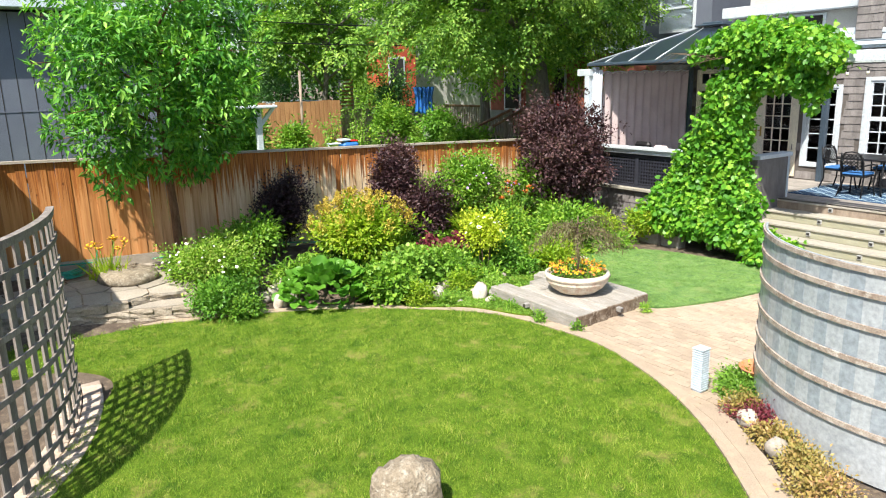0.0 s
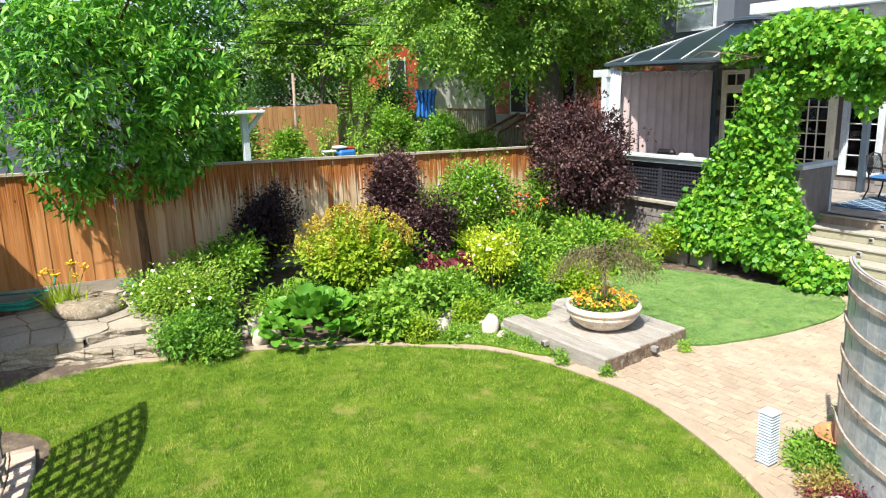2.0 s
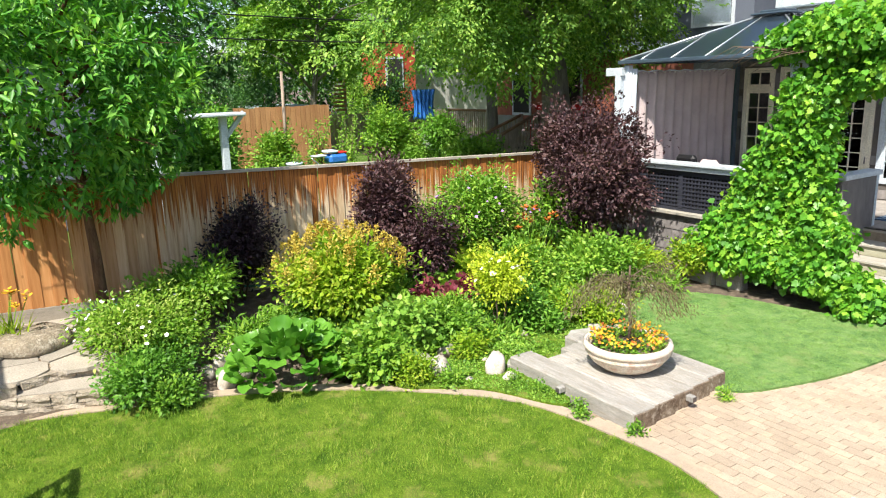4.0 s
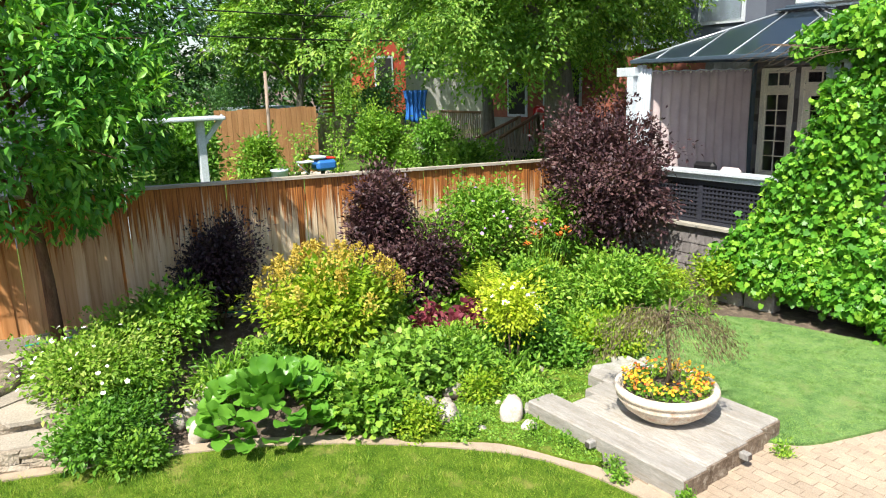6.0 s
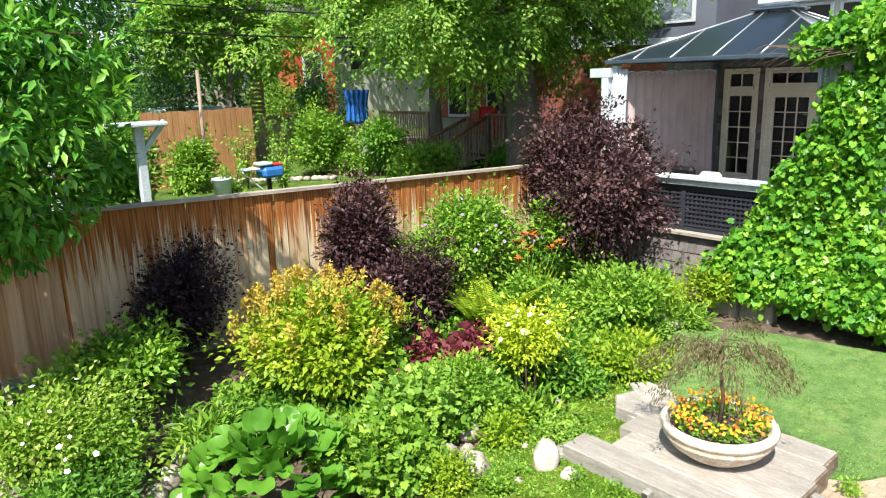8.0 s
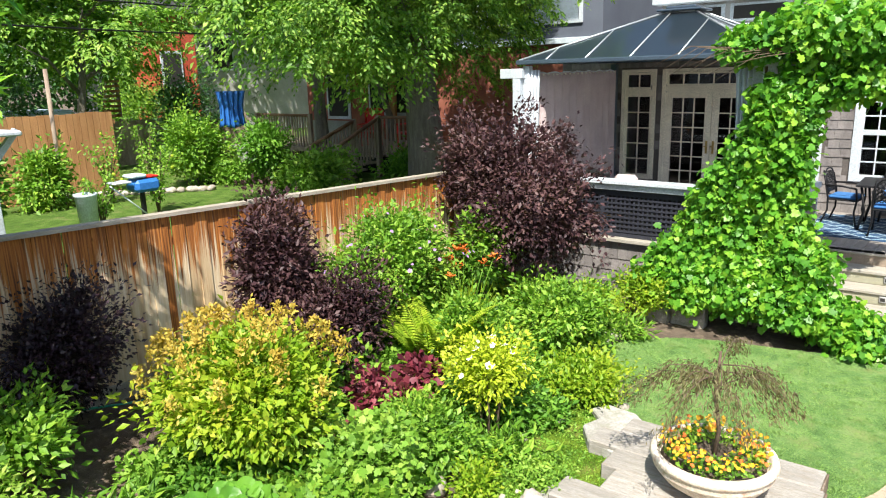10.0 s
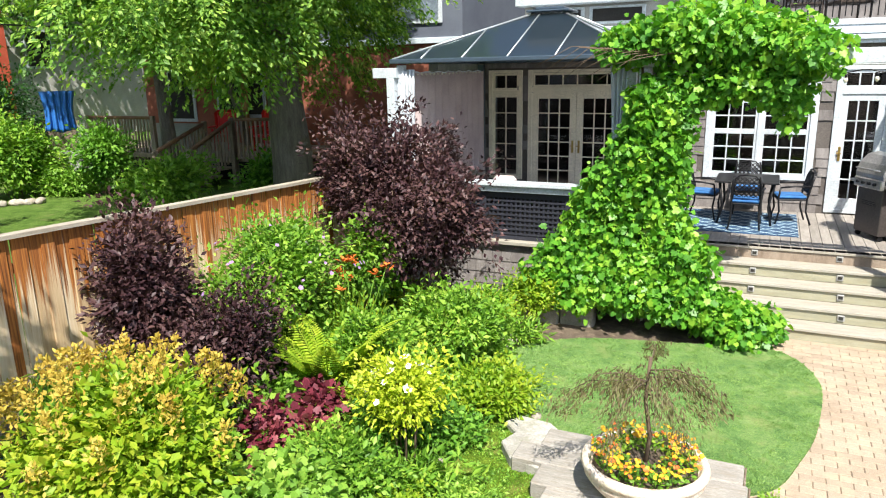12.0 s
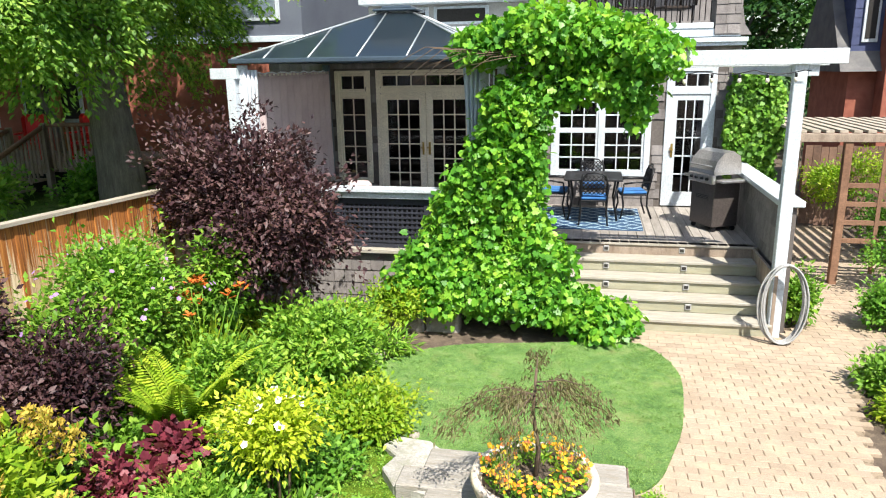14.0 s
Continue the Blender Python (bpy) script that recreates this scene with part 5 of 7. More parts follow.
for x, y, a in ((-6.35, 7.27, 0), (-5.35, 8.2, 90)):
    s = thing("spotlight", "small square grey garden spotlight on the timber slab", "spotlight", "spotlights", at=(x, y, .12))
    m = pose(0, 0, 0, 0, 0, a)
    part("housing", boxes((-.034, .034, -.03, .06, -.034, .034), bevel=.009, m=m), "greypanel", s)
    part("lens", boxes((-.026, .026, -.034, -.03, -.026, .026), m=m), "grillbody", s)

BOWL = (-6.23, 8.19, SLAB)
BS = .87
bowl = thing("planter_bowl", "wide flaking cream bowl planter on the timber slab", "planter", at=BOWL)
bm = bmesh.new()
lathe(bm, [(r * BS, z) for r, z in ((.24, 0), (.34, .02), (.46, .1), (.53, .18), (.545, .2), (.53, .225), (.55, .24), (.575, .275), (.56, .31), (.51, .32), (.49, .29), (.47, .24), (.05, .24))], 48)
part("bowl", bm, "bowl", bowl)
bm = bmesh.new()
lathe(bm, [(r * BS, z) for r, z in ((.47, .2), (.47, .25), (.3, .28), (.05, .29))], 24)
part("earth", bm, "soil", bowl)
rng = np.random.default_rng(77)
pans = thing("pansies", "yellow and orange pansies filling the bowl", "flowers", at=(BOWL[0], BOWL[1], BOWL[2] + .26))
n = 900
a, r = rng.uniform(0, 2 * math.pi, n), .41 * np.sqrt(rng.uniform(.12, 1, n))
P = np.stack([r * np.cos(a), r * np.sin(a), .02 + .09 * rng.uniform(0, 1, n)], 1)
scatter("leaves", P, rng.normal(size=P.shape) + [0, 0, .3], rng.normal(size=P.shape) * .5 + [0, 0, 1], .05, T_LEAF, "l_mid", pans)
for mat, n, s in (("yellow", 240, .036), ("orange", 60, .034)):
    a, r = rng.uniform(0, 2 * math.pi, n), .43 * np.sqrt(rng.uniform(.2, 1, n))
    P = np.stack([r * np.cos(a), r * np.sin(a), .1 + .07 * rng.uniform(0, 1, n)], 1)
    blossoms(pans, rng, P, rng.normal(size=P.shape) * .5 + [0, -.4, 1], s, mat)


def weeping_maple():
    t = thing("weeping_maple", "small weeping laceleaf maple with bronze-green drooping foliage", "tree", at=(BOWL[0], BOWL[1], BOWL[2] + .26))
    rng = np.random.default_rng(21)
    bm = bmesh.new()
    tube(bm, [(0, 0, -.05), (.03, .0, .25), (-.02, .01, .55), (.0, 0, .92)], [.022, .018, .016, .01], 7)
    P, A = [], []
    for i in range(13):
        a = 2.4 * i + rng.uniform(-.3, .3)
        L = rng.uniform(.25, .78)
        k = np.array([math.cos(a), math.sin(a), 0])
        top = np.array([0, 0, rng.uniform(.6, .9)])
        rise = rng.uniform(.02, .14)
        drop = rng.uniform(.12, .5) * (L / .6)
        pts = []
        for u in np.linspace(0, 1, 12):
            p = top + k * L * u ** .8 + np.array([0, 0, rise * math.sin(u * 2.4) - drop * max(u - .35, 0) ** 1.4 * 1.6])
            pts.append(p)
        part("branch", tube(bmesh.new(), [tuple(p) for p in pts[::3]], [.007, .005, .004, .002], 5), "twig", t)
        for p, u in zip(pts[2:], np.linspace(.2, 1, 10)):
            m = int(8 + 34 * u)
            q = p + rng.normal(size=(m, 3)) * np.array([.05, .05, .035]) + np.array([0, 0, -.02])
            P.append(q)
            A.append(k * .5 + rng.normal(size=(m, 3)) * .4 + np.array([0, 0, -1.0]))
    part("trunk", bm, "twig", t)
    P, A = np.concatenate(P), np.concatenate(A)
    scatter("crown", P, A, rng.normal(size=P.shape), .048 * rng.uniform(.6, 1.25, len(P)), T_NARROW, "l_lace", t)


weeping_maple()

for i, (x, y, r) in enumerate(((-6.05, 7.22, .09), (-5.85, 7.12, .07), (-6.6, 7.2, .12), (-5.3, 7.3, .07), (-6.95, 7.12, .1), (-5.28, 8.65, .06), (-8.05, 5.75, .12), (-7.85, 6.05, .1))):
    shrub("weed", (x, y, .05), (r, r, .07), 16, 14, .04, T_LEAF, "l_mid", "small green weed growing in the paving joint", "weed", .03, low=0, seed=300 + i, stems=0, group="weeds along the paving", split=False)

# ---- stones ----
def put_stone(name, x, y, z, rx, ry, rz, rot, seed, material, label, group="", tilt=0, rough=.18):
    ob = obj(name, stone(rx, ry, rz, seed, rough), material)
    ob.matrix_world = pose(x, y, z, tilt, 0, rot)
    return tagged(ob, label, "stone", group)


put_stone("boulder", -3.15, 3.3, .1, .29, .27, .38, 20, 3, "boulder", "rough brown lichened boulder at the lawn edge", rough=.35)
STONES = ((-8.14, 7.76, .10, .1, .1), (-8.29, 7.62, .06, .06, .05), (-8.22, 7.04, .12, .09, .09), (-8.0, 6.79, .08, .07, .08), (-8.12, 6.62, .09, .1, .09), (-7.68, 6.6, .13, .12, .17), (-7.32, 7.14, .12, .11, .19), (-7.05, 7.15, .1, .08, .07),
          (-7.72, 6.42, .07, .06, .08), (-8.75, 6.9, .06, .06, .1), (-8.36, 7.4, .05, .05, .06), (-8.04, 8.2, .05, .05, .07), (-7.9, 8.74, .08, .06, .05), (-8.53, 11.0, .16, .12, .17), (-8.46, 11.2, .13, .11, .13), (-8.16, 10.15, .2, .1, .05), (-7.67, 7.25, .04, .04, .05), (-7.6, 7.4, .04, .03, .04),
          (-7.32, 6.76, .06, .05, .05), (-9.38, 4.5, .11, .1, .12), (-9.45, 4.95, .1, .08, .1), (-9.09, 4.64, .14, .11, .12), (-9.62, 4.72, .11, .1, .12), (-8.9, 4.42, .11, .1, .16), (-9.25, 4.32, .09, .08, .1), (-9.75, 5.05, .1, .08, .09), (-8.3, 5.85, .07, .06, .07), (-7.5, 9.4, .08, .06, .05))
for i, (x, y, rx, ry, rz) in enumerate(STONES):
    put_stone("stone", x, y, ground_z(x, y) + rz * .55, rx, ry, rz, 37 * i, i + 5, "rock", "pale rounded river stone edging the bed", "river stones", 25 * math.sin(2.3 * i), .3)

# ---- retaining walls, flagstones, stump ----
def block_wall(name, pts, z0, courses, h, depth, label, seed):
    t = tagged(new(name), label, "retaining wall", kind="structure")
    rng = random.Random(seed)
    variants = []
    for k in range(4):
        bm = bmesh.new()
        box(bm, -.5, .5, -.5, .5, 0, 1)
        bmesh.ops.subdivide_edges(bm, edges=bm.edges[:], cuts=2, use_grid_fill=True)
        for v in bm.verts:
            v.co += Vector((noise.noise(v.co * 2 + Vector((k * 5, 0, 0))) * .05, noise.noise(v.co * 2 + Vector((0, k * 7, 3))) * .16, noise.noise(v.co * 2 + Vector((9, 0, k))) * .06))
            v.co.x *= .97
            if abs(v.co.x) > .45 and abs(v.co.z - .5) > .45:
                v.co.z += .06 if v.co.z < .5 else -.06
        me = bpy.data.meshes.new("block")
        bm.to_mesh(me)
        bm.free()
        me.materials.append(M["block"])
        variants.append(me)
    cum = [0]
    for a, b in zip(pts, pts[1:]):
        cum.append(cum[-1] + (Vector(b) - Vector(a)).length)
    def at(s):
        for i in range(len(pts) - 1):
            if s <= cum[i + 1] or i == len(pts) - 2:
                f = (s - cum[i]) / (cum[i + 1] - cum[i])
                a, b = Vector(pts[i]), Vector(pts[i + 1])
                return a.lerp(b, f), math.degrees(math.atan2(b.y - a.y, b.x - a.x))
    for c in range(courses):
        s = -.12 * (c % 2)
        while s < cum[-1] - .1:
            L = rng.uniform(.24, .36)
            p, ang = at(max(min(s + L / 2, cum[-1]), 0))
            o = new("block", rng.choice(variants))
            o.parent = t
            o.matrix_basis = pose(p.x - .02 * c, p.y, z0 + c * h, 0, 0, ang + rng.uniform(-2, 2)) @ Matrix.Diagonal((L, depth, h * .98, 1))
            s += L
    return t


block_wall("retaining_wall", [(-10.05, .3), (-9.95, 1.0), (-9.86, 1.65), (-9.69, 2.25), (-9.5, 2.8), (-9.28, 3.45)], -.03, 2, .12, .26, "two-course tumbled tan block retaining wall by the lawn", 1)
block_wall("retaining_wall_upper", [(-10.08, .3), (-9.98, 1.0), (-9.89, 1.65), (-9.78, 2.25), (-9.93, 2.65), (-9.9, 3.05), (-9.72, 3.55)], .205, 1, .125, .26, "upper course of tumbled tan blocks edging the flagstones", 2)
sheet("step_slab", [(-9.84, 2.1), (-9.62, 2.35), (-9.44, 2.85), (-9.25, 3.45), (-9.7, 3.5), (-9.88, 3.0), (-9.9, 2.5)], .222, .17, "flag", "sandy stone step behind the low block wall", "step")
PT = [(-13.0, -.5), (-10.1, .1), (-9.98, 1.6), (-9.88, 2.25), (-10.02, 2.75), (-9.9, 3.3), (-10.6, 3.2), (-12.0, 3.0), (-12.9, 2.4)]
sheet("flagstone_bed", PT, .33, .3, "joint", "mortar bed under the flagstones", "patio")


def flagstones():
    bed = bpy.data.objects["flagstone_bed"]
    rng = np.random.default_rng(6)
    pts = [(x + rng.uniform(-.13, .13), y + rng.uniform(-.13, .13)) for x in np.arange(-13, -9.7, .48) for y in np.arange(-.4, 3.4, .48)]
    pts = [p for p in pts if inside(PT, np.array([p[0]]), np.array([p[1]]))[0]]
    for p in pts:
        poly = [Vector((p[0] + .4 * math.cos(a), p[1] + .4 * math.sin(a))) for a in np.arange(12) * math.pi / 6]
        for q in pts:
            if q is p:
                continue
            m, nv = Vector(((p[0] + q[0]) / 2, (p[1] + q[1]) / 2)), Vector((q[0] - p[0], q[1] - p[1]))
            if nv.length > .9:
                continue
            nv.normalize()
            m -= nv * .012
            out = []
            for a, b in zip(poly, poly[1:] + poly[:1]):
                da, db = (a - m).dot(nv), (b - m).dot(nv)
                if da <= 0:
                    out.append(a)
                if da * db < 0:
                    out.append(a.lerp(b, da / (da - db)))
            poly = out
        if len(poly) < 3:
            continue
        bm = bmesh.new()
        z = .345 + rng.uniform(-.006, .006)
        top = [bm.verts.new((v.x, v.y, z)) for v in poly]
        low = [bm.verts.new((v.x, v.y, .3)) for v in poly]
        bm.faces.new(top)
        for k in range(len(top)):
            bm.faces.new((top[k], low[k], low[(k + 1) % len(top)], top[(k + 1) % len(top)]))
        bmesh.ops.recalc_face_normals(bm, faces=bm.faces[:])
        part("flagstone", bm, "flag", bed)


flagstones()
st = obj("tree_stump", stone(.55, .48, .17, 8, .12), "boulder")
for v in st.data.vertices:
    v.co.z = min(v.co.z, .11)
st.location = (-10.98, 2.62, .40)
tagged(st, "flat-topped weathered tree stump beside the flagstones", "stump")
gh = thing("garden_hose", "coiled green garden hose on the flagstones by the fence", "hose", at=(-11.85, 1.75, .38))
bm = bmesh.new()
pts = []
for i in range(120):
    a = i * .3
    r = .33 + .03 * math.sin(i * .7)
    pts.append((r * math.cos(a) * 1.3, r * math.sin(a), .02 + .0011 * i + .01 * math.sin(i)))
pts += [(.3, .5, .2), (.1, .55, .35)]
tube(bm, pts, .014, 6)
part("coil", bm, "ghose", gh)
bm = bmesh.new()
tube(bm, [(-11.9, 3.2, .42), (-11.7, 4.4, .46), (-11.6, 5.6, .42), (-11.3, 6.1, .4), (-11.2, 6.8, .34)], .012, 6)
tagged(obj("garden_hose", bm, "ghose"), "thin green hose lying along the fence foot", "hose")

# ---- curved lattice screen by the lawn ----
def arc_box(bm, c, r0, r1, a0, a1, z0, z1, n=1):
    rings = []
    for i in range(n + 1):
        a = radians(a0 + (a1 - a0) * i / n)
        rings.append([bm.verts.new((c[0] + r * math.cos(a), c[1] + r * math.sin(a), z)) for r, z in ((r0, z0), (r1, z0), (r1, z1), (r0, z1))])
    for p, q in zip(rings, rings[1:]):
        for k in range(4):
            bm.faces.new((p[k], q[k], q[(k + 1) % 4], p[(k + 1) % 4]))
    bm.faces.new(list(reversed(rings[0])))
    bm.faces.new(rings[-1])
    return bm


LC, LR, LH = (-7.6, -3.1), 4.5, 2.2
screen = thing("lattice_screen", "tall curved grey cedar lattice screen standing on brick edging", "screen")
a = 36.0
while a < 84:
    part("slat", arc_box(bmesh.new(), LC, LR - .03, LR - .008, a, a + 1.2, .02, LH), "screen", screen)
    a += 3.1
for z in np.arange(.14, LH - .02, .25):
    part("band", arc_box(bmesh.new(), LC, LR - .006, LR + .012, 35.6, 84, z, z + .055, 24), "screen", screen)
part("top_rim", arc_box(bmesh.new(), LC, LR - .055, LR + .02, 35.6, 84.2, LH - .02, LH + .015, 24), "screen", screen)

# ---- curved frosted screen by the patio ----
DC, DR, DH = (-1.17, 8.5), 1.9, 1.85
drum = thing("curved_screen", "curved frosted grey panel screen with weathered wood bands", "screen")
part("panel", arc_box(bmesh.new(), DC, DR - .02, DR, 206, 330, 0, DH, 40), "frost", drum, "translucent grey sheet")
# thin strips on the front face imitate slats showing through by their shade
a = 207.0
while a < 328:
    part("slat", arc_box(bmesh.new(), DC, DR + .0005, DR + .003, a, a + 4, .45, DH - .02, 3), "frostdark", drum)
    a += 9
for z in (.42, .72, 1.02, 1.32, 1.6, DH - .05):
    part("band", arc_box(bmesh.new(), DC, DR + .004, DR + .022, 206, 330, z, z + .045, 40), "band", drum, "weathered wood band")

# bollard light, pots and succulents
bl = thing("bollard_light", "white ribbed plastic bollard light at the path edge", "garden light", at=(-3.12, 7.02, 0))
part("core", boxes((-.055, .055, -.055, .055, 0, .5), bevel=.01), "lampwhite", bl)
for i in range(17):
    part("rib", boxes((-.068, .068, -.068, .068, .03 + i * .027, .045 + i * .027), bevel=.004), "lampwhite", bl)
part("cap", boxes((-.072, .072, -.072, .072, .49, .51), bevel=.006), "lampwhite", bl)
tp = thing("terracotta_bowl", "shallow orange terracotta bowl holding low greenery", "pot", at=(-2.78, 7.62, .12))
bm = bmesh.new()
lathe(bm, [(.1, 0), (.16, .03), (.22, .11), (.235, .12), (.225, .13), (.2, .1), (.05, .08)], 28)
part("bowl", bm, "terra", tp)
for i, (x, y, r, h, mt, lb) in enumerate(((-2.75, 7.25, .32, .1, "l_sage", "grey-green succulent mat by the screen"), (-2.95, 7.45, .25, .12, "l_sage", "silvery sedum mound by the bollard"), (-2.3, 6.85, .3, .1, "l_red", "reddish sedum mat with dry stems"), (-1.95, 6.6, .3, .1, "l_sedum", "dry golden sedum mat by the screen"), (-1.6, 6.35, .3, .11, "l_sedum", "wine-red sedum clump beside the screen"), (-1.2, 6.1, .35, .12, "l_sedum", "golden sedum carpet along the edging"), (-2.55, 7.0, .25, .09, "l_sedum", "golden sedum patch by the edging"), (-2.75, 7.75, .3, .1, "l_sage", "grey juniper-like ground cover"), (-3.0, 8.3, .3, .12, "l_sage", "grey-green mat along the path"))):
    shrub("sedum", (x, y, h * .5), (r, r * .8, h), 60, 26, .04, T_LEAF, mt, lb, "succulent", .05, low=0, seed=60 + i, stems=0)
for i, (x, y) in enumerate(((-2.35, 6.75), (-1.85, 6.45), (-2.15, 6.95))):
    put_stone("stone", x, y, .06, .11, .09, .1, 50 * i, 70 + i, "rock", "pale stone among the sedums", "river stones")
strip("path_edging", [(-2.85, 6.72), (-2.5, 6.58), (-1.9, 6.18), (-1.3, 5.7), (-.8, 5.2)], .2, -.05, .035, "paver", "tan paver edging strip beside the sedum bed", "edging")
blk = tagged(obj("planter_block", boxes((-8.62, -8.1, 12.3, 12.5, -.05, .3), (-8.08, -7.6, 12.36, 12.56, -.05, .3), bevel=.02), "concrete"), "grey concrete edging blocks in front of the skirt", "block")

# right-hand bed by the path
for i, (x, y, z, rx, rz, mt, lb) in enumerate(((-2.55, 11.3, .1, .3, .13, "l_sage", "silvery mound beside the paver path"), (-2.6, 10.6, .07, .26, .1, "l_gold", "low yellow-green mat beside the path"), (-1.7, 12.2, .15, .4, .22, "l_deep", "green leafy mound beside the path"), (-.9, 15.0, .5, .8, .6, "l_deep", "dark green hydrangea-like shrub by the side path"), (-.4, 17.5, .5, .9, .6, "l_deep", "dense shrub along the side yard"), (-.6, 19.6, .9, .8, .8, "l_gold", "yellow-green shrub by the side fence"), (-1.9, 13.4, .25, .3, .3, "l_deep", "green tuft by the pergola post"), (-3.05, 13.4, .3, .16, .35, "l_mid", "green tuft beside the white post"))):
    shrub("shrub", (x, y, z), (rx, rx, rz), 110, 30, .08, T_LEAF, mt, lb, "shrub", .09, low=0, seed=80 + i, stems=0)


# ---- ivy on the house corner ----
def ivy():
    t = thing("climbing_vine", "green climbing vine covering the house corner by the door", "vine", at=(-3.15, 16.95, 0))
    rng = np.random.default_rng(31)
    n = 10500
    P = np.stack([rng.uniform(-.4, .5, n), rng.normal(0, .12, n) - .05, rng.uniform(.95, 3.5, n)], 1)
    w = .95 + .12 * np.sin(P[:, 2] * 3.1) + .08 * np.sin(P[:, 2] * 9)
    P[:, 0] *= w
    scatter("leaves", P, rng.normal(size=P.shape) * .6 + [0, -.2, -.7], rng.normal(size=P.shape) * .4 + [0, -.8, .5], .075 * rng.uniform(.6, 1.2, n), T_LOBED, "l_deep", t)
    bm = bmesh.new()
    tube(bm, [(0, .1, 0), (.05, .05, 1.5), (0, .05, 3.4)], [.03, .02, .01], 6)
    part("stem", bm, "twig", t)


ivy()

# ---- deck furniture ----
def rug():
    t = thing("outdoor_rug", "navy outdoor rug with pale blue geometric lines on the deck", "rug", at=(0, 0, DECK))
    x0, x1, y0, y1 = -6.95, -5.02, 15.0, 16.85
    part("field", boxes((x0, x1, y0, y1, .0, .012)), "rug", t)
    bm = bmesh.new()
    nx, ny = 6, 7
    dx, dy = (x1 - x0) / nx, (y1 - y0) / ny
    for i in range(nx):
        for j in range(ny):
            c = Vector((x0 + (i + .5) * dx, y0 + (j + .5) * dy))
            for sx, sy in ((1, 1), (-1, 1)):
                a, b = c - Vector((sx * dx / 2, sy * dy / 2)), c + Vector((sx * dx / 2, sy * dy / 2))
                d = (b - a).normalized()
                k = Vector((-d.y, d.x)) * .011
                bm.faces.new([bm.verts.new((p.x, p.y, .0165)) for p in (a - k, b - k, b + k, a + k)])
    part("pattern", bm, "rugline", t)


rug()


def patio_chair():
    t = thing("patio_chair", "black cast metal patio chair with lattice back and blue cushion", "chair", "chairs round the patio table")
    for sx in (-1, 1):
        bm = bmesh.new()
        tube(bm, [(sx * .24, -.24, 0), (sx * .22, -.19, .22), (sx * .23, -.22, .42), (sx * .25, -.2, .62)], .016, 7)
        part("leg", bm, "iron", t)
        bm = bmesh.new()
        tube(bm, [(sx * .24, .3, 0), (sx * .21, .22, .22), (sx * .22, .22, .42), (sx * .22, .28, .7), (sx * .19, .33, .88)], .016, 7)
        part("leg", bm, "iron", t)
        bm = bmesh.new()
        tube(bm, [(sx * .25, -.2, .62), (sx * .27, 0, .65), (sx * .22, .27, .64)], .016, 7)
        part("armrest", bm, "iron", t)
    part("seat", boxes((-.23, .23, -.23, .23, .4, .425), bevel=.008), "iron", t)
    part("cushion", boxes((-.22, .22, -.22, .22, .428, .485), bevel=.022), "blue", t, "blue fabric seat cushion")
    bm = bmesh.new()
    m = pose(0, .22, .5, -14)
    tube(bm, [m @ Vector(p) for p in ((-.2, 0, 0), (-.21, 0, .3), (-.12, 0, .4), (0, 0, .42), (.12, 0, .4), (.21, 0, .3), (.2, 0, 0))], .014, 7)
    back = part("backrest", bm, "iron", t)
    for s in (-1, 1):
        for i in range(-4, 5):
            a, b = Vector((i * .07 - .17 * s, 0, .03)), Vector((i * .07 + .17 * s, 0, .37))
            def clip(p):
                return Vector((max(min(p.x, .2), -.2), 0, p.z))
            f0 = max(0, (-.2 - a.x) / (b.x - a.x) if (b.x - a.x) > 0 else (.2 - a.x) / (b.x - a.x))
            f1 = min(1, (.2 - a.x) / (b.x - a.x) if (b.x - a.x) > 0 else (-.2 - a.x) / (b.x - a.x))
            if f1 - f0 > .05:
                bm = bmesh.new()
                tube(bm, [m @ a.lerp(b, f0), m @ a.lerp(b, f1)], .009, 5)
                part("bar", bm, "iron", back)
    return t


TX, TY = -5.85, 16.1
tb = thing("patio_table", "dark metal rectangular patio table on the deck", "table", at=(TX, TY, DECK + .012))
part("tabletop", boxes((-.5, .5, -.5, .5, .7, .735), bevel=.012), "iron", tb)
for sx in (-1, 1):
    for sy in (-1, 1):
        bm = bmesh.new()
        tube(bm, [(sx * .42, sy * .42, 0), (sx * .36, sy * .36, .3), (sx * .42, sy * .42, .7)], .02, 7)
        part("leg", bm, "iron", tb)
ch = patio_chair()
ch.matrix_basis = pose(TX + .02, TY - .58, DECK + .012, 0, 0, 180)
for dx, dy, r in ((.68, .05, -80), (-.68, .08, 82), (0, .66, 5)):
    copy_thing(ch, pose(TX + dx, TY + dy, DECK + .012, 0, 0, r))


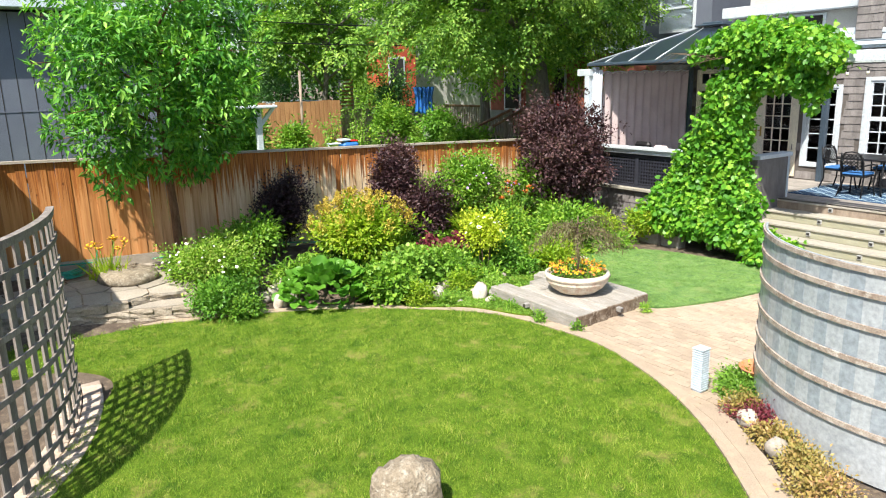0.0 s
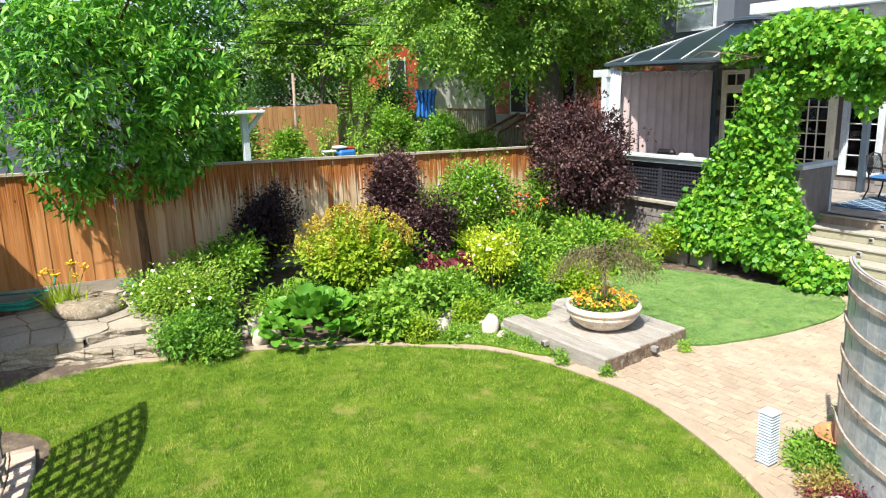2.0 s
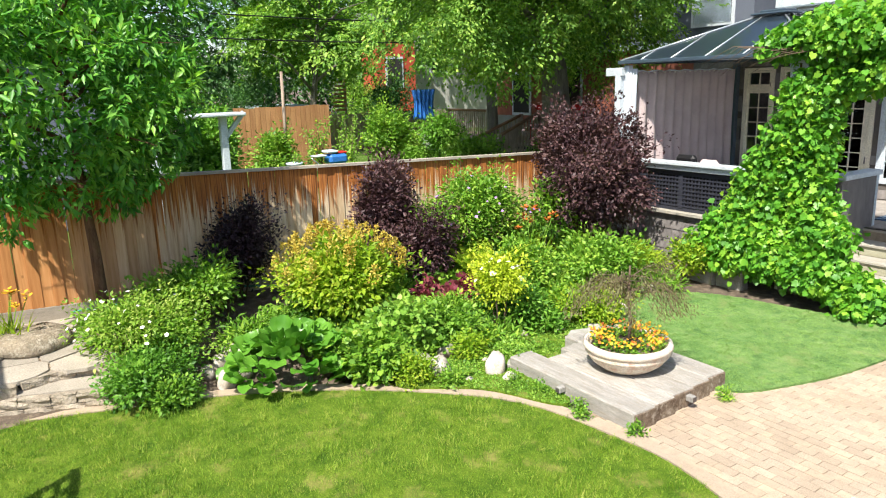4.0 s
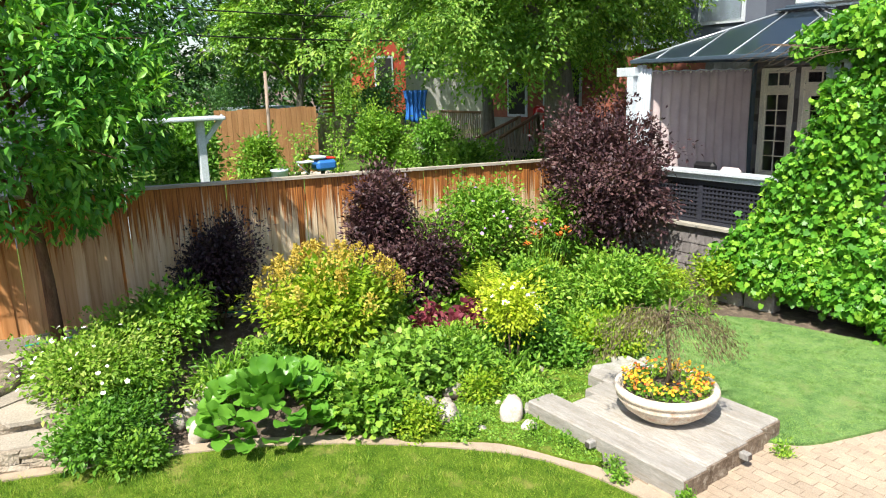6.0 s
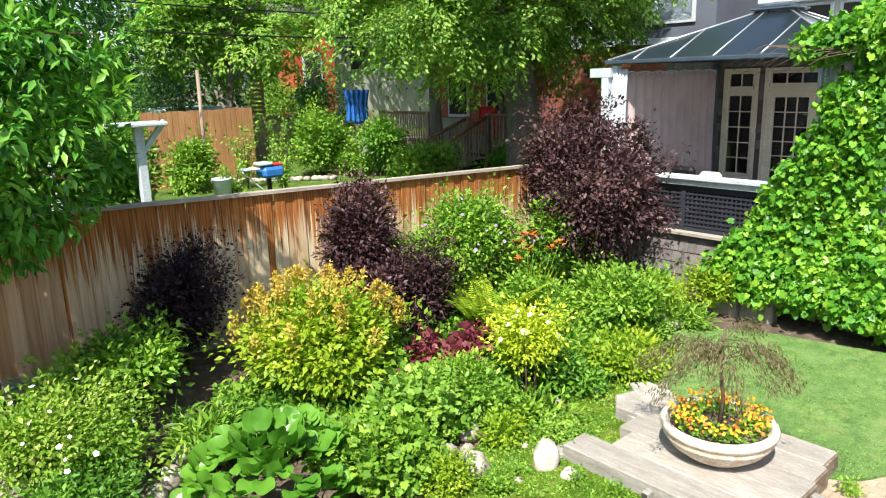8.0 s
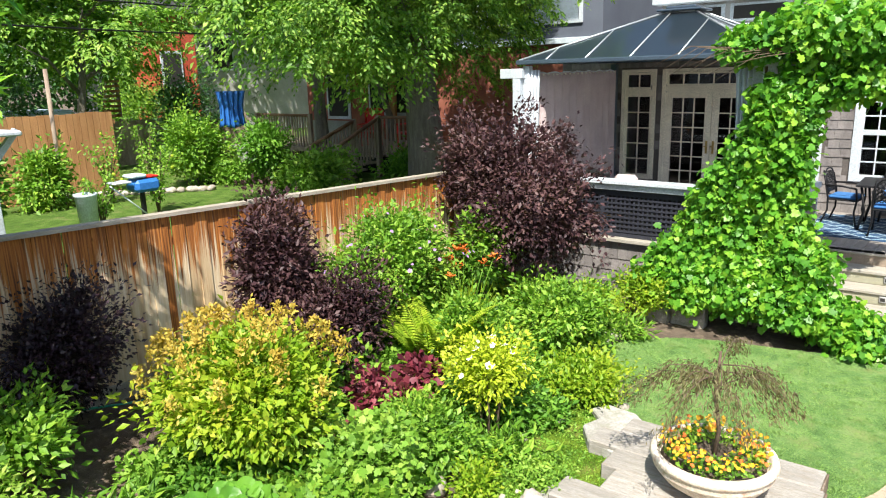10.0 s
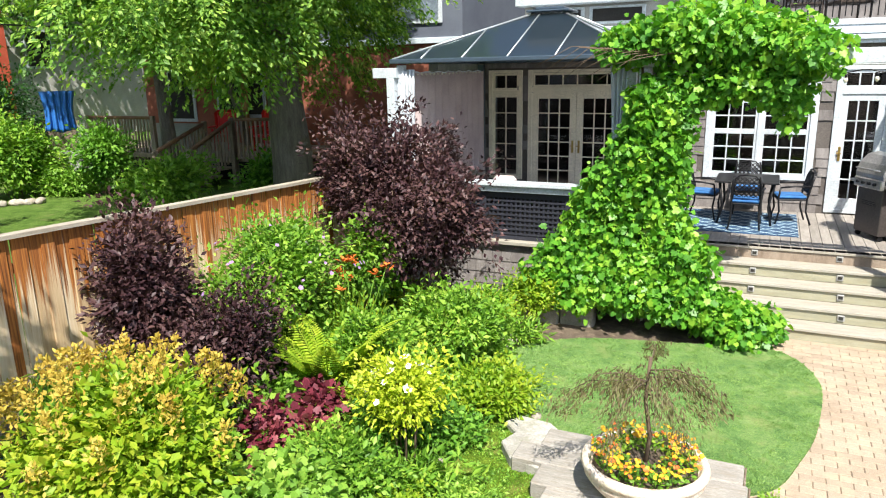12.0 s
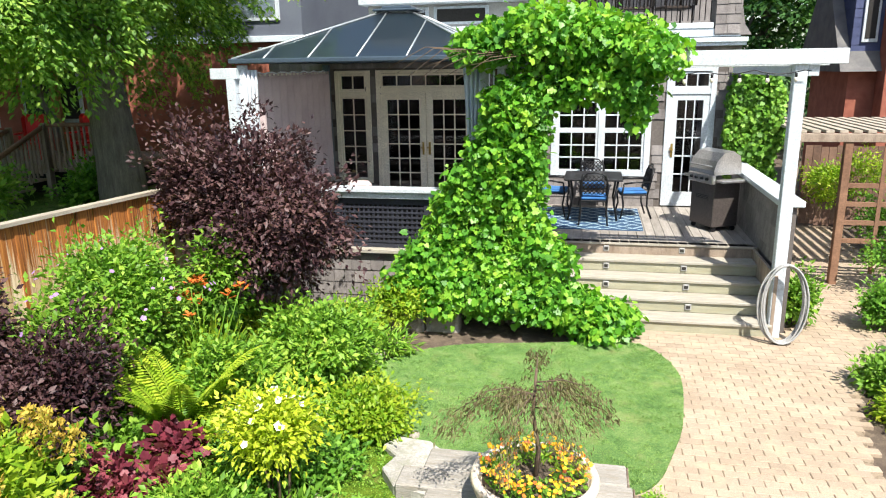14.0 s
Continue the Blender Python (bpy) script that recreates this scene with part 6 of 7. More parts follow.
def grill():
    t = thing("gas_grill", "stainless steel gas grill with closed hood on taupe cabinet", "grill", at=(-3.93, 15.4, DECK))
    t.rotation_euler.z = radians(-62)
    part("cabinet", boxes((-.3, .3, -.2, .28, .08, .8), bevel=.012), "grillbody", t)
    for sx in (-1, 1):
        for sy in (-.14, .22):
            bm = bmesh.new()
            bmesh.ops.create_cone(bm, cap_ends=True, segments=14, radius1=.04, radius2=.04, depth=.035, matrix=pose(sx * .26, sy, .04, 0, 90, 0))
            part("wheel", bm, "iron", t)
    part("side_shelf", boxes((-.52, -.3, -.2, .26, .82, .86), bevel=.008), "steel", t)
    part("side_shelf", boxes((.3, .5, -.2, .26, .82, .86), bevel=.008), "steel", t)
    part("control_panel", boxes((-.32, .32, -.27, -.2, .78, .93), bevel=.015), "steel", t)
    for x in (-.2, -.07, .07, .2):
        bm = bmesh.new()
        bmesh.ops.create_cone(bm, cap_ends=True, segments=12, radius1=.026, radius2=.022, depth=.04, matrix=pose(x, -.285, .86, 90, 0, 0))
        part("knob", bm, "iron", t)
    bm = bmesh.new()
    prof = [(-.24, .93), (-.25, 1.0), (-.2, 1.15), (-.08, 1.27), (.08, 1.3), (.22, 1.22), (.26, 1.05), (.26, .93)]
    L, R = ([bm.verts.new((x, y, z)) for y, z in prof] for x in (-.32, .32))
    for k in range(len(prof)):
        bm.faces.new((L[k], R[k], R[(k + 1) % len(prof)], L[(k + 1) % len(prof)]))
    bm.faces.new(L), bm.faces.new(R)
    bmesh.ops.recalc_face_normals(bm, faces=bm.faces[:])
    part("hood", bm, "steel", t)
    bm = bmesh.new()
    tube(bm, [(-.26, -.24, 1.06), (-.24, -.3, 1.07), (.24, -.3, 1.07), (.26, -.24, 1.06)], .014, 7)
    part("handle", bm, "steel", t)
    part("vent", boxes(*((-.16, .16, -.204, -.2, .52 + .025 * i, .53 + .025 * i) for i in range(3))), "iron", t)


grill()

# hose hung on the post
hh = thing("hung_hose", "grey hose looped in a tall coil against the white post", "hose", at=(-3.43, 12.66, 0))
rngh = random.Random(3)
for i in range(7):
    bm = bmesh.new()
    w, dx, top = .27 + rngh.uniform(-.04, .05), rngh.uniform(-.03, .03), 1.06 + rngh.uniform(-.03, .03)
    pts = [(dx + w * math.sin(a), -.02 - .018 * i + .05 * math.cos(a) * .4, .03 + (top - .03) * (.5 + .5 * math.cos(a))) for a in np.linspace(0, 2 * math.pi, 30)]
    tube(bm, pts, .012, 6)
    part("loop", bm, "hose", hh)

# string lights
sl = thing("string_lights", "black cord of clear bulbs strung along the pergola beam", "string lights")
bm = bmesh.new()
pts = [(-5.2 + i * .08, 12.72, 3.46 - .05 * abs(math.sin(i * .42))) for i in range(24)]
tube(bm, pts, .007, 5)
part("cord", bm, "iron", sl)
for i in range(1, 24, 4):
    bm = bmesh.new()
    lathe(bm, [(.015, 0), (.018, .05)], 8, (pts[i][0], pts[i][1], pts[i][2] - .06))
    part("socket", bm, "iron", sl)
    bm = bmesh.new()
    lathe(bm, [(.006, -.06), (.026, -.035), (.018, 0)], 10, (pts[i][0], pts[i][1], pts[i][2] - .06))
    part("bulb", bm, "bulb", sl)
sl2 = thing("string_lights", "white cord of tiny lights along the gazebo curtain rod", "string lights")
bm = bmesh.new()
tube(bm, [(-10.95, 13.55 + .16 * i, 3.5 + .015 * math.sin(i * 2.2)) for i in range(20)], .012, 5)
part("cord", bm, "white", sl2)
for i in range(20):
    bm = bmesh.new()
    bmesh.ops.create_icosphere(bm, subdivisions=1, radius=.022, matrix=Matrix.Translation((-10.93, 13.55 + .16 * i, 3.47)))
    part("bulb", bm, "bulb", sl2)
# outdoor sofa behind the rail
so = thing("outdoor_sofa", "low dark outdoor sofa with cushions behind the gazebo rail", "sofa", at=(-9.9, 14.2, DECK))
part("base", boxes((-.9, .9, -.35, .35, .05, .4), bevel=.03), "wicker", so)
part("backrest", boxes((-.9, .9, -.45, -.33, .05, .86), bevel=.03), "wicker", so)
part("cushion", boxes((-.35, .1, -.3, -.12, .5, .98), bevel=.06), "iron", so)
part("cushion", boxes((.2, .6, -.3, -.14, .5, .92), bevel=.06), "curtain", so)


def wicker_chair(x, r):
    t = thing("balcony_chair", "dark wicker armchair on the upper balcony", "chair", "balcony chairs", at=(x, WY + .7, 4.14))
    t.rotation_euler.z = radians(r)
    part("seat", boxes((-.26, .26, -.26, .26, .38, .44), bevel=.02), "wicker", t)
    bm = bmesh.new()
    for i in range(9):
        u = -.26 + .065 * i
        tube(bm, [(u, .26, .44), (u * .95, .36, .95 - u * u)], .012, 5)
    tube(bm, [(-.3, .3, .44), (-.28, .38, .85), (0, .4, .98), (.28, .38, .85), (.3, .3, .44)], .025, 6)
    part("backrest", bm, "wicker", t)
    for sx in (-1, 1):
        bm = bmesh.new()
        tube(bm, [(sx * .28, -.26, 0), (sx * .28, -.26, .62), (sx * .3, .3, .66)], .018, 6)
        part("armrest", bm, "wicker", t)
        bm = bmesh.new()
        tube(bm, [(sx * .26, .26, 0), (sx * .26, .26, .44)], .018, 6)
        part("leg", bm, "wicker", t)


for x, r in ((-5.9, 160), (-5.2, 185), (-4.5, 200)):
    wicker_chair(x, r)


# ---- neighbouring yard ----
sheet("neighbour_lawn", [(-40, -10), (-12.4, -10), (-11.9, 13.3), (-12.6, 30), (-40, 30)], .88, .9, "yard", "neighbour's grass lawn beyond the fence", "lawn")


def board_wall(name, p0, p1, z0, z1, material, label, width=.16, category="fence"):
    t = tagged(new(name), label, category)
    a, b = Vector((*p0, 0)), Vector((*p1, 0))
    L = (b - a).length
    ang = math.degrees(math.atan2(b.y - a.y, b.x - a.x))
    me = bpy.data.meshes.new("board")
    bm = boxes((0, width * .95, -.012, .012, z0, z1))
    bm.to_mesh(me)
    bm.free()
    me.materials.append(M[material])
    rng = random.Random(2)
    for i in range(int(L / width)):
        o = new("board", me)
        o.parent = t
        p = a.lerp(b, i * width / L)
        o.matrix_basis = pose(p.x, p.y, rng.uniform(-.02, .02), 0, 0, ang)
    part("rail", boxes((0, L, .012, .05, z1 - .3, z1 - .2), (0, L, .012, .05, z0 + .3, z0 + .4), m=Matrix.Translation(a) @ pose(0, 0, 0, 0, 0, ang)), material, t)
    return t


board_wall("neighbour_fence", (-22, 8.9), (-22, 12.0), .8, 2.84, "orangewood", "warm orange-brown board fence in the neighbouring yard")
board_wall("neighbour_fence", (-27, 13.6), (-27, 20), 0, 2.3, "oldwood", "grey board fence far in the neighbouring yard", .2)
board_wall("side_fence", (-1.3, 20.2), (3.5, 20.2), 0, 1.75, "darkfence", "brown board fence across the side yard, coloured dark as in shade")
po = tagged(obj("pole", tube(bmesh.new(), [(-20.9, 10.0, .8), (-20.95, 10.05, 3.85)], [.05, .045], 8), "oldwood"), "thin rusty brown pole in the neighbouring yard", "pole")
ar = thing("garden_arch", "slatted wooden arch leaning in the far yard", "arch", at=(-28, 14.9, 0))
for i in range(8):
    part("slat", boxes((-.05, .05, -.05 + .03 * i, .55 + .01 * i, 2.4 + .16 * i, 2.48 + .16 * i)), "orangewood", ar)
part("side_post", boxes((-.04, .04, .5, .58, 0, 3.7)), "oldwood", ar)
sh = thing("garden_shed", "small shed with pale blue-white roof behind the orange fence", "shed", at=(-28, 12.3, 0))
part("wall", boxes((-1, .8, -1, 1, 0, 2.5)), "greysiding", sh)
part("roof", boxes((-1.2, 1, -1.2, 1.2, 2.5, 2.75), bevel=.1), "lampwhite", sh)
arb = thing("white_arbor", "white painted arbor with slanted roof beyond the fence", "arbor", at=(-15.4, 6.6, 0))
part("post", boxes((-.07, .07, -.07, .07, 0, 2.9), bevel=.01), "white", arb)
part("post", boxes((-.07, .07, -1.4, -1.26, 0, 2.9), bevel=.01), "white", arb)
part("roof", boxes((-.3, .3, -1.3, .4, 2.88, 2.95), bevel=.02), "white", arb)
part("brace", boxes((-.04, .04, -.04, .04, -.35, .35), m=pose(0, .22, 2.68, -40)), "white", arb)


def neighbour_deck():
    t = thing("neighbour_deck", "weathered brown deck with picket railing and stairs behind the fence", "deck")
    z = 1.5
    part("platform", boxes((-24, -16.2, 17.1, 20.1, z - .12, z)), "oldwood", t)
    # near-black box stands for the shade beneath the platform
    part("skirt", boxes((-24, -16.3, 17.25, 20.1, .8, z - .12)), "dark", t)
    def rail(p, q, zp, zq, drop=.95, step=.115):
        a, b = Vector((*p, zp)), Vector((*q, zq))
        k = max(int((b - a).length / step), 1)
        part("handrail", tube(bmesh.new(), [a, b], .055, 4), "railwood", t, "reddish brown handrail")
        for i in range(1, k):
            c = a.lerp(b, i / k)
            part("picket", boxes((c.x - .022, c.x + .022, c.y - .018, c.y + .018, c.z - drop, c.z - .03)), "oldwood", t)
        for c in (a, b):
            part("post", boxes((c.x - .05, c.x + .05, c.y - .05, c.y + .05, .8, c.z + .05)), "oldwood", t)
    rail((-17.6, 16.8), (-16.2, 17.15), 2.45, 2.45)
    rail((-17.6, 15.28), (-17.6, 16.75), 1.84, 2.42)
    rail((-18.8, 15.4), (-18.8, 17.1), 1.76, 2.32)
    rail((-23.1, 17.2), (-20.66, 17.2), 2.43, 2.43, 1.2)
    part("panel", boxes((-20.55, -18.9, 17.2, 17.24, 1.5, 2.3)), "greypanel", t, "grey weathered plywood panel")
    for i in range(4):
        part("stair_tread", boxes((-18.75, -17.65, 15.5 + i * .4, 15.95 + i * .4, .95 + i * .15, 1.0 + i * .15)), "oldwood", t)


neighbour_deck()
for x, y, r in ((-19.25, 18.3, 20), (-18.0, 18.5, -10)):
    c = thing("garden_chair", "red plastic garden chair on the neighbour's deck", "chair", "red chairs", at=(x, y, 1.5))
    c.rotation_euler.z = radians(r)
    part("seat", boxes((-.27, .27, -.27, .27, .38, .43), bevel=.02), "redplastic", c)
    part("backrest", boxes((-.29, .29, .22, .28, .43, 1.08), bevel=.09), "redplastic", c)
    for sx in (-1, 1):
        part("armrest", boxes((sx * .3 - .04, sx * .3 + .04, -.25, .25, .62, .66), bevel=.01), "redplastic", c)
        part("leg", boxes((sx * .22 - .03, sx * .22 + .03, -.24, -.18, 0, .6), bevel=.01), "redplastic", c)
        part("leg", boxes((sx * .22 - .03, sx * .22 + .03, .18, .24, 0, .42), bevel=.01), "redplastic", c)


def far_house(name, x0, x1, y0, y1, z1, material, roof, label, wins=(), face="y"):
    t = thing(name, label, "house")
    part("wall", boxes((x0, x1, y0, y1, 0, z1)), material, t)
    bm = bmesh.new()
    c = (y0 + y1) / 2
    vs = [bm.verts.new(p) for p in ((x0 - .3, y0 - .4, z1), (x1 + .3, y0 - .4, z1), (x1 + .3, y1 + .4, z1), (x0 - .3, y1 + .4, z1), (x0 - .3, c, z1 + 2.6), (x1 + .3, c, z1 + 2.6))]
    for f in ((0, 1, 5, 4), (2, 3, 4, 5), (0, 4, 3), (1, 2, 5), (3, 2, 1, 0)):
        bm.faces.new([vs[k] for k in f])
    part("roof", bm, roof, t)
    for a0, a1, z0, zt in wins:
        w = part("window", boxes((a0 - .1, a1 + .1, y0 - .06, y0 - .01, z0 - .1, zt + .1), bevel=.01) if face == "y" else boxes((x1 + .01, x1 + .06, a0 - .1, a1 + .1, z0 - .1, zt + .1), bevel=.01), "white", t)
        part("pane", boxes((a0, a1, y0 - .075, y0 - .062, z0, zt)) if face == "y" else boxes((x1 + .062, x1 + .075, a0, a1, z0, zt)), "dark", w)
    return t


far_house("neighbour_house", -24, -12.9, 20.2, 30, 7.5, "redbrick", "asphalt_roof", "red brick house with white-framed window behind the maple", ((-20.95, -19.3, 2.35, 3.7), (-22.9, -22, 2.2, 3.6)))
nbh = bpy.data.objects["neighbour_house"]
part("upper_siding", boxes((-24.03, -12.86, 20.14, 30.03, 4.35, 7.5)), "garage", nbh, "grey-blue upper siding")
part("band", boxes((-24.06, -12.82, 20.08, 30.06, 4.2, 4.35), bevel=.01), "lampwhite", nbh)
for x0, x1 in ((-16.6, -15.5), (-14.7, -13.5)):
    w = part("window", boxes((x0 - .1, x1 + .1, 20.08, 20.13, 4.7, 6.2), bevel=.01), "white", nbh)
    part("pane", boxes((x0, x1, 20.06, 20.078, 4.8, 6.1)), "glass", w)
    part("sash_rail", boxes((x0, x1, 20.04, 20.06, 5.42, 5.48)), "white", w)
part("door_post", boxes((-20.05, -19.8, 20.0, 20.1, 1.5, 3.75)), "orangewood", bpy.data.objects["neighbour_house"])
far_house("red_house", -33.6, -32, 19.2, 21.3, 6.2, "redwall", "asphalt_roof", "bright red sided house in the distance", ((19.7, 20.5, 3.3, 4.6),), "x")
far_house("pale_house", -44, -34, 22.0, 30, 7, "greysiding", "asphalt_roof", "pale grey sided house far behind trees", ((23.5, 24.6, 4, 5.4),), "x")
nh = far_house("blue_house", -.07, 9, 22, 25, 3.3, "redbrick", "asphalt_roof", "neighbouring house with red brick base and navy upper siding", ((1.6, 2.6, 1.2, 2.6),))
part("upper_siding", boxes((-.09, 9, 21.96, 25, 3.5, 8)), "navy", nh)
for i in range(22):
    part("siding_board", boxes((-.11, 9, 21.935, 21.96, 3.5 + i * .2, 3.5 + i * .2 + .185)), "navy", nh)
    part("siding_board", boxes((-.115, -.09, 21.96, 25, 3.5 + i * .2, 3.5 + i * .2 + .185)), "navy", nh)
part("band", boxes((-.13, 9, 21.9, 25, 3.3, 3.5), bevel=.01), "lampwhite", nh)
w = part("window", boxes((.08, .42, 21.88, 21.93, 3.95, 5.3), bevel=.01), "white", nh)
part("pane", boxes((.14, .36, 21.87, 21.88, 4.03, 5.2)), "dark", w)
part("chimney", boxes((.5, 1.0, 21.4, 21.9, 0, 9), bevel=.01), "redbrick", nh, "red brick chimney stack")


ga = thing("garage", "slate-blue garage with grooved panel siding and white fascia", "garage", at=(-16, 0, 0))
part("wall", boxes((-6, 0, -9, 4.6, 0, 5.0)), "garage", ga)
for i in range(44):
    part("groove", boxes((.0, .006, -8.9 + i * .305, -8.885 + i * .305, .2, 4.98)), "dark", ga)
part("seam_trim", boxes((.0, .012, -9, 4.6, 3.0, 3.02)), "garage", ga)
part("fascia", boxes((-.1, .5, -9.4, 4.9, 5.05, 5.2), bevel=.01), "lampwhite", ga, "white fascia board")
part("roof", boxes((-6.5, .5, -9.4, 4.9, 5.2, 5.32)), "asphalt_roof", ga)

for i, (x, y, z, rx, ry, rz, n, mt, lb) in enumerate(((-21.2, 13.6, 1.75, .95, 1.0, .95, 260, "l_mid", "big round green bush in the neighbouring yard"), (-19.3, 14.5, 1.7, .55, .6, .85, 140, "l_deep", "leafy bush in front of the neighbour's railing"), (-20.3, 14.1, 1.1, .7, .5, .35, 110, "l_sage", "pale leafy perennials by the neighbour's deck"), (-18.2, 14.4, 1.1, .6, .4, .3, 90, "l_mid", "low leafy plants before the deck stairs"), (-15.6, 12.6, 1.6, .4, 1.1, .3, 120, "l_sage", "squash leaves rising behind the fence"), (-20.9, 9.6, 1.5, .5, .7, .7, 150, "l_mid", "leafy vegetable bed by the orange fence"), (-17.5, 6.9, 1.8, .6, .8, 1.2, 220, "l_deep", "dark vine-covered arbor plant"), (-15.2, 15.2, 1.3, .7, .7, .5, 130, "l_deep", "dark ferns at the foot of the maple"), (-24.5, 15.5, 2.2, 1.3, 1.3, 1.5, 260, "l_far", "dark lilac bush behind the yard"), (-30, 17, 2.2, 1.6, 1.6, 1.7, 260, "l_maple", "yellow-green bush before the red house"), (-27.5, 11.5, 2.6, 1.6, 1.8, 2.0, 260, "l_far", "tall green bush behind the orange fence"))):
    shrub("shrub", (x, y, z), (rx, ry, rz), n, 28, .12, T_LEAF, mt, lb, "shrub", .14, low=-.8, seed=100 + i, stems=4)


def apple_tree(x, y, h, seed, label):
    """A thin young fruit tree: a few upright shoots with sparse leaves and pale apples."""
    rng = np.random.default_rng(seed)
    t = thing("apple_tree", label, "tree", "young apple trees", at=(x, y, .86))
    P, A = [], []
    for i in range(6):
        a = 1.1 * i + seed
        e = np.array([math.cos(a) * .42 * rng.uniform(.4, 1), math.sin(a) * .5 * rng.uniform(.4, 1), h * rng.uniform(.7, 1.05)])
        part("branch", tube(bmesh.new(), [(0, 0, 0), tuple(e * [.25, .25, .5]), tuple(e)], [.02, .012, .004], 6), "twig", t)
        for u in np.linspace(.35, 1, 13):
            c = e * [u ** 1.5, u ** 1.5, u]
            P.append(c + rng.normal(size=(6, 3)) * .06)
            A.append(rng.normal(size=(6, 3)) + [0, 0, -.2])
    P, A = np.concatenate(P), np.concatenate(A)
    scatter("leaves", P, A, rng.normal(size=P.shape) * .5 + [0, 0, 1], .095, T_LEAF, "l_sage", t)
    for i in range(4):
        bm = bmesh.new()
        bmesh.ops.create_icosphere(bm, subdivisions=2, radius=.035, matrix=Matrix.Translation(Vector(P[rng.integers(len(P))])))
        part("apple", bm, "l_lime", t)


apple_tree(-17.9, 9.3, 1.15, 1, "thin young apple tree behind the fence")
apple_tree(-18.3, 10.7, 1.3, 2, "thin young apple tree with pale fruit")
apple_tree(-20.3, 10.8, 1.6, 3, "young fruit tree before the orange fence")
apple_tree(-20.6, 11.9, 1.8, 4, "tall thin fruit tree by the fence end")
bu = thing("white_bucket", "tall white plastic bucket standing behind the fence", "bucket", at=(-17.7, 8.95, .88))
bm = bmesh.new()
lathe(bm, [(.15, 0), (.19, .66), (.205, .67), (.205, .71), (.185, .71), (.17, .6), (.02, .58)], 24)
part("pail", bm, "lampwhite", bu)
rngs = random.Random(4)
for i in range(22):
    f = i / 21
    put_stone("stone", -22.3 + 2.4 * f, 10.2 + 2.9 * f + rngs.uniform(-.05, .05), .93, rngs.uniform(.1, .17), rngs.uniform(.09, .13), .08, 40 * i, 90 + i, "rock", "pale stone edging the neighbour's lawn", "lawn edging stones")
ac = thing("air_conditioner", "grey air conditioner unit by the neighbour's deck", "air conditioner", at=(-20.7, 14.9, .85))
part("case", boxes((-.35, .35, -.35, .35, .05, 1.9 - .95), bevel=.02), "hose", ac)
part("grille", boxes(*((.35, .36, -.3, .3, .15 + .06 * i, .17 + .06 * i) for i in range(12))), "iron", ac)
# out-of-view box, added to cast shade over the flagstones and near fence
sd = thing("tool_shed", "unseen slate-blue box added to shade the flagstones and fence", "shed", at=(-10.4, -1.85, 0))
part("wall", boxes((-1.7, 1.75, -2.2, 2.2, 0, 3.2)), "garage", sd)
part("roof", boxes((-1.8, 1.85, -2.3, 2.3, 3.2, 3.32), bevel=.02), "asphalt_roof", sd)
drape("blue_tarp", ((-22.1, 15.05), (-21.7, 15.75)), 2.2, 3.2, "bluetarp", "bright blue tarp hanging in folds in the far yard", 5, .06, .8)
ho = thing("garden_cart", "blue garden cart with red and white cloth on thin legs", "cart", at=(-17.55, 9.8, .88))
part("tub", boxes((-.22, .22, -.05, .45, .62, .86), bevel=.06), "bluetarp", ho)
part("cloth", boxes((-.16, .16, -.45, -.1, .82, .86), bevel=.015), "curtainw", ho)
part("cloth", boxes((-.14, .14, .2, .46, .87, .91), bevel=.015), "redplastic", ho)
part("cloth", boxes((-.18, .18, -.1, .2, .90, .96), bevel=.02), "lampwhite", ho)
part("leg", boxes((-.04, .04, .12, .2, 0, .62), bevel=.01), "iron", ho)
part("handle", tube(bmesh.new(), [(0, -.45, .8), (.1, .3, .05)], .015, 6), "lampwhite", ho)
for z, y0, y1, lb in ((5.2, 4, 22, "upper"), (4.6, 4, 22, "lower")):
    tagged(obj("overhead_wire", tube(bmesh.new(), [(-20, y0 + (y1 - y0) * i / 8, z + .25 - .25 * math.sin(math.pi * i / 8)) for i in range(9)], .018, 5), "iron"), f"{lb} black overhead cable crossing behind the yard", "cable")

# side yard trellis pergola
tr = thing("wood_trellis", "weathered brown timber pergola with rung trellis in the side yard", "pergola")
part("post", boxes((-2.02, -1.9, 15.44, 15.56, 0, 2.32), bevel=.008), "railwood", tr)
part("beam", boxes((-2.75, 3.0, 15.42, 15.58, 2.32, 2.45), bevel=.008), "oldwood", tr)
for i in range(22):
    part("roof_slat", boxes((-2.7 + i * .2, -2.58 + i * .2, 15.5, 18.4, 2.46, 2.5)), "cap", tr)
for z in (.7, 1.0, 1.3, 1.6):
    part("rung", boxes((-1.9, 1.5, 15.47, 15.53, z, z + .07)), "railwood", tr)
for x in (-1.45, -.9):
    part("upright", boxes((x, x + .06, 15.46, 15.475, .2, 2.3)), "railwood", tr)
part("post", boxes((-2.02, -1.9, 18.3, 18.42, 0, 2.45), bevel=.008), "oldwood", tr)


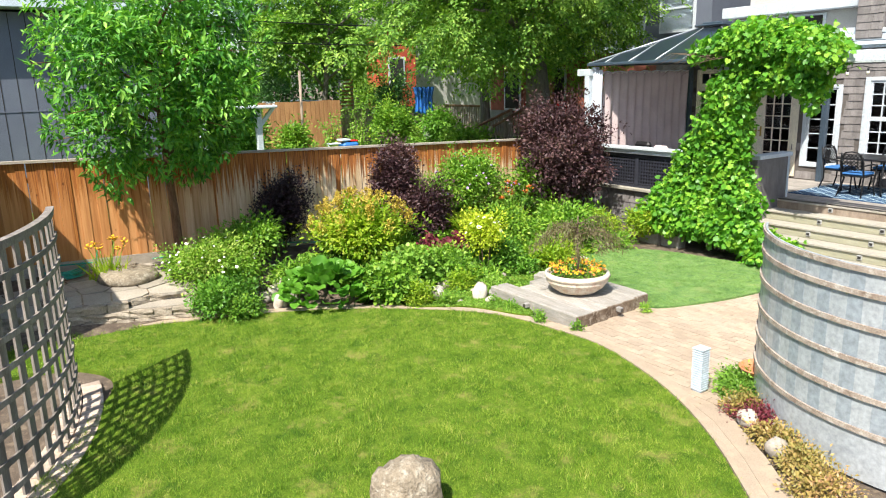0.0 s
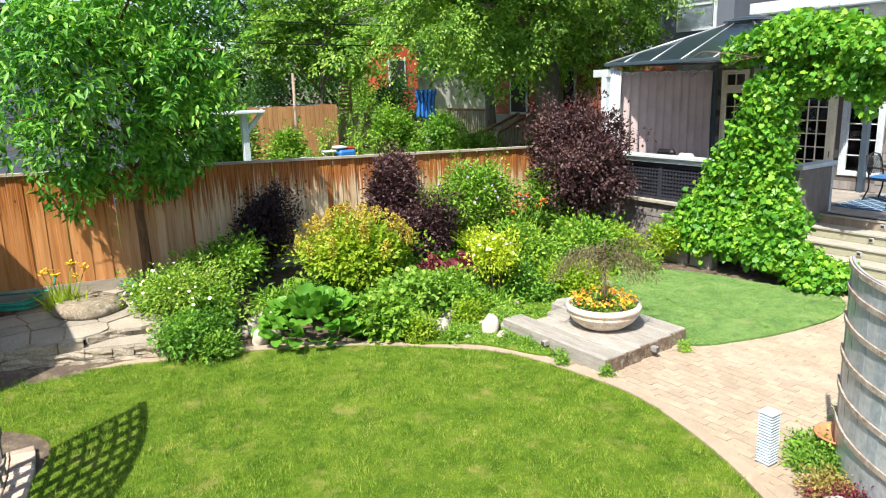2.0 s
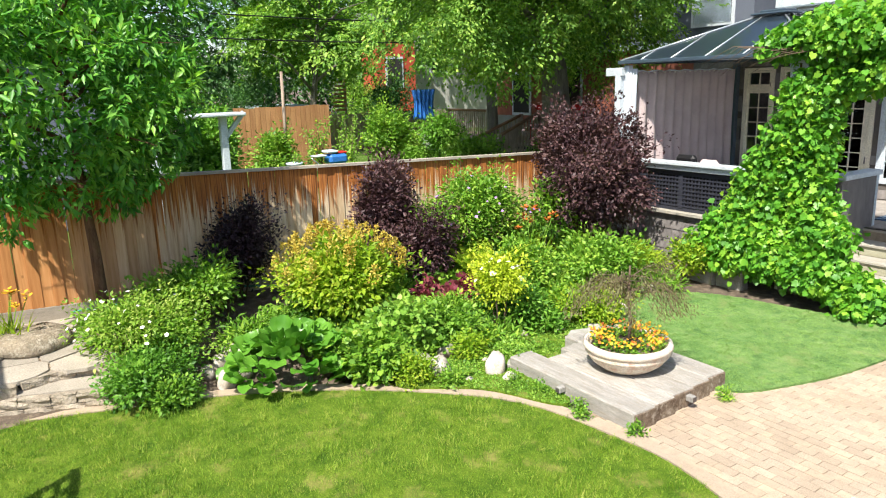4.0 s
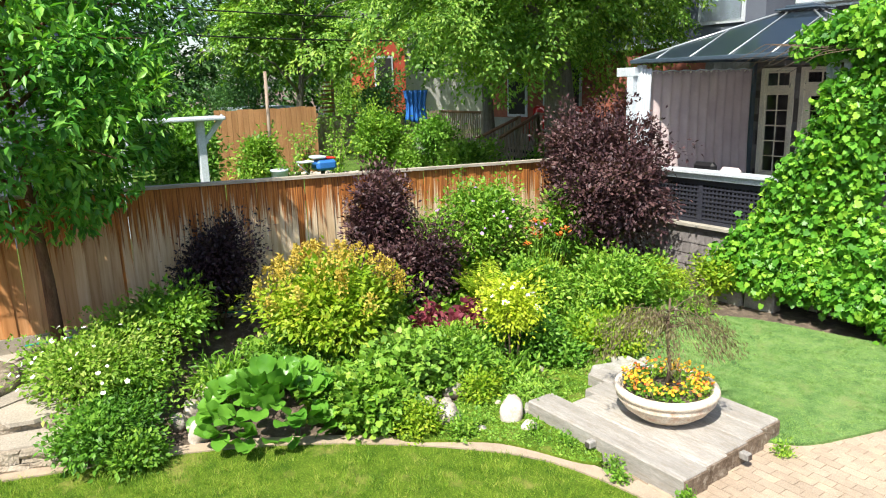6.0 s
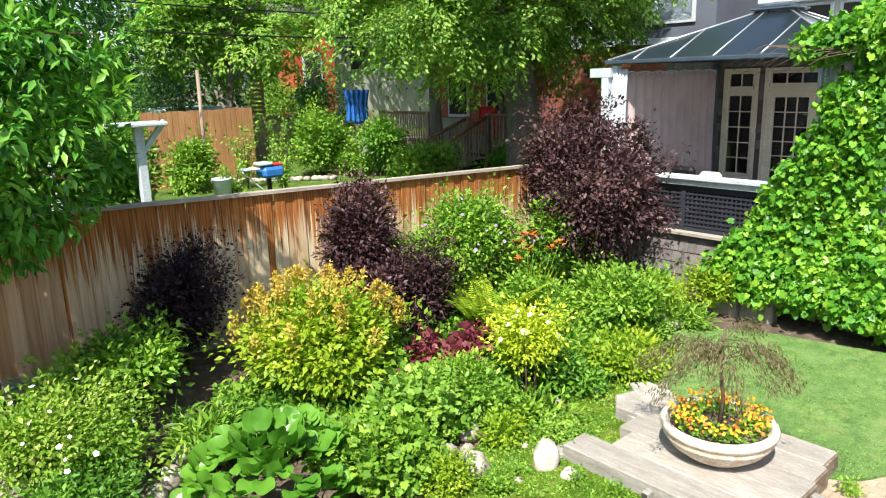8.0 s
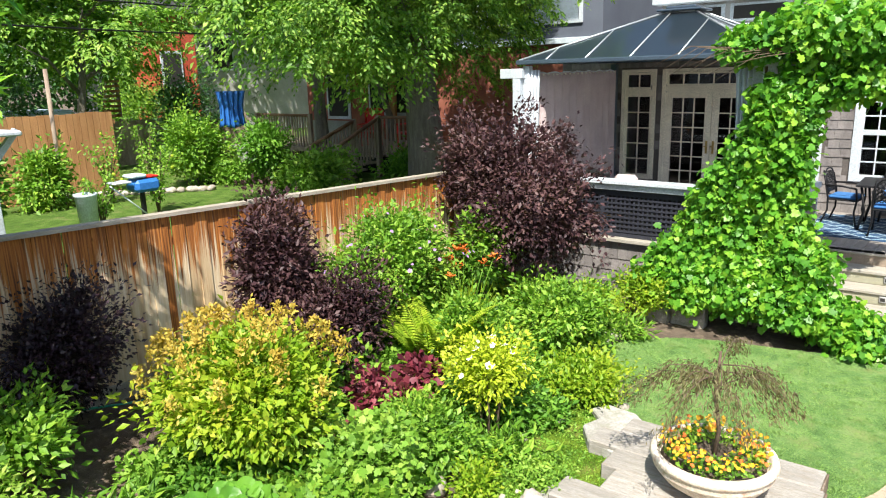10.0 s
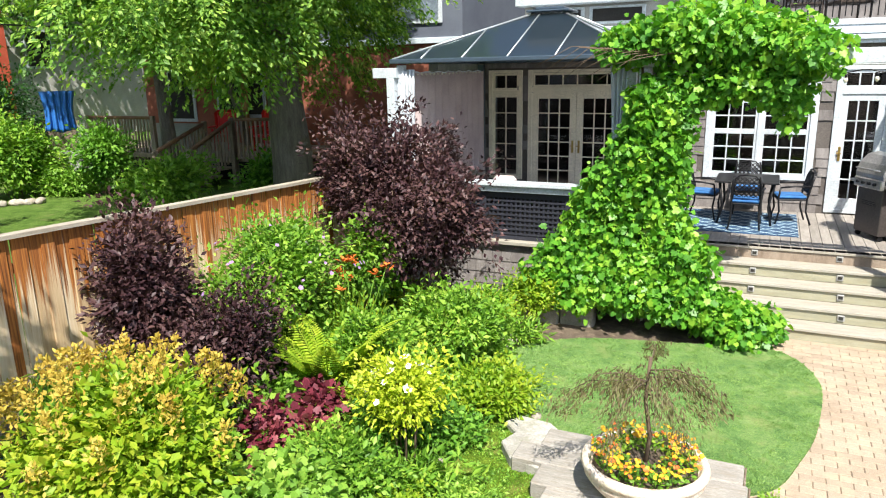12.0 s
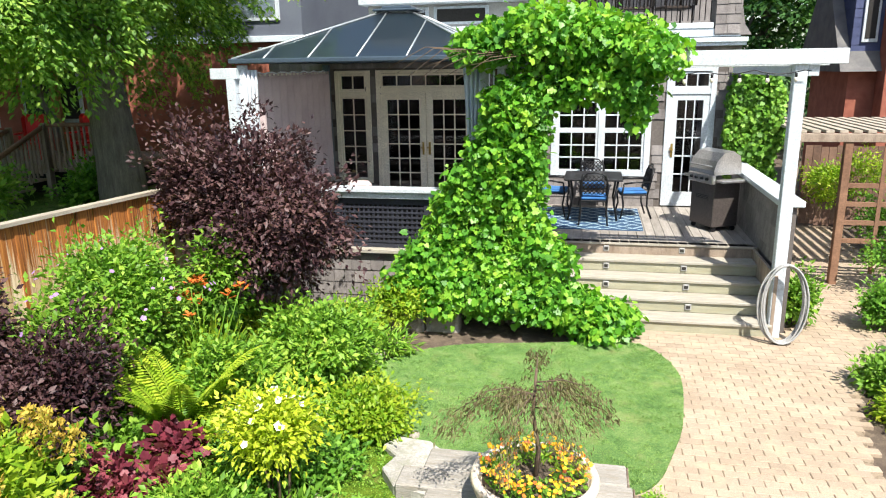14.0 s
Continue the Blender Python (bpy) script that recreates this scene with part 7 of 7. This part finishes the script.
# ---- pieces of paving, edging and walls ----
def pavers():
    rng = random.Random(8)
    me = bpy.data.meshes.new("paver")
    bm = boxes((-.104, .104, -.051, .051, 0, .05), bevel=.005)
    bm.to_mesh(me)
    bm.free()
    me.materials.append(M["paver"])
    rest = bmesh.new()
    count = 0
    row = 0
    y = 6.6
    cells = []
    while y < 19.8:
        x = -5.7 + (.105 if row % 2 else 0)
        while x < -.7:
            cells.append((x, y))
            x += .2135
        y += .1075
        row += 1
    X, Y = np.array([c[0] for c in cells]), np.array([c[1] for c in cells])
    ok = inside(PATIO, X, Y) & ~inside(LAWN, X, Y)
    for (x, y), k in zip(cells, ok):
        if not k:
            continue
        z = -.042 + rng.uniform(-.002, .002)
        if 9.0 < y < 12.6 and x < -3.2 and count < 300:
            o = new("paver", me)
            o.parent = pavement
            o.matrix_basis = pose(x, y, z, rng.uniform(-.5, .5), rng.uniform(-.5, .5), rng.uniform(-1, 1))
            count += 1
        else:
            box(rest, x - .104, x + .104, y - .051, y + .051, z, z + .05)
    part("pavers", rest, "paver", pavement)
    tagged(pavement.children[-1], kind="stuff")


pavers()


def brick_edging():
    t = tagged(new("brick_edging"), "worn multicoloured brick edging curving under the lattice screen", "edging", kind="structure")
    me = bpy.data.meshes.new("brick")
    bm = boxes((-.5, .5, -.5, .5, 0, 1), bevel=.04)
    bm.to_mesh(me)
    bm.free()
    me.materials.append(M["brick"])
    rng = random.Random(9)
    for r, w in ((LR - .1, .2), (LR + .12, .2)):
        a = 34.0
        while a < 89:
            o = new("brick", me)
            o.parent = t
            k = radians(a)
            o.matrix_basis = pose(LC[0] + r * math.cos(k), LC[1] + r * math.sin(k), -.045 + rng.uniform(-.006, .006), rng.uniform(-2, 2), rng.uniform(-2, 2), a + rng.uniform(-3, 3)) @ Matrix.Diagonal((.205, .1, .075, 1))
            a += math.degrees(.107 / r)
    edge = offset_pts(LAWN[80:100], .1)
    s = 0.0
    for (x0, y0), (x1, y1) in zip(edge, edge[1:]):
        d = Vector((x1 - x0, y1 - y0))
        while s < d.length:
            p = Vector((x0, y0)) + d * (s / d.length)
            o = new("brick", me)
            o.parent = t
            o.matrix_basis = pose(p.x, p.y, -.048 + rng.uniform(-.005, .005), 0, 0, math.degrees(math.atan2(d.y, d.x)) + 90 + rng.uniform(-4, 4)) @ Matrix.Diagonal((.2, .1, .075, 1))
            s += .107
        s -= d.length


brick_edging()


def shingles(parent, x0, x1, z0, z1, y, holes, limit, seed, w=(.16, .36), h=.165):
    """Courses of split shingles standing proud of the wall, thicker at the butt."""
    rng = random.Random(seed)
    me = bpy.data.meshes.new("shingle")
    bm = bmesh.new()
    box(bm, -.5, .5, -1, 0, 0, 1)
    for v in bm.verts:
        if v.co.z > .5 and v.co.y < -.5:
            v.co.y = -.25
    bm.to_mesh(me)
    me.materials.append(M["shingle"])
    bm.free()
    rest, n = [], 0
    z = z0
    while z < z1 - .02:
        x = x0
        while x < x1 - .02:
            ww = min(rng.uniform(*w), x1 - x)
            cx = x + ww / 2
            if not any(a - .06 < cx < b + .06 and c - .12 < z + h / 2 < d + .09 for a, b, c, d in holes):
                m = pose(cx, y - .002, z + rng.uniform(-.004, .004)) @ Matrix.Diagonal((ww - .006, .02, min(h + .012, z1 - z), 1))
                if n < limit and x > -7.3:
                    o = new("shingle", me)
                    o.parent = parent
                    o.matrix_basis = m
                    n += 1
                else:
                    rest.append(m)
            x += ww
        z += h
    if rest:
        base = np.array([v.co[:] for v in me.vertices])
        V = np.concatenate([base @ np.array(m.to_3x3()).T + np.array(m.translation) for m in rest])
        F = [[i + 8 * k for i in p.vertices] for k in range(len(rest)) for p in me.polygons]
        mj = bpy.data.meshes.new("shingles")
        mj.from_pydata(V.tolist(), [], F)
        mj.materials.append(M["shingle"])
        o = new("shingles", mj)
        o.parent = parent
        tagged(o, kind="stuff")


shingles(wall_front, HX0, HX1, DECK, HZ1, WY, OPEN, 300, 1)
shingles(HOUSE, -3.85, -3.43, 4.05, 6.0, WY - .125, [], 0, 4)
shingles(HOUSE, -6.95, -6.4, 4.05, 6.0, WY - .115, [], 0, 5)
shingles(gf, -11.3, -6.75, -.05, .84, 13.30, [], 300, 2, (.15, .26), .2)
shingles(hw, 13.0, WY - .01, .9, 1.74, 0, [], 300, 3)
for o in hw.children:
    if o.name.startswith("shingle"):
        o.matrix_basis = Matrix(((0, 1, 0, -3.42), (1, 0, 0, 0), (0, 0, 1, 0), (0, 0, 0, 1))) @ o.matrix_basis
